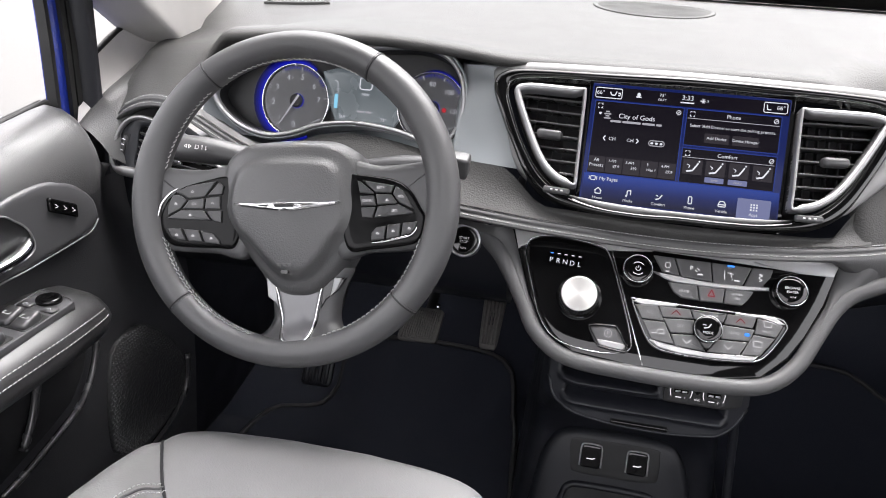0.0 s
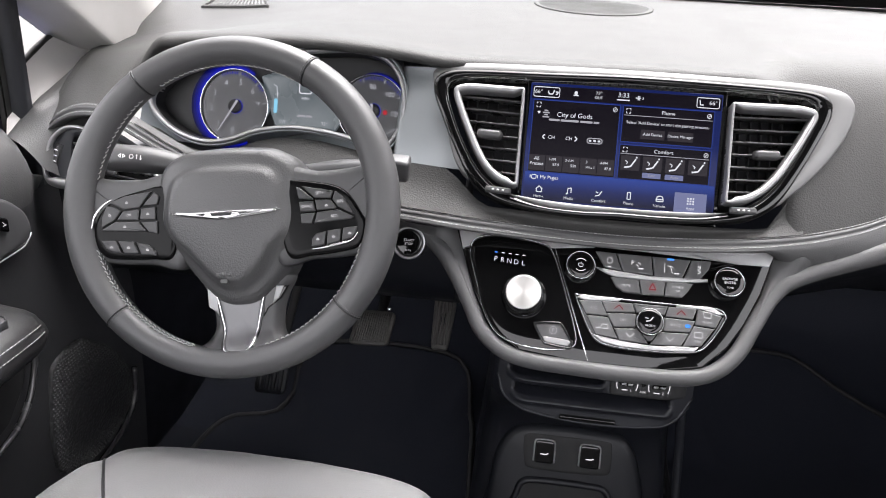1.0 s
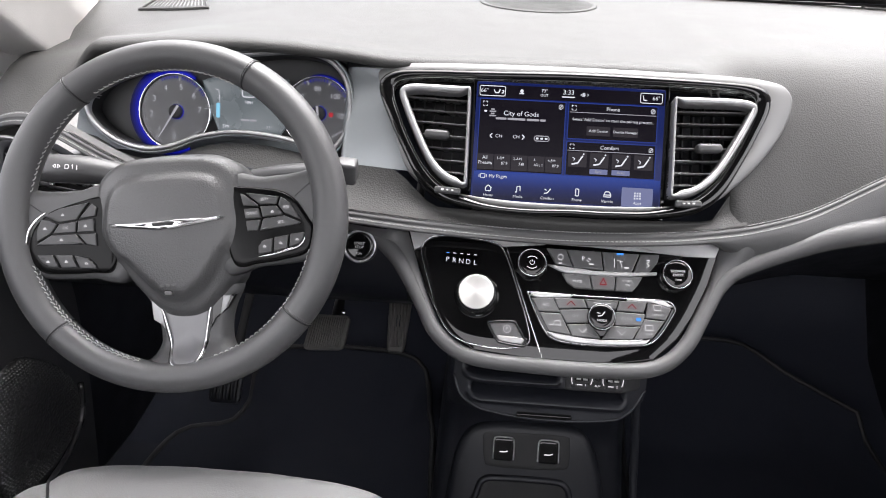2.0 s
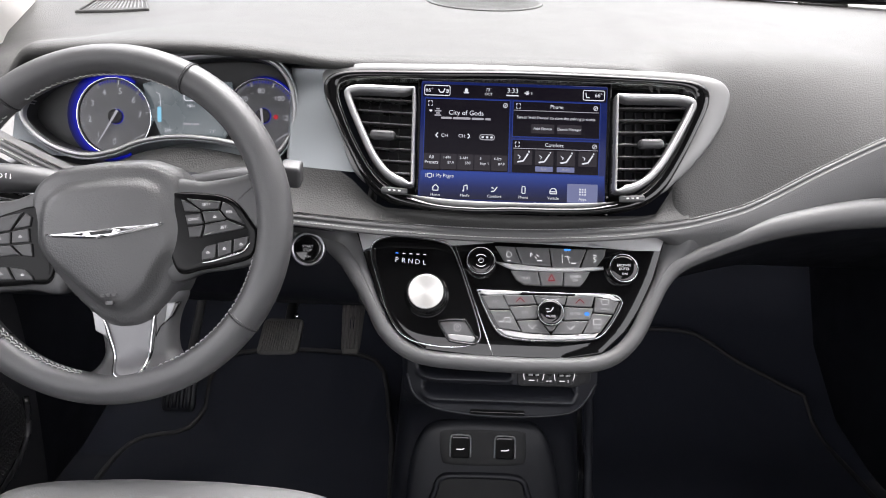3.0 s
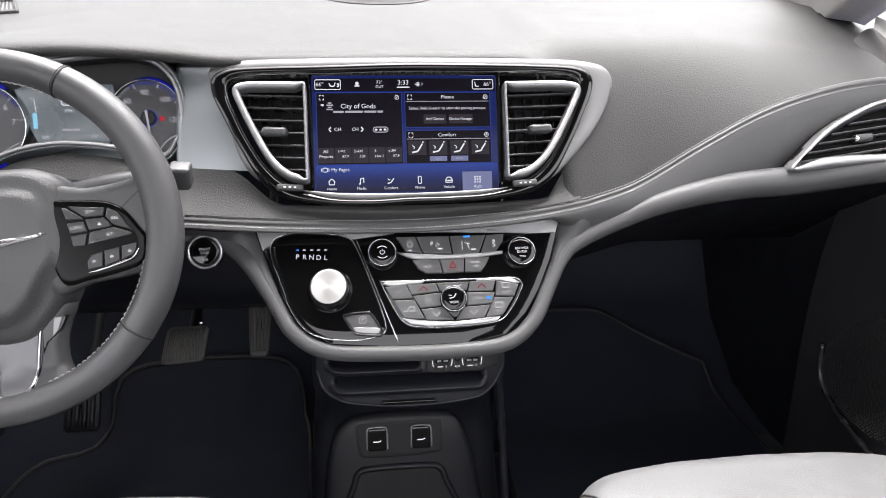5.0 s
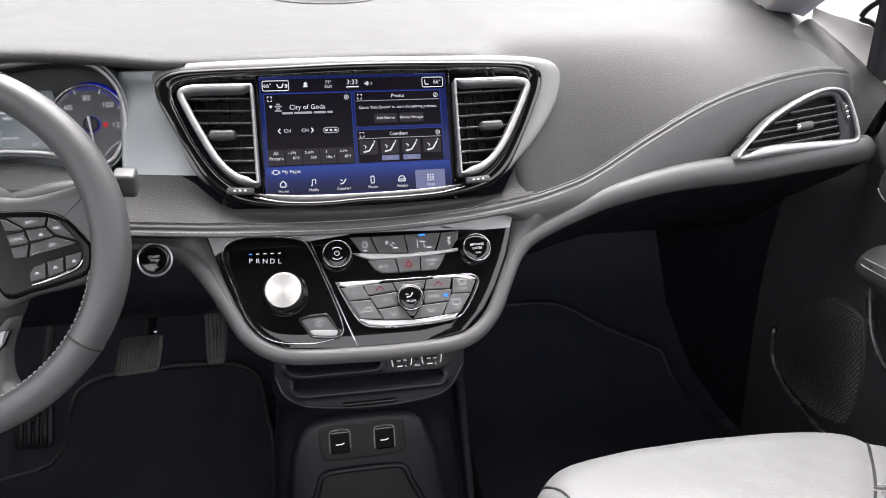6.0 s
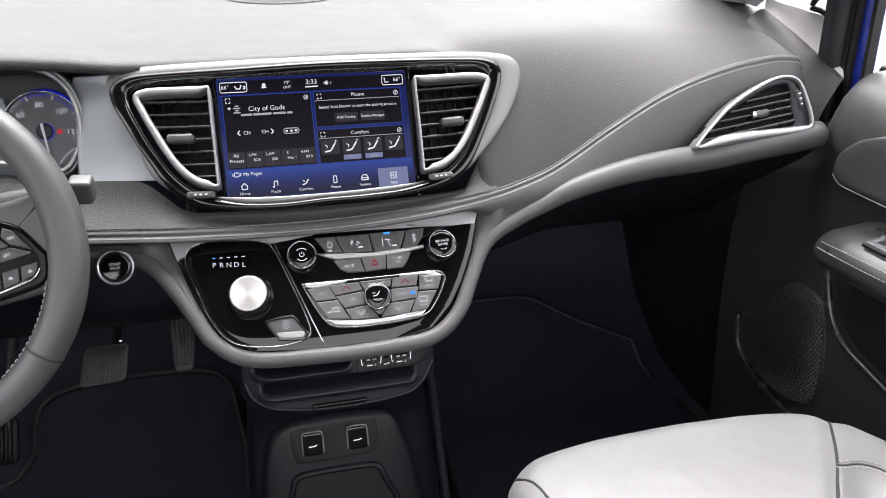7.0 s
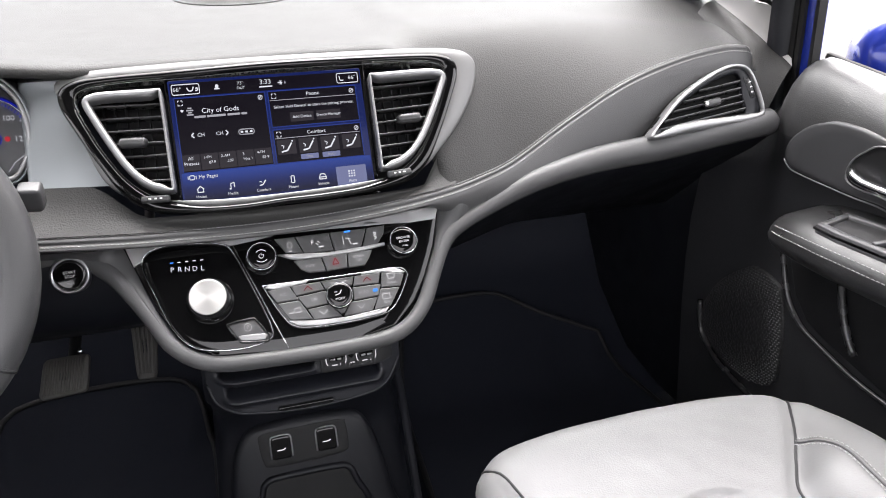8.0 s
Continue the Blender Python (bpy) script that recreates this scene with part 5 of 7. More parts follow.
# key pads on the side spokes
PAD_L = [(-0.076, 0.025), (-0.09, 0.0225), (-0.112, 0.0175), (-0.1265, 0.0125), (-0.142, -0.0005), (-0.15, -0.0195), (-0.1485, -0.035), (-0.138, -0.049), (-0.118, -0.0525), (-0.085, -0.0535), (-0.062, -0.052), (-0.056, -0.02), (-0.06, 0.022)]
KEYS_L = [
    [(-0.132, 0.0085), (-0.114, 0.0155), (-0.081, 0.02), (-0.0955, 0.002), (-0.115, 0.0005), (-0.1225, 0.005)],
    [(-0.1335, 0.006), (-0.124, 0.0045), (-0.1165, -0.0005), (-0.124, -0.0105), (-0.14, -0.0185), (-0.1395, -0.007)],
    [(-0.115, -0.0005), (-0.096, 0.001), (-0.097, -0.011), (-0.123, -0.0105)],
    [(-0.0945, 0.0015), (-0.0775, 0.003), (-0.0775, -0.0115), (-0.0965, -0.011)],
    [(-0.1245, -0.0115), (-0.097, -0.012), (-0.087, -0.024), (-0.1425, -0.021)],
    [(-0.079, 0.0185), (-0.0735, 0.0135), (-0.076, 0.0045), (-0.094, 0.003)],
    [(-0.096, -0.0125), (-0.076, -0.0125), (-0.076, -0.0265), (-0.086, -0.0245)],
    [(-0.1405, -0.031), (-0.1235, -0.0315), (-0.1165, -0.046), (-0.127, -0.0445), (-0.135, -0.04)],
    [(-0.1215, -0.032), (-0.103, -0.0335), (-0.0975, -0.047), (-0.1145, -0.0465)],
    [(-0.101, -0.034), (-0.0865, -0.0375), (-0.0785, -0.045), (-0.0775, -0.05), (-0.0955, -0.048)],
]
EDGE_L = [(-0.128, 0.0125), (-0.138, 0.006), (-0.1475, -0.0055), (-0.152, -0.021)]
PAD_R = [(0.076, 0.0245), (0.096, 0.0218), (0.1175, 0.017), (0.1325, 0.007), (0.1445, -0.0125), (0.149, -0.0225), (0.1465, -0.0375), (0.139, -0.049), (0.1175, -0.0535), (0.09, -0.056), (0.066, -0.056), (0.058, -0.02), (0.062, 0.0245)]
KEYS_R = [
    [(0.0815, 0.0175), (0.117, 0.011), (0.114, 0.003), (0.096, 0.004)],
    [(0.0765, 0.017), (0.08, 0.016), (0.0945, 0.004), (0.095, 0.002), (0.079, 0.004)],
    [(0.079, 0.001), (0.095, 0.001), (0.0975, -0.01), (0.0805, -0.01)],
    [(0.096, 0.0025), (0.1135, 0.002), (0.12, -0.007), (0.118, -0.0085), (0.098, -0.009)],
    [(0.118, 0.011), (0.1265, 0.0055), (0.139, -0.0155), (0.121, -0.0065), (0.115, 0.0025)],
    [(0.098, -0.0105), (0.121, -0.0085), (0.1385, -0.017), (0.136, -0.019), (0.094, -0.023)],
    [(0.0805, -0.0115), (0.097, -0.011), (0.093, -0.023), (0.0815, -0.0225)],
    [(0.097, -0.0325), (0.108, -0.0305), (0.1055, -0.0455), (0.0915, -0.047), (0.092, -0.0385)],
    [(0.109, -0.03), (0.124, -0.0285), (0.122, -0.0425), (0.1075, -0.0455)],
    [(0.1255, -0.028), (0.141, -0.0265), (0.139, -0.0345), (0.1345, -0.039), (0.1235, -0.042)],
]
EDGE_R = [(0.0915, -0.049), (0.1025, -0.048), (0.118, -0.045), (0.134, -0.041), (0.141, -0.0335)]
WHEEL_KEY = material("dark_grey_key", (0.026, 0.026, 0.0275), 0.38, grain=0.15, grain_size=0.0005)
PAD_BLACK = material("black_key_pad", (0.003, 0.003, 0.0032), 0.2, spec=0.14, mottle_size=0.02)
for side, outline, keys, lip, marks in ((-1, PAD_L, KEYS_L, EDGE_L, {2: "OK"}), (1, PAD_R, KEYS_R, EDGE_R, {0: "SET+", 2: "CANC", 4: "RES", 5: "SET-"})):
    pad = part("key_pad", plate(outline, on_wheel, 0.0075, -0.005, 0.003, 100), PAD_BLACK, label="gloss black key pad")
    adopt(wheel, pad)
    for i, key_outline in enumerate(keys):
        cu, cv = np.mean(np.array(key_outline), 0)
        k = part("key", plate([(cu + (u - cu) * 0.95, cv + (v - cv) * 0.95) for u, v in key_outline], on_wheel, 0.0098, 0.004, 0.0008, 40, smooth=False), WHEEL_KEY)
        adopt(pad, k)
        if i in marks:
            lettering(marks[i], WHEEL @ Matrix.Translation((cu, cv, 0.0102)), 0.004, KEY_INK, pad)
        elif not (i == 6 or (i == 5 and side < 0) or (i == 1 and side > 0)):
            adopt(pad, part("key_mark", poly(on_wheel, [(cu - 0.0016, cv - 0.0009), (cu, cv + 0.0011), (cu + 0.0016, cv - 0.0009)], 0.0099, 0.0006, True), KEY_INK, smooth=False))
    adopt(pad, part("bright_edge", tube([on_wheel(*p, 0.0088) for p in curve(lip, 24)], lambda s: 0.0005 + 0.0011 * math.sin(math.pi * s), 6), CHROME))
hub = lathe([(0.05, -0.10), (0.055, -0.05), (0.06, -0.02)], WHEEL, 32)
adopt(wheel, part("hub", hub, DARK))

# ---- column shroud and its levers ----
column = thing("steering_column", "black plastic steering column shroud below the gauges", "steering column", at=(-0.43, 0.0, 0.6))
rows = []
for s in np.linspace(0, 1, 10):
    y = -0.10 + 0.17 * s
    c = Vector((-0.425, y, 0.6 - 0.02 * s))
    hw, hh = 0.062 + 0.025 * s, 0.045 + 0.012 * s
    rows.append([(c.x + hw * (abs(math.cos(a)) ** 0.7) * math.copysign(1, math.cos(a)), c.y, c.z + hh * (abs(math.sin(a)) ** 0.7) * math.copysign(1, math.sin(a))) for a in np.linspace(0, 2 * math.pi, 28, endpoint=False)])
bm = grid(rows, closed_v=True)
bmesh.ops.recalc_face_normals(bm, faces=bm.faces[:])
adopt(column, part("shroud", bm, PLASTIC))
left = curve([(-0.47, -0.045, 0.636), (-0.52, -0.055, 0.644), (-0.56, -0.06, 0.648), (-0.614, -0.062, 0.648)], 14)
lever = thing("indicator_lever", "black indicator lever with pale light symbols", "lever", "column levers", at=(-0.47, -0.045, 0.636))
adopt(lever, part("stalk", tube(left, lambda s: 0.0145 + 0.0035 * step(0.3, 0.7, s) - 0.003 * step(0.95, 1.0, s), 16, flatten=0.85, up=(0, -0.5, 1)), BUTTON))
LEVER = Matrix.Translation((-0.573, -0.0766, 0.6552)) @ pose(0, 0, 0, 62, 0, 0)
on_lever = lambda x, z, w=0.0: tuple(LEVER @ Vector((x, z, w)))
for pts in ([(-0.017, 0), (-0.013, 0.003), (-0.013, -0.003), (-0.017, 0)], [(-0.006, 0), (-0.010, 0.003), (-0.010, -0.003), (-0.006, 0)], [(0.001, -0.003), (0.001, 0.003), (0.005, 0.003), (0.007, 0), (0.005, -0.003), (0.001, -0.003)], [(0.012, -0.003), (0.012, 0.004), (0.0105, 0.002)], [(0.018, 0.003), (0.018, -0.004), (0.0195, -0.002)]):
    adopt(lever, part("symbol", poly(on_lever, [(a * 0.8, b * 0.75) for a, b in pts], 0.0005, 0.0006), WHITE_INK, smooth=False))
right = curve([(-0.38, -0.03, 0.64), (-0.33, -0.05, 0.655), (-0.29, -0.06, 0.662), (-0.265, -0.064, 0.665)], 14)
wiper = thing("wiper_lever", "black wiper lever with square knob end", "lever", "column levers", at=(-0.38, -0.03, 0.64))
adopt(wiper, part("stalk", tube(right, 0.011, 14, flatten=0.8, up=(0, -0.5, 1)), BUTTON))
adopt(wiper, part("knob", block((0.023, 0.022, 0.026), pose(-0.252, -0.065, 0.6655, 15, 4, 0), 0.004, 3), BUTTON))


# ---- outer vents, start button, speaker grilles on the dash ----
def on_side(x, z, w=0.0):
    k = math.hypot(1, 0.4)
    return (x, 0.033 + 0.4 * (z - 0.64) - w / k, z + w * 0.4 / k)


def on_left(x, z, w=0.0):
    k = math.hypot(1, 0.3)
    return (x, 0.02 + 0.3 * (z - 0.63) - w / k, z + w * 0.3 / k)


PVENT = [(0.530, 0.6375), (0.552, 0.657), (0.583, 0.683), (0.62, 0.703), (0.662, 0.7195), (0.69, 0.7225), (0.708, 0.714), (0.718, 0.69), (0.7235, 0.66), (0.716, 0.646), (0.69, 0.6415), (0.62, 0.6385), (0.56, 0.6335), (0.535, 0.6325)]
LVENT = [(-0.540, 0.586), (-0.575, 0.605), (-0.61, 0.627), (-0.65, 0.647), (-0.69, 0.661), (-0.717, 0.66), (-0.736, 0.643), (-0.743, 0.615), (-0.742, 0.594), (-0.727, 0.582), (-0.67, 0.579), (-0.6, 0.579), (-0.55, 0.58)]
PVENT = [(x - 0.018, z - 0.002) for x, z in PVENT]
for outline, to, side in ((PVENT, on_side, 1), (LVENT, on_left, -1)):
    vent = thing("air_vent", "black slatted corner vent in a satin silver frame", "air vent", "vents at the dash ends", at=to(side * 0.65, 0.67 if side > 0 else 0.62))
    cz = np.mean([p[1] for p in outline])
    lower = lambda x, z, cz=cz, side=side: (0.0055 + 0.0085 * (1 - step(cz - 0.035, cz - 0.015, z))) * (0.4 + 0.6 * step(0.0, 0.05, abs(x) - (0.513 if side > 0 else 0.541)))
    adopt(vent, part("vent_frame", frame_band(outline, to, 0.006, 0.015, -0.006, 150, 0.003, widths=lower), SATIN, label="satin silver vent frame"))
    hole = [(x + (side * 0.64 - x) * 0.05 - side * 0.012 * step(0.67, 0.7, abs(x)), z + (cz + 0.004 - z) * 0.1) for x, z in outline]
    slot = [(0.548, 0.645), (0.59, 0.677), (0.63, 0.696), (0.662, 0.707), (0.69, 0.709), (0.693, 0.68), (0.6925, 0.655), (0.65, 0.649), (0.6, 0.646)]
    slot = [(x - 0.018, z - 0.002) for x, z in slot]
    if side < 0:
        slot = [(-x - 0.033, z - 0.06) for x, z in slot]
    heart = (0.63 - 0.018, 0.672) if side > 0 else (-0.66, 0.615)
    adopt(vent, part("surround", between(polar([(heart[0] + (x - heart[0]) * 0.955, heart[1] + (z - heart[1]) * 0.97) for x, z in outline], heart, 400), polar(slot, heart, 400), to, [(0, -0.005), (0, 0.0105), (0.5, 0.0102), (0.95, 0.009), (1, 0.008), (1, -0.01)]), PLASTIC))
    adopt(vent, part("backing", plate(outline, to, 0.0012, -0.015, 0.0005, 60), material("vent_cavity", (0.006, 0.006, 0.006), 0.8, spec=0.1)))
    slatted(vent, slot, to, [z + (0 if side > 0 else -0.062) for z in (0.647, 0.6565, 0.666, 0.6755, 0.685, 0.6945)], lambda x, z: z + 0.12 * (abs(x) - 0.64), 0.006, -0.0088, (), lean=-0.45)
    x, z = (0.621, 0.6715) if side > 0 else (-0.653, 0.61)
    adopt(vent, part("tab", block((0.026, 0.011, 0.014), lay(to, x, z, 0.009) @ pose(0, 0, 0, 0, 0, 8 * side), 0.004, 3), BUTTON, label="grey thumb tab with bright end"))
    adopt(vent, part("tab_end", block((0.007, 0.0085, 0.0145), lay(to, x - side * 0.011, z - 0.0012, 0.009) @ pose(0, 0, 0, 0, 0, 8 * side), 0.003, 2), CHROME))
    x, z = (0.688, 0.688) if side > 0 else (-0.728, 0.622)
    knob_w = part("thumb_wheel", block((0.007, 0.027, 0.008), lay(to, x, z, 0.009) @ pose(0, 0, 0, 0, 0, 14 * side), 0.003, 2), BUTTON)
    adopt(vent, knob_w)
    adopt(knob_w, part("wheel_slot", block((0.011, 0.033, 0.002), lay(to, x, z, 0.0098) @ pose(0, 0, 0, 0, 0, 14 * side), 0.0008, 2), DARK))
    for k in (-1, 0, 1):
        adopt(knob_w, part("mark", block((0.0055, 0.0016, 0.0006), lay(to, x - side * 0.001 * k, z + 0.007 * k, 0.0133) @ pose(0, 0, 0, 0, 0, 14 * side), 0.0002, 1), CHROME))

DIM_INK = lamp_ink("dim_legend", (0.7, 0.7, 0.72), 0.35)
start_at = Matrix.Translation((-0.247, -0.012, 0.557)) @ pose(0, 0, 0, 72, 0, 0)
start = thing("start_button", "round black start button with chrome ring beside the column", "button", at=tuple(start_at.translation))
adopt(start, part("ring", lathe([(0.0215, -0.02), (0.0215, 0.002), (0.0205, 0.0045), (0.0185, 0.005), (0.0175, 0.003)], start_at, 40), material("dim_chrome", (0.4, 0.4, 0.41), 0.3, metal=1.0), label="dull chrome ring"))
adopt(start, part("cap", lathe([(0.0178, 0.0), (0.0175, 0.0038), (0.014, 0.0042), (0.0004, 0.0038)], start_at, 36), PIANO))
for text, dz, size in (("START", 0.003, 0.0045), ("STOP", -0.0015, 0.0045), ("RUN", -0.0095, 0.0035)):
    lettering(text, start_at @ Matrix.Translation((0, dz, 0.0046)), size, DIM_INK, start)

# ---- speaker and demister grilles in the dash top ----
GRILLE = material("perforated_grille", (0.03, 0.03, 0.0295), 0.7, spec=0.3, grain=0.4, grain_size=0.0022)


speaker = thing("dash_speaker", "oval perforated speaker grille in the dash top", "speaker", at=on_top(0, 0.66))
OVAL = [(0.108 * math.cos(a) - 0.018, 0.565 + (0.12 if math.sin(a) < 0 else 0.09) * math.sin(a)) for a in np.linspace(0, 2 * math.pi, 28, endpoint=False)]
adopt(speaker, part("grille", plate(OVAL, on_top, 0.0018, -0.012, 0.0008, 80), GRILLE), part("rim", frame_band(OVAL, on_top, 0.009, 0.0022, -0.012, 90, 0.0008), PAD))
bm = bmesh.new()
for i in range(-18, 19):
    for k in range(-10, 11):
        u, v = 0.0056 * (i + 0.5 * (k % 2)), 0.0105 * k
        if (u / 0.096) ** 2 + (v / 0.1) ** 2 < 1:
            lathe_at = on_top(u - 0.018, 0.55 + v, 0.0036)
            hole = [bm.verts.new((lathe_at[0] + 0.0017 * math.cos(a), lathe_at[1] + 0.003 * math.sin(a), lathe_at[2])) for a in np.linspace(0, 2 * math.pi, 6, endpoint=False)]
            bm.faces.new(hole)
adopt(speaker, tagged(part("perforation", bm, DARK, smooth=False), kind="stuff"))
for side, corners in ((-1, [(-0.675, 0.347), (-0.558, 0.349), (-0.585, 0.41), (-0.665, 0.4)]), (1, [(0.6, 0.635), (0.675, 0.6), (0.685, 0.62), (0.61, 0.668)])):
    cx, cy = np.mean(np.array(corners), 0)
    d = thing("demister_grille", "grey slotted demister grille in the dash top", "grille", "demister grilles", at=on_top(cx, cy))
    adopt(d, part("frame", frame_band(corners, on_top, 0.004, 0.004, -0.01, 60, 0.001, smooth=False), PAD))
    adopt(d, part("grille", plate(corners, on_top, 0.0015, -0.01, 0.001, 60, smooth=False), GRILLE))
    a, b, c, e = (np.array(q) for q in corners)
    for k in range(17):
        s = (k + 0.5) / 17
        p, q = a + (b - a) * s, e + (c - e) * s
        way = (q - p) * 0.9
        p = p + (q - p) * 0.05
        adopt(d, part("slot", tube([on_top(*(p + way * f), 0.0016) for f in (0, 0.33, 0.66, 1)], 0.0014, 6, flatten=0.4), BUTTON))


# ---- lower console, pedals, mats ----
console = thing("lower_console", "black moulded console with sockets and slots under the panel", "console", at=(0, 0.05, 0.0))


def on_shelf(x, z, w=0.0):
    """The slotted face under the control panel."""
    return (x, -0.05 + 0.22 * (z - 0.40) * 1.0 - w + 0.9 * max(0, abs(x) - 0.085) ** 1.2, z)


def on_pod(x, z, w=0.0):
    k = math.hypot(1, 0.35)
    return (x, 0.072 + 0.35 * (z - 0.21) - w / k, z + w * 0.35 / k)


rows = []
for z, hw, y in ((0.47, 0.125, 0.0), (0.44, 0.128, -0.01), (0.415, 0.13, -0.02), (0.385, 0.131, -0.025), (0.362, 0.131, -0.022), (0.35, 0.130, -0.012), (0.335, 0.13, 0.012), (0.30, 0.132, 0.05), (0.27, 0.136, 0.088), (0.2, 0.142, 0.085), (0.1, 0.15, 0.06), (0.0, 0.155, 0.04)):
    row = []
    for s in np.linspace(-1, 1, 29):
        edge = abs(s)
        back = 0.0 if edge < 0.72 else 0.35 * ((edge - 0.72) / 0.28) ** 2.2
        x = hw * (s / 0.8 if edge < 0.8 else math.copysign(1 + 0.03 * (edge - 0.8) / 0.2, s))
        row.append((x, y + back, z))
    rows.append(row)
adopt(console, part("body", grid(rows), PLASTIC))
# slotted face with two long recesses and a socket plate
def shelf_depth(x, z):
    """How far the slotted face stands out: two deep slots over rolled ledges."""
    upper = step(0.4095, 0.4125, z) * (1 - step(0.4225, 0.4245, z)) * step(-0.107, -0.102, x) * (1 - step(0.006, 0.011, x))
    sag = 0.055 * x * x
    lower = step(0.3855 + sag, 0.388 + sag, z) * (1 - step(0.3965 + sag, 0.3985 + sag, z)) * step(-0.1, -0.095, x) * (1 - step(0.088, 0.093, x))
    ledge = 0.0055 * math.exp(-((z - 0.4055) / 0.0035) ** 2) * step(-0.112, -0.1, x) * (1 - step(0.004, 0.014, x))
    ledge += 0.007 * math.exp(-((z - sag - 0.3805) / 0.0045) ** 2) * step(-0.106, -0.095, x) * (1 - step(0.088, 0.1, x))
    return 0.004 + ledge - 0.022 * upper - 0.024 * lower


FACE_LOW = [(-0.121, 0.398), (-0.112, 0.38), (-0.09, 0.369), (-0.05, 0.362), (0.0, 0.359), (0.05, 0.3605), (0.092, 0.368), (0.112, 0.378), (0.122, 0.398)]
rows = []
for x in np.linspace(-0.121, 0.122, 82):
    low = line(FACE_LOW, x)
    zs = [0.446 + (low - 0.446) * s for s in np.linspace(0, 1, 74)]
    rows.append([on_shelf(x, z, shelf_depth(x, z)) for z in zs] + [on_shelf(x, low - 0.003, -0.002), on_shelf(x, low - 0.004, -0.02)])
adopt(console, part("slot_face", grid(rows), PLASTIC))
adopt(console, part("lip", tube([on_shelf(x, z, 0.003) for x, z in curve([(-0.121, 0.40), (-0.108, 0.374), (-0.06, 0.3615), (0.0, 0.3575), (0.06, 0.3605), (0.1, 0.37), (0.121, 0.395)], 40)], 0.0022, 8), PLASTIC))
adopt(console, part("drawer_pull", plate(rect(-0.04, 0.3625, 0.029, 0.3665, 0.0015), on_shelf, 0.009, 0.0, 0.001, 40, smooth=False), PIANO))
sockets = part("socket_plate", plate(rect(0.018, 0.399, 0.112, 0.4335, 0.004), on_shelf, 0.0062, 0.0, 0.001, 60, smooth=False), DARK)
adopt(console, sockets)
for cx in (0.038, 0.0765):
    adopt(sockets, part("usb_socket", plate(rect(cx - 0.0085, 0.4125, cx + 0.0085, 0.4195, 0.001), on_shelf, 0.0075, 0.005, 0.0004, 30, smooth=False), PIANO))
    for k in (-0.004, 0.004):
        adopt(sockets, part("contact", plate(rect(cx + k - 0.0028, 0.4135, cx + k + 0.0028, 0.4158), on_shelf, 0.0079, 0.0072, 0.0002, 12, smooth=False), SATIN))
    for side in (-1, 1):
        arc = [(cx + side * (0.0105 + 0.0022 * math.cos(a)), 0.416 + 0.0085 * math.sin(a)) for a in np.linspace(-1.4, 1.4, 9)]
        adopt(sockets, part("socket_mark", poly(on_shelf, arc, 0.0063, 0.0009), KEY_INK, smooth=False))
    adopt(sockets, part("socket_mark", poly(on_shelf, [(cx - 0.006, 0.4235), (cx - 0.005, 0.4225), (cx + 0.005, 0.4225), (cx + 0.006, 0.4235)], 0.0063, 0.0008), KEY_INK, smooth=False))
    adopt(sockets, part("socket_mark", poly(on_shelf, [(cx - 0.006, 0.407), (cx + 0.001, 0.407)], 0.0063, 0.001), KEY_INK, smooth=False))
    lettering("1" if cx < 0.05 else "2", lay(on_shelf, cx + 0.005, 0.407, 0.0065), 0.0045, KEY_INK, sockets)
lettering("AUX", lay(on_shelf, 0.0575, 0.4065, 0.0065), 0.0035, KEY_INK, sockets)
adopt(sockets, part("aux_socket", plate([(0.0575 + 0.0032 * math.cos(a), 0.4165 + 0.0032 * math.sin(a)) for a in np.linspace(0, 6.28, 14, endpoint=False)], on_shelf, 0.0072, 0.005, 0.0004, 20), PIANO))
# pod with two charging flaps and a tray
POD_OUT = [(-0.145, 0.02), (-0.128, 0.12), (-0.118, 0.19), (-0.106, 0.225), (-0.084, 0.246), (-0.04, 0.252), (0.03, 0.252), (0.067, 0.247), (0.087, 0.228), (0.102, 0.186), (0.114, 0.12), (0.128, 0.02)]
adopt(console, part("pod", plate(POD_OUT, on_pod, 0.012, -0.04, 0.01, 120), PLASTIC))
PLATE = [(-0.076, 0.229), (-0.07, 0.2375), (-0.03, 0.239), (0.044, 0.239), (0.053, 0.232), (0.054, 0.2), (0.045, 0.1915), (0.0, 0.1885), (-0.062, 0.1895), (-0.072, 0.198)]
sock = part("socket_panel", plate(PLATE, on_pod, 0.0125, 0.008, 0.001, 70), DARK)
adopt(console, sock)
for cx in (-0.0442, 0.0224):
    flap = part("socket_flap", plate(rect(cx - 0.0142, 0.199, cx + 0.0142, 0.2305, 0.004), on_pod, 0.0155, 0.01, 0.001, 40, smooth=False), PIANO)
    adopt(sock, flap)
    arch = curve([(cx - 0.0152, 0.201), (cx - 0.0152, 0.217), (cx - 0.0142, 0.2298), (cx - 0.0075, 0.2322), (cx + 0.0075, 0.2322), (cx + 0.0142, 0.2298), (cx + 0.0152, 0.217), (cx + 0.0152, 0.201)], 36)
    adopt(flap, part("bright_arch", tube([on_pod(x, z, 0.0145) for x, z in arch], 0.0014, 6), SATIN))
    adopt(flap, part("flap_mark", poly(on_pod, [(cx - 0.006, 0.212), (cx + 0.002, 0.212), (cx + 0.006, 0.2135)], 0.0157, 0.0014), KEY_INK, smooth=False))
TRAY = [(-0.088, 0.10), (-0.084, 0.155), (-0.074, 0.1735), (-0.05, 0.1785), (0.03, 0.1785), (0.052, 0.173), (0.062, 0.155), (0.07, 0.10)]
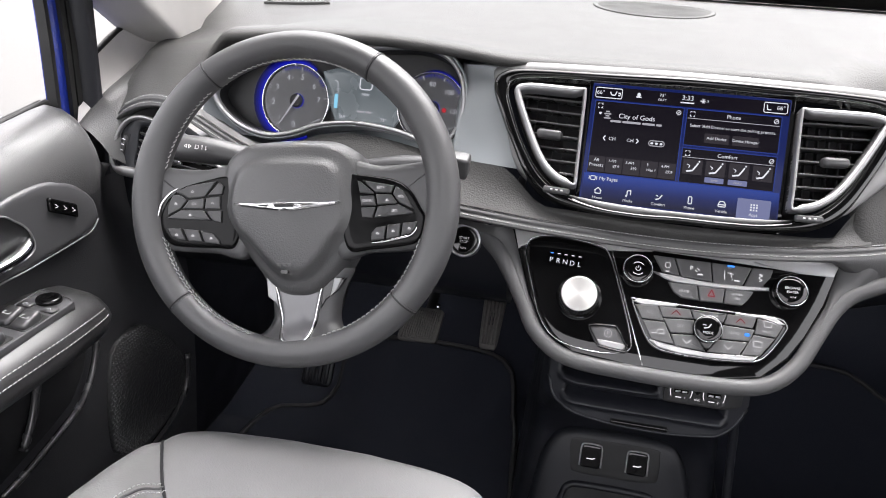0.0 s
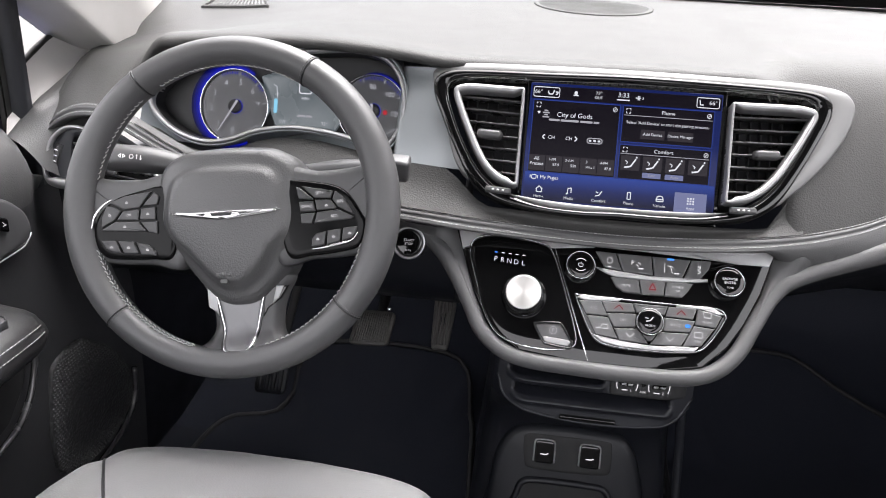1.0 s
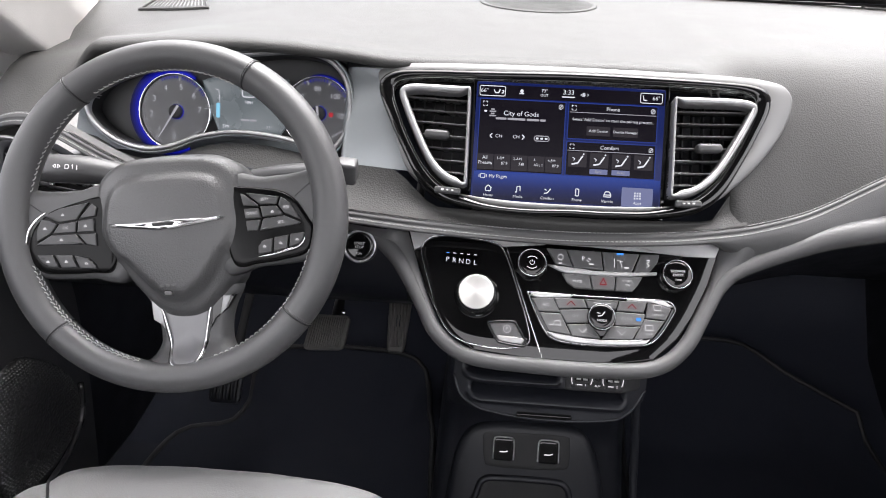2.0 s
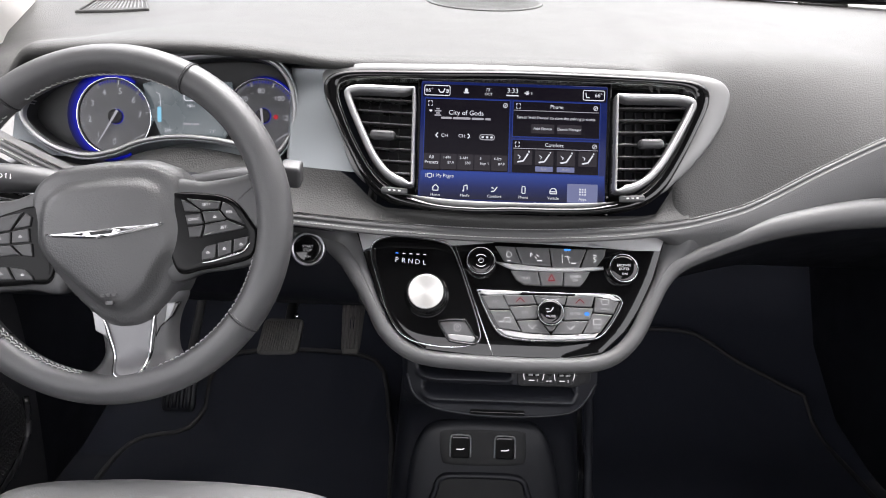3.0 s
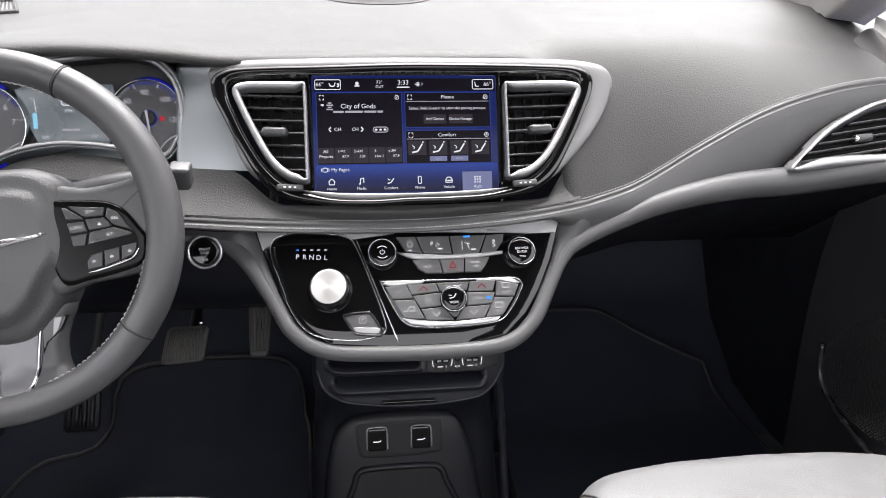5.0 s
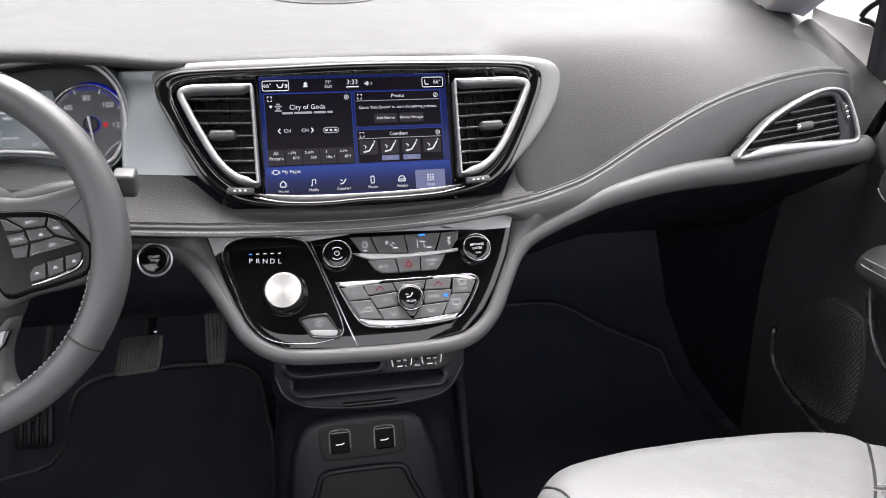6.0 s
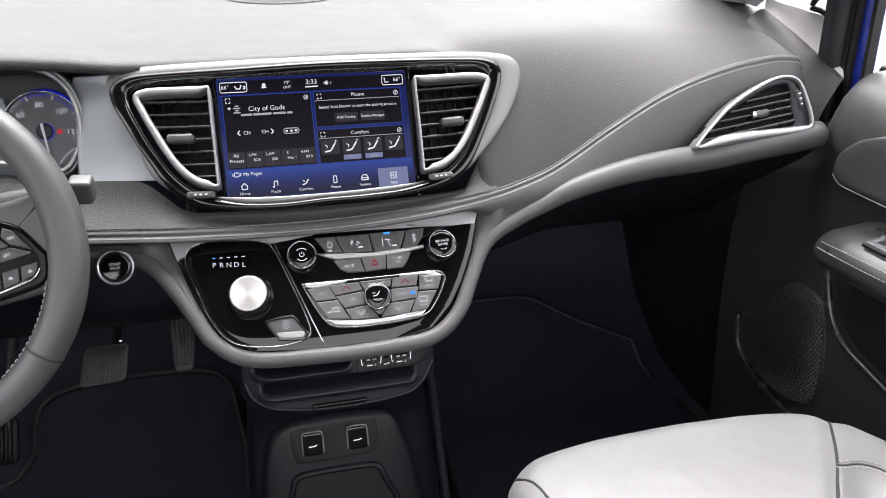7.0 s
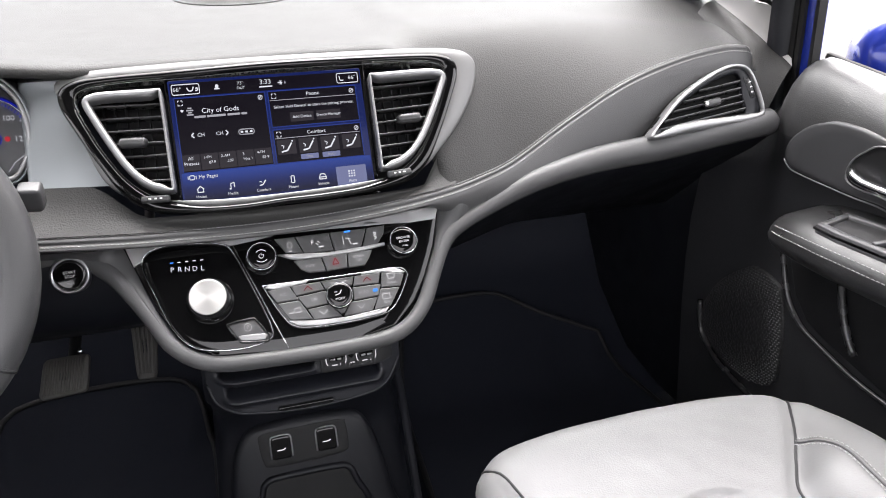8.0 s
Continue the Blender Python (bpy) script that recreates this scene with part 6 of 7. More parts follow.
adopt(console, part("tray_rim", frame_band(TRAY, on_pod, 0.01, 0.016, 0.006, 90, 0.004), PLASTIC))
adopt(console, part("tray_well", plate([(x * 0.93 - 0.0008, z - 0.004) for x, z in TRAY], on_pod, 0.0135, 0.0, 0.001, 60), DARK))
adopt(console, part("side_trim", tube(curve([(0.118, 0.02, 0.40), (0.128, 0.02, 0.34), (0.137, 0.02, 0.25), (0.142, -0.01, 0.14), (0.145, -0.05, 0.02)], 30), 0.006, 8), PLASTIC))


def floor_z(y):
    return 0.0 if y < 0.36 else 0.72 * (y - 0.36) if y > 0.44 else 4.5 * (y - 0.36) ** 2


def pedal(name, label, corners, ribs, arm_to, skin, thick=0.013):
    """A rubber pad between four corners (low left, low right, top right, top left), ribbed down its length, on a bent arm."""
    a, b, c, d = (Vector(q) for q in corners)
    out = (b - a).cross(d - a).normalized()

    def on(u, v, w=0.0):
        return tuple((a * (1 - u) + b * u) * (1 - v) + (d * (1 - u) + c * u) * v + out * w)

    mid = on(0.5, 0.5)
    p = thing(name, label, "pedal", "foot pedals", at=mid)
    shape = rect(0.0, 0.0, 1.0, 1.0, 0.14)
    rows = [[on(0.5 + (u - 0.5) * s, 0.5 + (v - 0.5) * s, w) for u, v in refine(shape, 60)] for s, w in ((0.96, -thick), (1.0, -thick * 0.7), (1.0, -0.002), (0.96, 0.0), (0.6, 0.001), (0.2, 0.001))]
    bm = grid(rows, closed_v=True)
    bmesh.ops.recalc_face_normals(bm, faces=bm.faces[:])
    adopt(p, part("pad", bm, skin))
    for k in range(ribs):
        u = 0.07 + 0.86 * (k + 0.5) / ribs
        adopt(p, part("rib", tube([on(u, v, 0.0012) for v in (0.08, 0.3, 0.6, 0.92)], 0.32 * (b - a).length / ribs, 6, up=tuple(out)), skin))
    adopt(p, part("arm", tube(curve([on(0.5, 0.6, -0.008), on(0.5, 1.05, -0.035), arm_to], 10), 0.009, 8), DARK))
    return p, on


brake, on_brake = pedal("brake_pedal", "wide ribbed black rubber brake pedal", [(-0.373, 0.163, 0.307), (-0.307, 0.163, 0.311), (-0.3, 0.197, 0.356), (-0.363, 0.197, 0.355)], 15, (-0.33, 0.5, 0.5), RUBBER)
adopt(brake, part("bolt", lathe([(0.004, 0.0), (0.004, 0.003), (0.0015, 0.004)], Matrix.Translation(on_brake(0.8, 1.08, 0.0)) @ pose(0, 0, 0, 60, 0, 0), 12), CHROME, label="bright bolt head"))
pedal("accelerator_pedal", "tall narrow black accelerator pedal", [(-0.236, 0.158, 0.317), (-0.208, 0.158, 0.317), (-0.2, 0.21, 0.4), (-0.238, 0.21, 0.4)], 5, (-0.22, 0.55, 0.5), RUBBER)
# near-black skin in place of rubber: the corner's dimness put into the colour
pedal("parking_pedal", "small foot pad beside the brake pedal, coloured darker for the shade there", [(-0.588, 0.278, 0.118), (-0.528, 0.278, 0.118), (-0.528, 0.322, 0.182), (-0.588, 0.322, 0.182)], 4, (-0.555, 0.6, 0.4), PLASTIC)


def mat(name, label, outline):
    t = thing(name, label, "floor mat", "floor mats", at=(float(np.mean([p[0] for p in outline])), 0.1, 0.01))
    lay_flat = lambda x, y, w: (x, y, floor_z(y) + 0.006 + w)
    loop = curve(outline, 90, True)
    bm = bmesh.new()
    mid = loop.mean(0)
    rings = [[bm.verts.new(lay_flat(*(mid + (p - mid) * s), 0.008)) for p in loop] for s in (1, 0.97, 0.85, 0.7, 0.55, 0.4, 0.25, 0.1)]
    for a, b in zip(rings, rings[1:]):
        for j in range(90):
            bm.faces.new((a[j], a[(j + 1) % 90], b[(j + 1) % 90], b[j]))
    bm.faces.new(rings[-1])
    bmesh.ops.recalc_face_normals(bm, faces=bm.faces[:])
    adopt(t, part("carpet", bm, CARPET), part("binding", tube([lay_flat(*p, 0.008) for p in loop], 0.0055, 8, True), DARK))


mat("floor_mat", "black carpet mat in the driver footwell", [(-0.66, -0.3), (-0.685, 0.1), (-0.685, 0.26), (-0.66, 0.335), (-0.585, 0.365), (-0.56, 0.42), (-0.54, 0.49), (-0.44, 0.51), (-0.28, 0.51), (-0.205, 0.49), (-0.182, 0.43), (-0.165, 0.3), (-0.155, -0.3), (-0.4, -0.34)])
mat("floor_mat", "black carpet mat in the passenger footwell", [(0.19, -0.3), (0.2, 0.2), (0.22, 0.45), (0.27, 0.562), (0.34, 0.575), (0.44, 0.575), (0.49, 0.565), (0.56, 0.52), (0.65, 0.475), (0.7, 0.44), (0.72, 0.3), (0.725, 0.1), (0.71, -0.3), (0.4, -0.34)])


# ---- front seats ----
def car_seat(side, label, up=0.0):
    """A leather seat cushion: one rounded skin with sewn seams, a bolster welt and its base. side: -1 driver, 1 passenger."""
    x0 = 0.363 * side
    t = thing("car_seat", label, "seat", "front seats", at=(x0, -0.6, 0.0))
    half = [(0.0, -0.2045), (0.06, -0.2055), (0.11, -0.2085), (0.15, -0.2145), (0.178, -0.224), (0.2, -0.241), (0.213, -0.266), (0.219, -0.3), (0.221, -0.36), (0.221, -0.5), (0.219, -0.8), (0.2, -0.93), (0.1, -0.96)]
    slim = 0.88 if side < 0 else 1.0
    loop = curve([(side * u * slim, v) for u, v in half] + [(0.0, -0.965)] + [(-side * u, v) for u, v in half[:0:-1]], 220, True)
    nrm = inward(loop)
    OUT_SEAM = [(-0.97, 0.09), (-0.55, 0.075), (-0.4, 0.083), (-0.36, 0.11), (-0.322, 0.142), (-0.28, 0.172), (-0.246, 0.194), (-0.225, 0.2)]
    IN_SEAM = [(-0.97, 0.165), (-0.5, 0.17), (-0.38, 0.172), (-0.315, 0.179), (-0.276, 0.186), (-0.255, 0.196), (-0.225, 0.2)]

    def height(u, v):
        base = line([(-0.97, 0.325), (-0.6, 0.347), (-0.4, 0.364), (-0.3, 0.368), (-0.2, 0.364)], v) + up
        e = u * side
        seam = line(OUT_SEAM, v) * slim if e > 0 else -line(IN_SEAM, v)
        over = (e - seam) if e > 0 else (seam - e)
        fade = 1 - step(-0.42, -0.25, v)
        swell = 0.022 * step(0.0, 0.055, over) * fade + 0.004 * step(0.0, 0.03, over)
        puff = 0.005 * (1 - (u / 0.22) ** 2)
        crease = -0.004 * math.exp(-(over / 0.012) ** 2)
        r = math.hypot((u + 0.01 * side) / 0.1, (v + 0.53) / 0.155)
        tuck = -0.004 * math.exp(-((r - 1) / 0.035) ** 2)
        wrinkle = 0.0012 * noise.noise(Vector((u * 14 + x0, v * 14, 1.0))) + 0.0005 * noise.noise(Vector((u * 45, v * 45, 2.0 + x0)))
        return base + swell + puff + crease + tuck + wrinkle

    R = 0.032
    rows = []
    for d, z in ((-0.012, 0.1), (-0.003, 0.2), (0.0, 0.27), (0.001, 0.3)):
        rows.append([(x0 + p[0] + n[0] * d, p[1] + n[1] * d, z + up) for p, n in zip(loop, nrm)])
    for a in np.radians((0, 14, 28, 42, 56, 70, 82)):
        d, fall = R * (1 - math.cos(a)), R * (1 - math.sin(a))
        rows.append([(x0 + q[0], q[1], height(*q) - fall) for q in (p + n * d for p, n in zip(loop, nrm))])
    inner = loop + nrm * R
    for k in np.linspace(0.02, 1.0, 44):
        row = []
        for p in inner:
            spine = np.array((0.0, min(-0.38, max(-0.86, p[1]))))
            q = p + (spine - p) * k * 0.995
            row.append((x0 + q[0], q[1], height(*q)))
        rows.append(row)
    bm = grid(rows, closed_v=True)
    bmesh.ops.recalc_face_normals(bm, faces=bm.faces[:])
    cushion = part("cushion", bm, SEAT_LEATHER)
    bpy.context.view_layer.update()

    def on_skin(x, y, lift):
        """On the cushion's upper skin at x and y."""
        return (x, y, cushion.ray_cast((x, y, 1.0), (0, 0, -1))[1].z + lift)

    for way, table in ((side * slim, OUT_SEAM), (-side, IN_SEAM)):
        seam = [on_skin(x0 + way * line(table, v), v, 0.0) for v in np.linspace(-0.85, -0.246, 90)]
        adopt(t, part("piping", tube(seam, 0.0017, 6), DARK))
    welt = [(0.135, -0.33), (0.1455, -0.351), (0.1485, -0.386), (0.143, -0.423), (0.137, -0.5), (0.137, -0.7)]
    path = [on_skin(x0 + side * slim * u, v, 0.0) for u, v in curve(welt, 80)]
    adopt(t, part("welt", tube([(x, y, z + 0.0002) for x, y, z in path], 0.0016, 6), LEATHER, label="sewn welt"))
    for off in (0.0048, -0.0048):
        row = [on_skin(x + off * side, y + (off * 0.8 if y > -0.36 else 0), 0.0003) for x, y, z in path]
        adopt(t, part("stitching", stitches(row, lambda s: (0, 0, 1), 0.004, 0.0024, 0.0006), THREAD))
    adopt(t, cushion)
    adopt(t, part("base", block((0.34, 0.6, 0.16), pose(x0, -0.6, 0.08), 0.01, 2), DARK))


car_seat(-1, "black leather driver seat with grey stitching", 0.006)
car_seat(1, "black leather passenger seat with grey stitching", 0.004)


# ---- doors, pillars, glass, mirrors ----
MESH_GRILLE = material("speaker_mesh", (0.02, 0.02, 0.021), 0.45, grain=1.0, grain_size=0.0045, kind="leather")
ARM_LEATHER = material("glossy_black_leather", (0.024, 0.024, 0.025), 0.34, spec=0.7, grain=0.35, grain_size=0.0012, kind="leather")
GLOSS_TRIM = material("polished_black_trim", (0.03, 0.03, 0.032), 0.24, spec=0.7, mottle_size=0.03)
DOOR_BLACK = material("black_grained_door_plastic", (0.029, 0.0294, 0.0318), 0.38, spec=0.6, grain=0.4, grain_size=0.0013, kind="leather")
HANDLE_GREY = material("satin_dark_grey", (0.07, 0.07, 0.074), 0.38, metal=0.2, mottle_size=0.05)
SEAL = material("black_rubber_seal", (0.012, 0.012, 0.012), 0.6, spec=0.3, mottle_size=0.03)


def sill_fall(y):
    """How far the window sill lies over its mean height at y."""
    return 0.19 * (min(0.0, max(-0.3, y)) + 0.06)


def car_door(side, dy, dz, label):
    """A front door seen from inside: the panel with its sill, handle, armrest, pocket and speaker, and its painted window frame."""
    d = thing("car_door", label, "car door", "front doors", at=(side * 0.78, -0.4 + dy, 0.0))

    def on(y, z, w=0.0):
        return (side * (0.737 - w), y + dy, z + dz)

    prof = [(0.815, 0.666), (0.808, 0.676), (0.79, 0.683), (0.772, 0.68), (0.755, 0.67), (0.742, 0.654), (0.733, 0.633), (0.7275, 0.608), (0.7335, 0.572), (0.742, 0.53), (0.743, 0.45), (0.737, 0.38), (0.733, 0.3), (0.734, 0.2), (0.74, 0.08), (0.745, 0.0)]
    rows = []
    for y in [-1.1, -0.8, -0.6, -0.45, -0.35, -0.28, -0.22, -0.17, -0.13, -0.1, -0.075, -0.055, -0.04, -0.028, -0.018, -0.01, 0.0, 0.012, 0.025, 0.04, 0.07, 0.11, 0.16]:
        curl = step(-0.075, 0.035, y) ** 1.5
        fall = sill_fall(y)
        row = []
        for x, z in prof:
            up = step(0.42, 0.6, z)
            row.append((side * (x + 0.05 * curl * up), y + dy, (z + dz if z > 0.02 else 0.0) + (fall - 0.075 * curl) * step(0.56, 0.68, z)))
        rows.append(row)
    for name, a, b, skin in (("upper_roll", 0, 9, VINYL), ("panel", 8, len(prof), DOOR_BLACK)):
        bm = grid([row[a:b] for row in rows])
        bmesh.ops.recalc_face_normals(bm, faces=bm.faces[:])
        adopt(d, part(name, bm, skin))
    adopt(d, part("outer_skin", block((0.02, 1.15, 0.66), pose(side * 0.865, -0.6 + dy, 0.29 + dz), 0.006, 2), BLUE, label="blue painted outer skin"))
    adopt(d, part("sill_seal", tube([(side * 0.80, y + dy, 0.677 + dz + sill_fall(y)) for y in np.linspace(-1.0, -0.04, 20)], 0.006, 8), SEAL))
    adopt(d, part("sill_lip", tube([(side * 0.818, y + dy, 0.672 + dz + sill_fall(y)) for y in np.linspace(-1.0, -0.03, 20)], 0.005, 8), SEAL))
    # inner handle bezel
    HB = [(-0.06, 0.545), (-0.067, 0.57), (-0.092, 0.592), (-0.12, 0.6045), (-0.157, 0.611), (-0.222, 0.603), (-0.3, 0.578), (-0.36, 0.545), (-0.36, 0.475), (-0.3, 0.502), (-0.24, 0.5165), (-0.186, 0.5185), (-0.09, 0.5265), (-0.068, 0.534)]
    hb = part("handle_bezel", plate(HB, on, 0.012, -0.02, 0.006, 100), HANDLE_GREY, label="satin dark grey handle bezel")
    adopt(d, hb)
    adopt(hb, part("bright_edge", tube([on(y, z, 0.0095) for y, z in curve([(-0.061, 0.54), (-0.07, 0.531), (-0.09, 0.525), (-0.186, 0.517), (-0.24, 0.5145), (-0.3, 0.5)], 40)], 0.0011, 6), SATIN))
    CUP = [(-0.178, 0.545), (-0.184, 0.565), (-0.2, 0.58), (-0.228, 0.594), (-0.29, 0.585), (-0.34, 0.56), (-0.34, 0.51), (-0.25, 0.5275), (-0.205, 0.5305), (-0.185, 0.535)]
    adopt(hb, part("handle_cup", plate(CUP, on, 0.0125, 0.0, 0.0005, 60), DARK))
    adopt(hb, part("cup_edge", frame_band(CUP, on, 0.002, 0.0145, 0.008, 80, 0.0008), SATIN))
    adopt(hb, part("door_handle", tube([on(y, z, w) for y, z, w in curve([(-0.19, 0.552, 0.01), (-0.196, 0.55, 0.018), (-0.22, 0.545, 0.024), (-0.27, 0.541, 0.024), (-0.33, 0.535, 0.016)], 24)], 0.0065, 10, flatten=1.3, up=(side, 0, 0)), CHROME, label="chrome door handle"))
    if side < 0:
        sw = part("lock_switch", plate(rect(-0.15, 0.5655, -0.104, 0.5835, 0.003), lambda y, z, w: on(y, z - 0.45 * (y + 0.127), w), 0.0165, 0.008, 0.002, 40, smooth=False), PIANO)
        adopt(hb, sw)
        for k in (-1, 0, 1):
            y = -0.126 + 0.014 * k
            adopt(sw, part("mark", poly(lambda a, b, w=0.0: on(a, b - 0.45 * (a + 0.127), w), [(y - 0.003, 0.577), (y + 0.002, 0.5745), (y - 0.003, 0.572)], 0.0167, 0.0006), KEY_INK, smooth=False))
    # armrest, rounded at its front
    ARM_Z = lambda y: (0.481 if side < 0 else 0.496) - 0.004 * step(-0.2, -0.12, y)
    ax = 0.016 if side < 0 else 0.0
    rows = []
    for y, k in ((-1.0, 1), (-0.6, 1), (-0.45, 1), (-0.36, 1), (-0.3, 1), (-0.25, 1), (-0.22, 0.985), (-0.19, 0.96), (-0.165, 0.91), (-0.145, 0.84), (-0.13, 0.75), (-0.12, 0.62), (-0.114, 0.42)):
        zt = ARM_Z(y)
        loop = [(0.75, 0.004), (0.71, 0.004), (0.67, 0.003), (0.649, -0.003), (0.636, -0.014), (0.631, -0.026), (0.635, -0.04), (0.652, -0.054), (0.68, -0.066), (0.75, -0.075)]
        rows.append([(side * (0.725 + ax - (0.725 - x) * k), y + dy, zt + dz - 0.034 + (h - 0.09 * (0.75 - x) + 0.034) * k) for x, h in loop])
    bm = grid(rows)
    bm.verts.ensure_lookup_table()
    bm.faces.new([bm.verts[i] for i in range(len(bm.verts) - 10, len(bm.verts))])
    bmesh.ops.recalc_face_normals(bm, faces=bm.faces[:])
    arm = part("armrest", bm, ARM_LEATHER, label="padded leather armrest with grey stitching")
    adopt(d, arm)
    shrink = [(-1.0, 1), (-0.25, 1), (-0.22, 0.985), (-0.19, 0.96), (-0.165, 0.91), (-0.145, 0.84), (-0.13, 0.75)]
    for inset, drop in ((0.0875, -0.019), (0.0925, -0.0285)):
        path = [(side * (0.725 + ax - inset * line(shrink, y)), y + dy, ARM_Z(y) + dz - 0.034 + (drop + 0.034) * line(shrink, y) + 0.0006) for y in np.linspace(-0.8, -0.145, 120)]
        adopt(arm, part("stitching", stitches(path, lambda s: (-side * 0.6, 0, 0.8), 0.0045, 0.0025, 0.0006), THREAD))
    sy, sx = (0.022, 0.012) if side < 0 else (0.0, 0.0)
    top = lambda y, x, w=0.0: (side * (x + ax + sx), y + sy + dy, ARM_Z(y) + dz + 0.0035 - 0.09 * (0.75 - x) + w)
    if side < 0:
        SWITCHES = [(-0.196, 0.702), (-0.193, 0.69), (-0.199, 0.657), (-0.205, 0.65), (-0.34, 0.642), (-0.46, 0.642), (-0.46, 0.7), (-0.28, 0.698)]
        panel = part("switch_panel", plate(SWITCHES, top, 0.004, -0.01, 0.0015, 80, smooth=False), HANDLE_GREY, label="satin grey window switch panel")
        adopt(arm, panel)
        adopt(panel, part("panel_edge", frame_band(SWITCHES, top, 0.0022, 0.0052, 0.002, 100, 0.0008, smooth=False), HANDLE_GREY))
        for y in (-0.262, -0.315, -0.37):
            adopt(panel, part("switch_well", plate(rect(y - 0.022, 0.65, y + 0.018, 0.694, 0.003), top, 0.0046, 0.0, 0.0003, 24, smooth=False), DARK))
            for x in (0.6615, 0.6825):
                sw = block((0.0195, 0.03, 0.013), Matrix.Translation(top(y - 0.005, x, 0.006)) @ pose(0, 0, 0, 16, 0, 0), 0.004, 3)
                ws = part("window_switch", sw, BUTTON)
                adopt(panel, ws)
                adopt(ws, part("mark", poly(lambda a, b, w=0.0: top(b, -a, w), [(-x - 0.004, y - 0.009), (-x + 0.004, y - 0.009), (-x + 0.004, y - 0.003), (-x - 0.004, y - 0.003)], 0.0128, 0.0006, True), KEY_INK, smooth=False))
        adopt(panel, part("mirror_knob", lathe([(0.0145, 0.0), (0.0142, 0.004), (0.0125, 0.006), (0.008, 0.005), (0.0003, 0.004)], Matrix.Translation(top(-0.214, 0.676, 0.0035)), 32), PIANO))
        for x in (0.66, 0.69):
            mk = part("mirror_key", block((0.017, 0.012, 0.003), Matrix.Translation(top(-0.233, x, 0.0045)), 0.001, 1), BUTTON)
            adopt(panel, mk)
            adopt(mk, part("mark", poly(lambda a, b, w=0.0: top(b, -a, w), [(-x - 0.003, -0.235), (-x, -0.231), (-x + 0.003, -0.235)], 0.0062, 0.0006), KEY_INK, smooth=False))
    else:
        CUP_RIM = [(-0.203, 0.712), (-0.26, 0.716), (-0.34, 0.716), (-0.42, 0.716), (-0.42, 0.652), (-0.34, 0.65), (-0.25, 0.65), (-0.214, 0.654)]
        adopt(arm, part("pull_cup_rim", frame_band(CUP_RIM, top, 0.011, 0.006, -0.01, 90, 0.0012, smooth=False), HANDLE_GREY, label="satin grey pull cup rim"))
        adopt(arm, part("pull_cup", plate([(y * 0.98, x) for y, x in CUP_RIM], top, 0.0018, -0.002, 0.0003, 60, smooth=False), DARK))
        adopt(arm, part("cup_bridge", block((0.054, 0.008, 0.006), Matrix.Translation(top(-0.3, 0.683, 0.004)), 0.002, 2), HANDLE_GREY))
        adopt(arm, part("window_switch", block((0.03, 0.03, 0.01), Matrix.Translation(top(-0.335, 0.686, 0.006)) @ pose(0, 0, 0, 14, 0, 0), 0.004, 2), BUTTON))
    # pocket with a raised lip
    pocket = [(-0.092, 0.42), (-0.098, 0.385), (-0.115, 0.34), (-0.145, 0.308), (-0.185, 0.293), (-0.271, 0.272), (-0.4, 0.262)]
    adopt(d, part("pocket_lip", tube([on(y, z, 0.016) for y, z in curve(pocket, 50)], 0.0045, 8), GLOSS_TRIM))
    adopt(d, part("pocket_face", plate([(-0.096, 0.42), (-0.1, 0.385), (-0.117, 0.342), (-0.147, 0.31), (-0.187, 0.296), (-0.3, 0.27), (-0.5, 0.265), (-0.5, 0.43)], on, 0.006, -0.02, 0.003, 70, smooth=False), DARK))
    adopt(d, part("pull_strap", tube([on(y, z, 0.014) for y, z in curve([(-0.2, 0.43), (-0.207, 0.385), (-0.222, 0.34), (-0.244, 0.305)], 16)], 0.0055, 8), GLOSS_TRIM))
    # door speaker
    SP = [(-0.064, 0.33), (-0.045, 0.347), (0.0, 0.353), (0.03, 0.338), (0.08, 0.297), (0.112, 0.25), (0.122, 0.212), (0.105, 0.178), (0.06, 0.158), (0.0, 0.15), (-0.06, 0.165), (-0.08, 0.195), (-0.078, 0.27)]
    SP = [(y - (0.028 if side > 0 else 0.0), z) for y, z in SP]
    adopt(d, part("speaker_grille", plate(SP, on, 0.008, -0.01, 0.003, 90, dome=0.003), MESH_GRILLE, label="perforated black speaker grille"))
    bm = bmesh.new()
    loop = curve(SP, 200, True)
    for i in range(40):
        z = 0.154 + 0.005 * i
        xs = [xa + (xb - xa) * (z - za) / (zb - za) for (xa, za), (xb, zb) in zip(loop, np.roll(loop, -1, 0)) if (za < z) != (zb < z)]
        if len(xs) < 2:
            continue
        y = min(xs) + 0.004 + (0.003 if i % 2 else 0)
        while y < max(xs) - 0.004:
            stud = [on(y + a, z + b, w) for a, b, w in ((-0.0022, 0, 0.0085), (0, -0.0013, 0.0085), (0.0022, 0, 0.0085), (0, 0.0013, 0.0085), (0, 0, 0.0108))]
            v = [bm.verts.new(q) for q in stud]
            for n in range(4):
                bm.faces.new((v[n], v[(n + 1) % 4], v[4]))
            y += 0.006
    adopt(d, tagged(part("grille_relief", bm, BUTTON, smooth=False), kind="stuff"))
    adopt(d, part("speaker_lip", tube([on(y - (0.028 if side > 0 else 0.0), z, 0.01) for y, z in curve([(0.124, 0.24), (0.118, 0.195), (0.1, 0.17), (0.06, 0.148), (0.0, 0.134), (-0.07, 0.12)], 30)], 0.005, 8), GLOSS_TRIM))
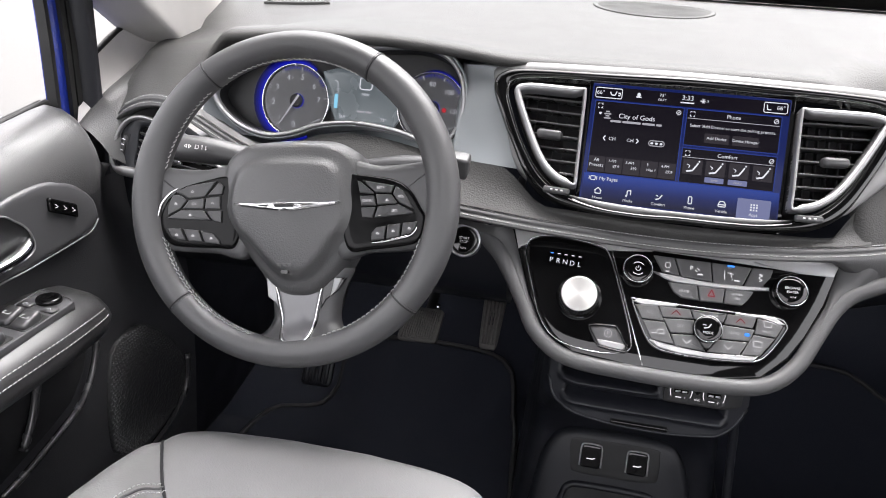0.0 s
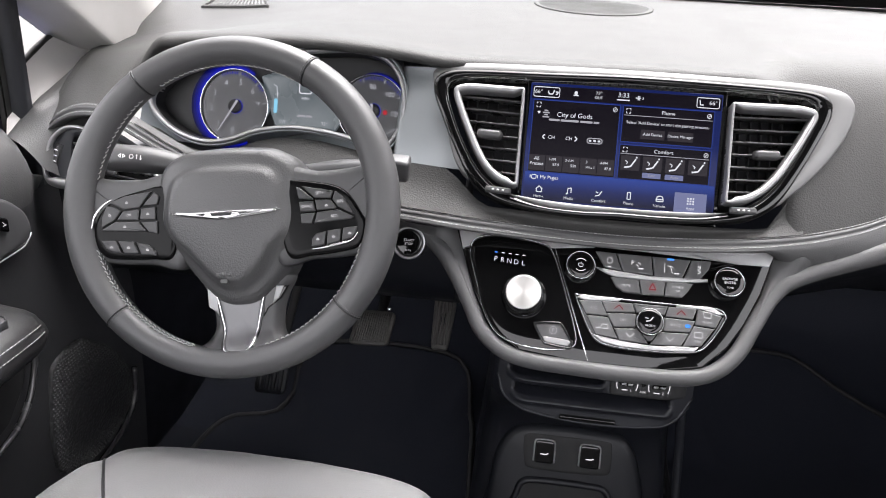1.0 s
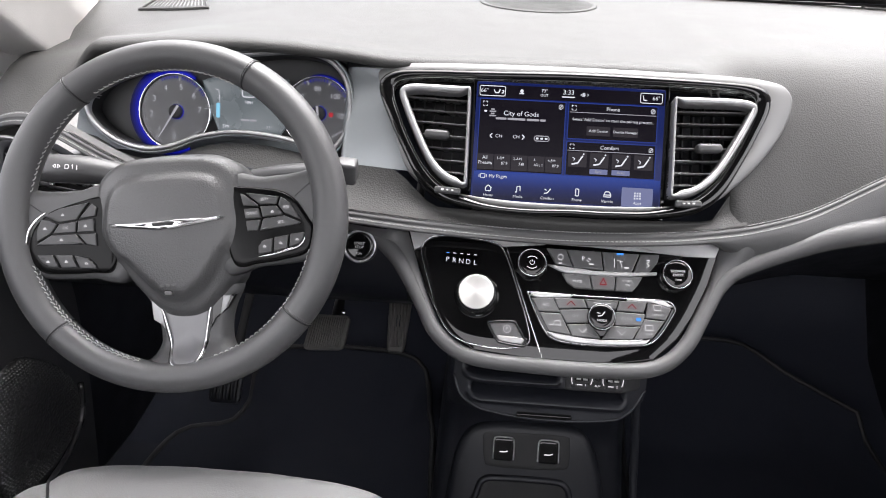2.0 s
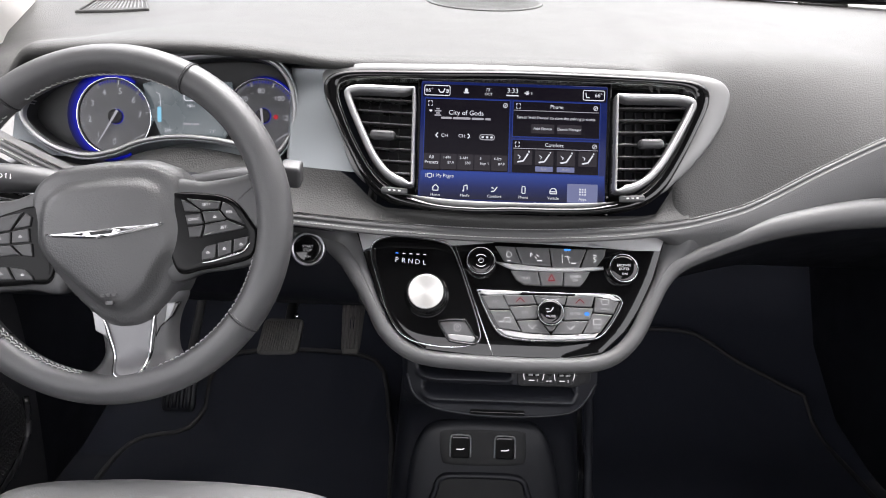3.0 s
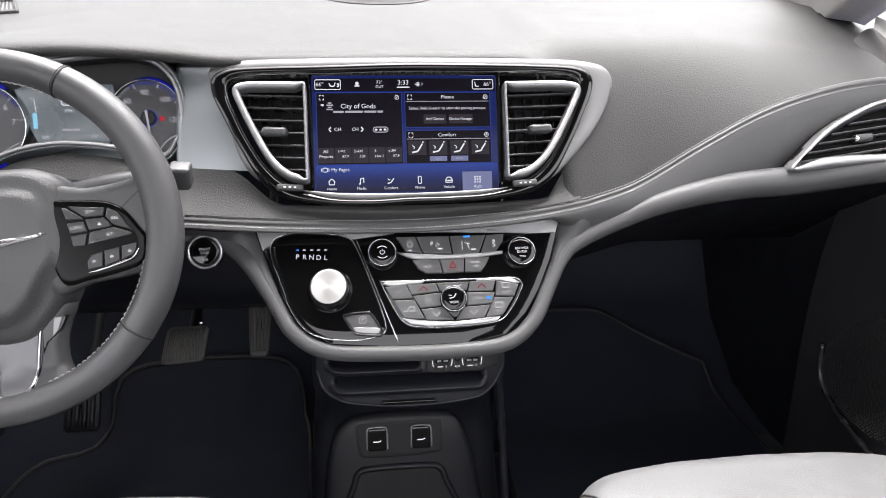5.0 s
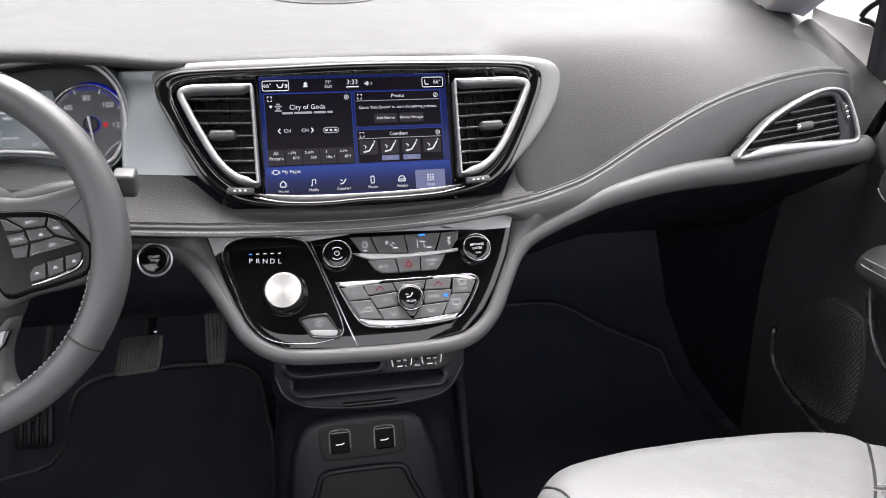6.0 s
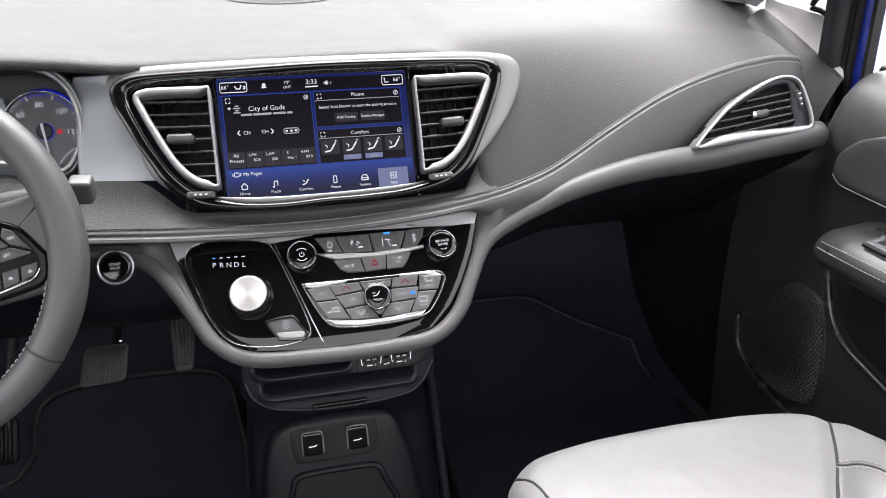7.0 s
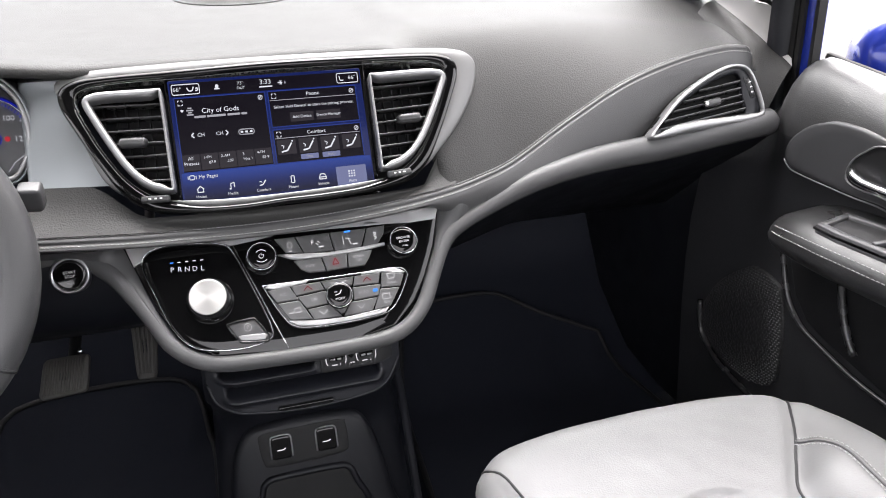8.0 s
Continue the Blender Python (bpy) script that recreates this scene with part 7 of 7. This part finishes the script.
    # window frame: seal, painted strip, black post
    def post(name, y0, y1, x, thick, mat, lean=0.0, z0=0.57, z1=1.2):
        pts = [(side * x, (y0 + y1) / 2 + dy, z0 + dz), (side * x, (y0 + y1) / 2 + dy, 0.76 + dz), (side * x, (y0 + y1) / 2 + dy - 0.002, 0.87 + dz), (side * (x - 0.12), (y0 + y1) / 2 + dy - 0.12, z1 + dz * 0.3)]
        rows = []
        for p in curve(pts, 16):
            w = (y1 - y0) / 2
            rows.append([(p[0] - side * thick, p[1] - w, p[2]), (p[0] - side * thick, p[1] + w, p[2]), (p[0] + side * thick, p[1] + w, p[2]), (p[0] + side * thick, p[1] - w, p[2])])
        bm = grid(rows, closed_v=True)
        bmesh.ops.recalc_face_normals(bm, faces=bm.faces[:])
        adopt(d, part(name, bm, mat, smooth=False))

    on_y = 0.013 if side > 0 else 0.0
    post("window_seal", -0.027 + on_y, -0.02 + on_y, 0.802, 0.007, SEAL)
    post("painted_frame", -0.0205 + on_y, -0.003 + on_y, 0.806, 0.01, BLUE)
    post("frame_seal", -0.004 + on_y, 0.0045 + on_y, 0.802, 0.012, SEAL)
    post("frame_channel", 0.004 + on_y, 0.008 + on_y, 0.808, 0.012, HANDLE_GREY)
    post("frame_seal", 0.0075 + on_y, 0.017 + on_y, 0.802, 0.012, SEAL)
    return d


car_door(-1, 0.0, 0.0, "black driver door panel with window open and blue frame")
car_door(1, 0.06, 0.05, "black passenger door panel with window open and blue frame")

for side, dy, dz, tag in ((-1, 0.0, 0.0, "left"), (1, 0.06, 0.05, "right")):
    # black post between door and quarter glass
    rows = []
    for s in np.linspace(0, 1, 14):
        z = 0.57 + dz + (1.22 - 0.57 - dz) * s
        y = 0.037 + dy + (0.013 if side > 0 else 0.0) - 0.16 * max(0.0, s - 0.42) ** 1.5
        x = 0.80 - 0.22 * max(0.0, s - 0.42) ** 1.4
        w = 0.02
        e = w if side > 0 else 0.009
        rows.append([(side * (x - 0.02), y - w + 0.004, z), (side * (x - 0.022), y + e - 0.004, z), (side * (x - 0.008), y + e, z), (side * (x + 0.02), y + e, z), (side * (x + 0.02), y - w, z), (side * (x - 0.008), y - w, z)])
    bm = grid(rows, closed_v=True)
    bmesh.ops.recalc_face_normals(bm, faces=bm.faces[:])
    tagged(part("pillar_" + tag, bm, PLASTIC), "black post between door and quarter glass", "pillar", kind="structure")
    # A-pillar trim: a side face behind the quarter glass and a broad inner face that runs forward to the windscreen
    foot, head = (Vector((-0.745, 0.2105, 0.743)), Vector((-0.69, -0.667, 1.22))) if side < 0 else (Vector((0.745, 0.33, 0.83)), Vector((0.69, -0.46, 1.255)))
    rows = []
    for s in np.linspace(-0.03, 1, 30):
        c = foot.lerp(head, s)
        rows.append([tuple(c + Vector((side * a, b, h))) for a, b, h in ((0.066, -0.016, -0.012), (0.045, -0.01, -0.006), (0.02, -0.006, -0.003), (0.006, -0.003, -0.001), (0.0012, 0.0, 0.0), (0.0, 0.004, 0.002), (0.0, 0.012, 0.006), (0.002, 0.06, 0.01), (0.004, 0.14, 0.02), (0.008, 0.24, 0.04), (0.066, 0.24, 0.04))])
    bm = grid(rows, closed_v=True)
    bmesh.ops.recalc_face_normals(bm, faces=bm.faces[:])
    tagged(part("a_pillar_" + tag, bm, PILLAR), "pale grey windscreen pillar trim", "pillar", kind="structure")
    # the dash top carried out to the pillar
    rows = []
    for y in np.linspace(0.2 if side < 0 else 0.27, 0.62, 27):
        z = on_top(side * 0.755, y)[2]
        rows.append([(side * x, y, z - drop) for x, drop in ((0.74, 0.006), (0.757, 0.002), (0.77, 0.003), (0.79, 0.006), (0.82, 0.014), (0.86, 0.03))])
    bm = grid(rows)
    bmesh.ops.recalc_face_normals(bm, faces=bm.faces[:])
    tagged(part("dash_corner_" + tag, bm, PAD), "grey grained end of the dash top beside the pillar", "trim", kind="structure")
    # pale sail panel below the quarter glass, and the grey wedge between it and the end of the dash
    if side < 0:
        upper = [(0.03, 0.705), (0.062, 0.727), (0.102, 0.748), (0.134, 0.763), (0.165, 0.766), (0.223, 0.757), (0.30, 0.735)]
        crease = [(-0.01, 0.65), (0.05, 0.684), (0.095, 0.702), (0.142, 0.721), (0.199, 0.747), (0.235, 0.745), (0.30, 0.73)]
        inner = [(-0.01, 0.61), (0.02, 0.65), (0.05, 0.676), (0.087, 0.704), (0.131, 0.731), (0.16, 0.746), (0.215, 0.75)]
        rim = [(0.045, 0.72), (0.066, 0.731), (0.105, 0.752), (0.136, 0.766), (0.142, 0.775), (0.134, 0.789), (0.10, 0.806), (0.03, 0.835)]
    else:
        upper = [(0.10, 0.745), (0.13, 0.765), (0.148, 0.794), (0.186, 0.802), (0.22, 0.808), (0.25, 0.812), (0.3, 0.822)]
        crease = [(0.07, 0.713), (0.088, 0.7226), (0.11, 0.7327), (0.141, 0.7477), (0.178, 0.765), (0.216, 0.781), (0.274, 0.805)]
        inner = [(0.06, 0.64), (0.073, 0.68), (0.089, 0.711), (0.113, 0.733), (0.136, 0.747), (0.19, 0.767), (0.255, 0.785)]
        rim = [(0.13, 0.76), (0.142, 0.785), (0.15, 0.797), (0.17, 0.805), (0.19, 0.81), (0.17, 0.83), (0.1, 0.86)]
    rows = []
    for a, b in zip(curve(upper, 30), curve(crease, 30)):
        rows.append([(side * (0.802 - 0.02 * k), a[0] + (b[0] - a[0]) * k, a[1] + (b[1] - a[1]) * k - 0.003 * math.sin(math.pi * k)) for k in np.linspace(0, 1, 8)])
    bm = grid(rows)
    bmesh.ops.recalc_face_normals(bm, faces=bm.faces[:])
    tagged(part("sail_panel_" + tag, bm, SAIL), "pale grey trim panel under the quarter glass", "trim", kind="structure")
    rows = []
    for a, b in zip(curve(crease, 30), curve(inner, 30)):
        row = [(side * (0.782 - 0.047 * k), a[0] + (b[0] - a[0]) * k, a[1] + (b[1] - a[1]) * k + 0.006 * math.sin(math.pi * k)) for k in np.linspace(0, 1, 9)]
        rows.append([(side * 0.79, a[0] + 0.004, a[1] - 0.012), (side * 0.785, a[0] + 0.001, a[1] - 0.003)] + row + [(side * 0.72, b[0] + 0.012, b[1] - 0.012), (side * 0.7, b[0] + 0.04, b[1] - 0.03)])
    bm = grid(rows)
    bmesh.ops.recalc_face_normals(bm, faces=bm.faces[:])
    tagged(part("dash_wedge_" + tag, bm, PAD if side > 0 else VINYL), "dark grey trim wedge at the end of the dash", "trim", kind="structure")
    tagged(part("quarter_seal_" + tag, tube([(side * 0.806, y, z) for y, z in curve(rim, 40)], 0.0045, 8), SEAL), "black seal round the quarter glass", "seal", kind="structure")
    tagged(part("cowl_side_" + tag, block((0.03, 0.78, 0.58 + dz), pose(side * 0.782, 0.535, 0.29 + dz / 2), 0.006, 2), PLASTIC), "dark trim at the side of the footwell", "trim", kind="structure")
    # outside mirror
    mirror = thing("door_mirror", "blue painted outside door mirror", "door mirror", "door mirrors", at=(side * 0.98, 0.17 + dy, 0.60 + dz))
    bm = bmesh.new()
    bmesh.ops.create_uvsphere(bm, u_segments=28, v_segments=16, radius=1.0)
    for v in bm.verts:
        v.co = Vector((v.co.x * 0.15, v.co.y * 0.12 if v.co.y > 0 else v.co.y * 0.06, math.copysign(abs(v.co.z) ** 0.7, v.co.z) * 0.11))
    bmesh.ops.transform(bm, matrix=pose(side * 1.04, -0.03 + dy, 0.565 if side < 0 else 0.7, 0, 0, -side * 12), verts=bm.verts)
    adopt(mirror, part("shell", bm, BLUE), part("stem", tube([(side * 0.83, 0.13 + dy, 0.60 + dz), (side * 0.9, 0.1 + dy, 0.6 + dz), (side * 0.97, 0.06 + dy, 0.6 + dz)], 0.028, 12, flatten=0.6), SEAL))

# ---- windscreen: clear glass with its dark lower border ----
GLASS = bpy.data.materials.new("clear_glass")
GLASS.use_nodes = True
_n = GLASS.node_tree
_n.nodes.remove(_n.nodes["Principled BSDF"])
_t, _g, _m, _f = _n.nodes.new("ShaderNodeBsdfTransparent"), _n.nodes.new("ShaderNodeBsdfGlossy"), _n.nodes.new("ShaderNodeMixShader"), _n.nodes.new("ShaderNodeFresnel")
_t.inputs[0].default_value, _g.inputs["Roughness"].default_value = (0.93, 0.95, 0.95, 1), 0.02
_n.links.new(_f.outputs[0], _m.inputs[0]), _n.links.new(_t.outputs[0], _m.inputs[1]), _n.links.new(_g.outputs[0], _m.inputs[2])
_n.links.new(_m.outputs[0], _n.nodes["Material Output"].inputs[0])


def screen_point(x, s, lift=0.0):
    y0, z0, y1, z1 = screen_base(x), 0.862, -0.13 - 0.1 * x * x, 1.265 - 0.06 * x * x
    return (x * (1 - 0.12 * s), y0 + (y1 - y0) * s, z0 + (z1 - z0) * s + 0.05 * math.sin(math.pi * s) + lift)


rows = [[screen_point(x, s) for x in np.linspace(-0.76, 0.76, 21)] for s in np.linspace(0, 1, 14)]
glass = part("window_1", grid(rows), GLASS)
glass.visible_shadow = False
tagged(glass, "clear curved windscreen glass over the dash", "windscreen", kind="structure")
rows = [[screen_point(x, s, 0.004) for x in np.linspace(-0.76, 0.76, 21)] for s in np.linspace(-0.015, 0.035, 4)]
tagged(part("windscreen_border", grid(rows), SEAL), "black border along the windscreen base", "trim", kind="structure")
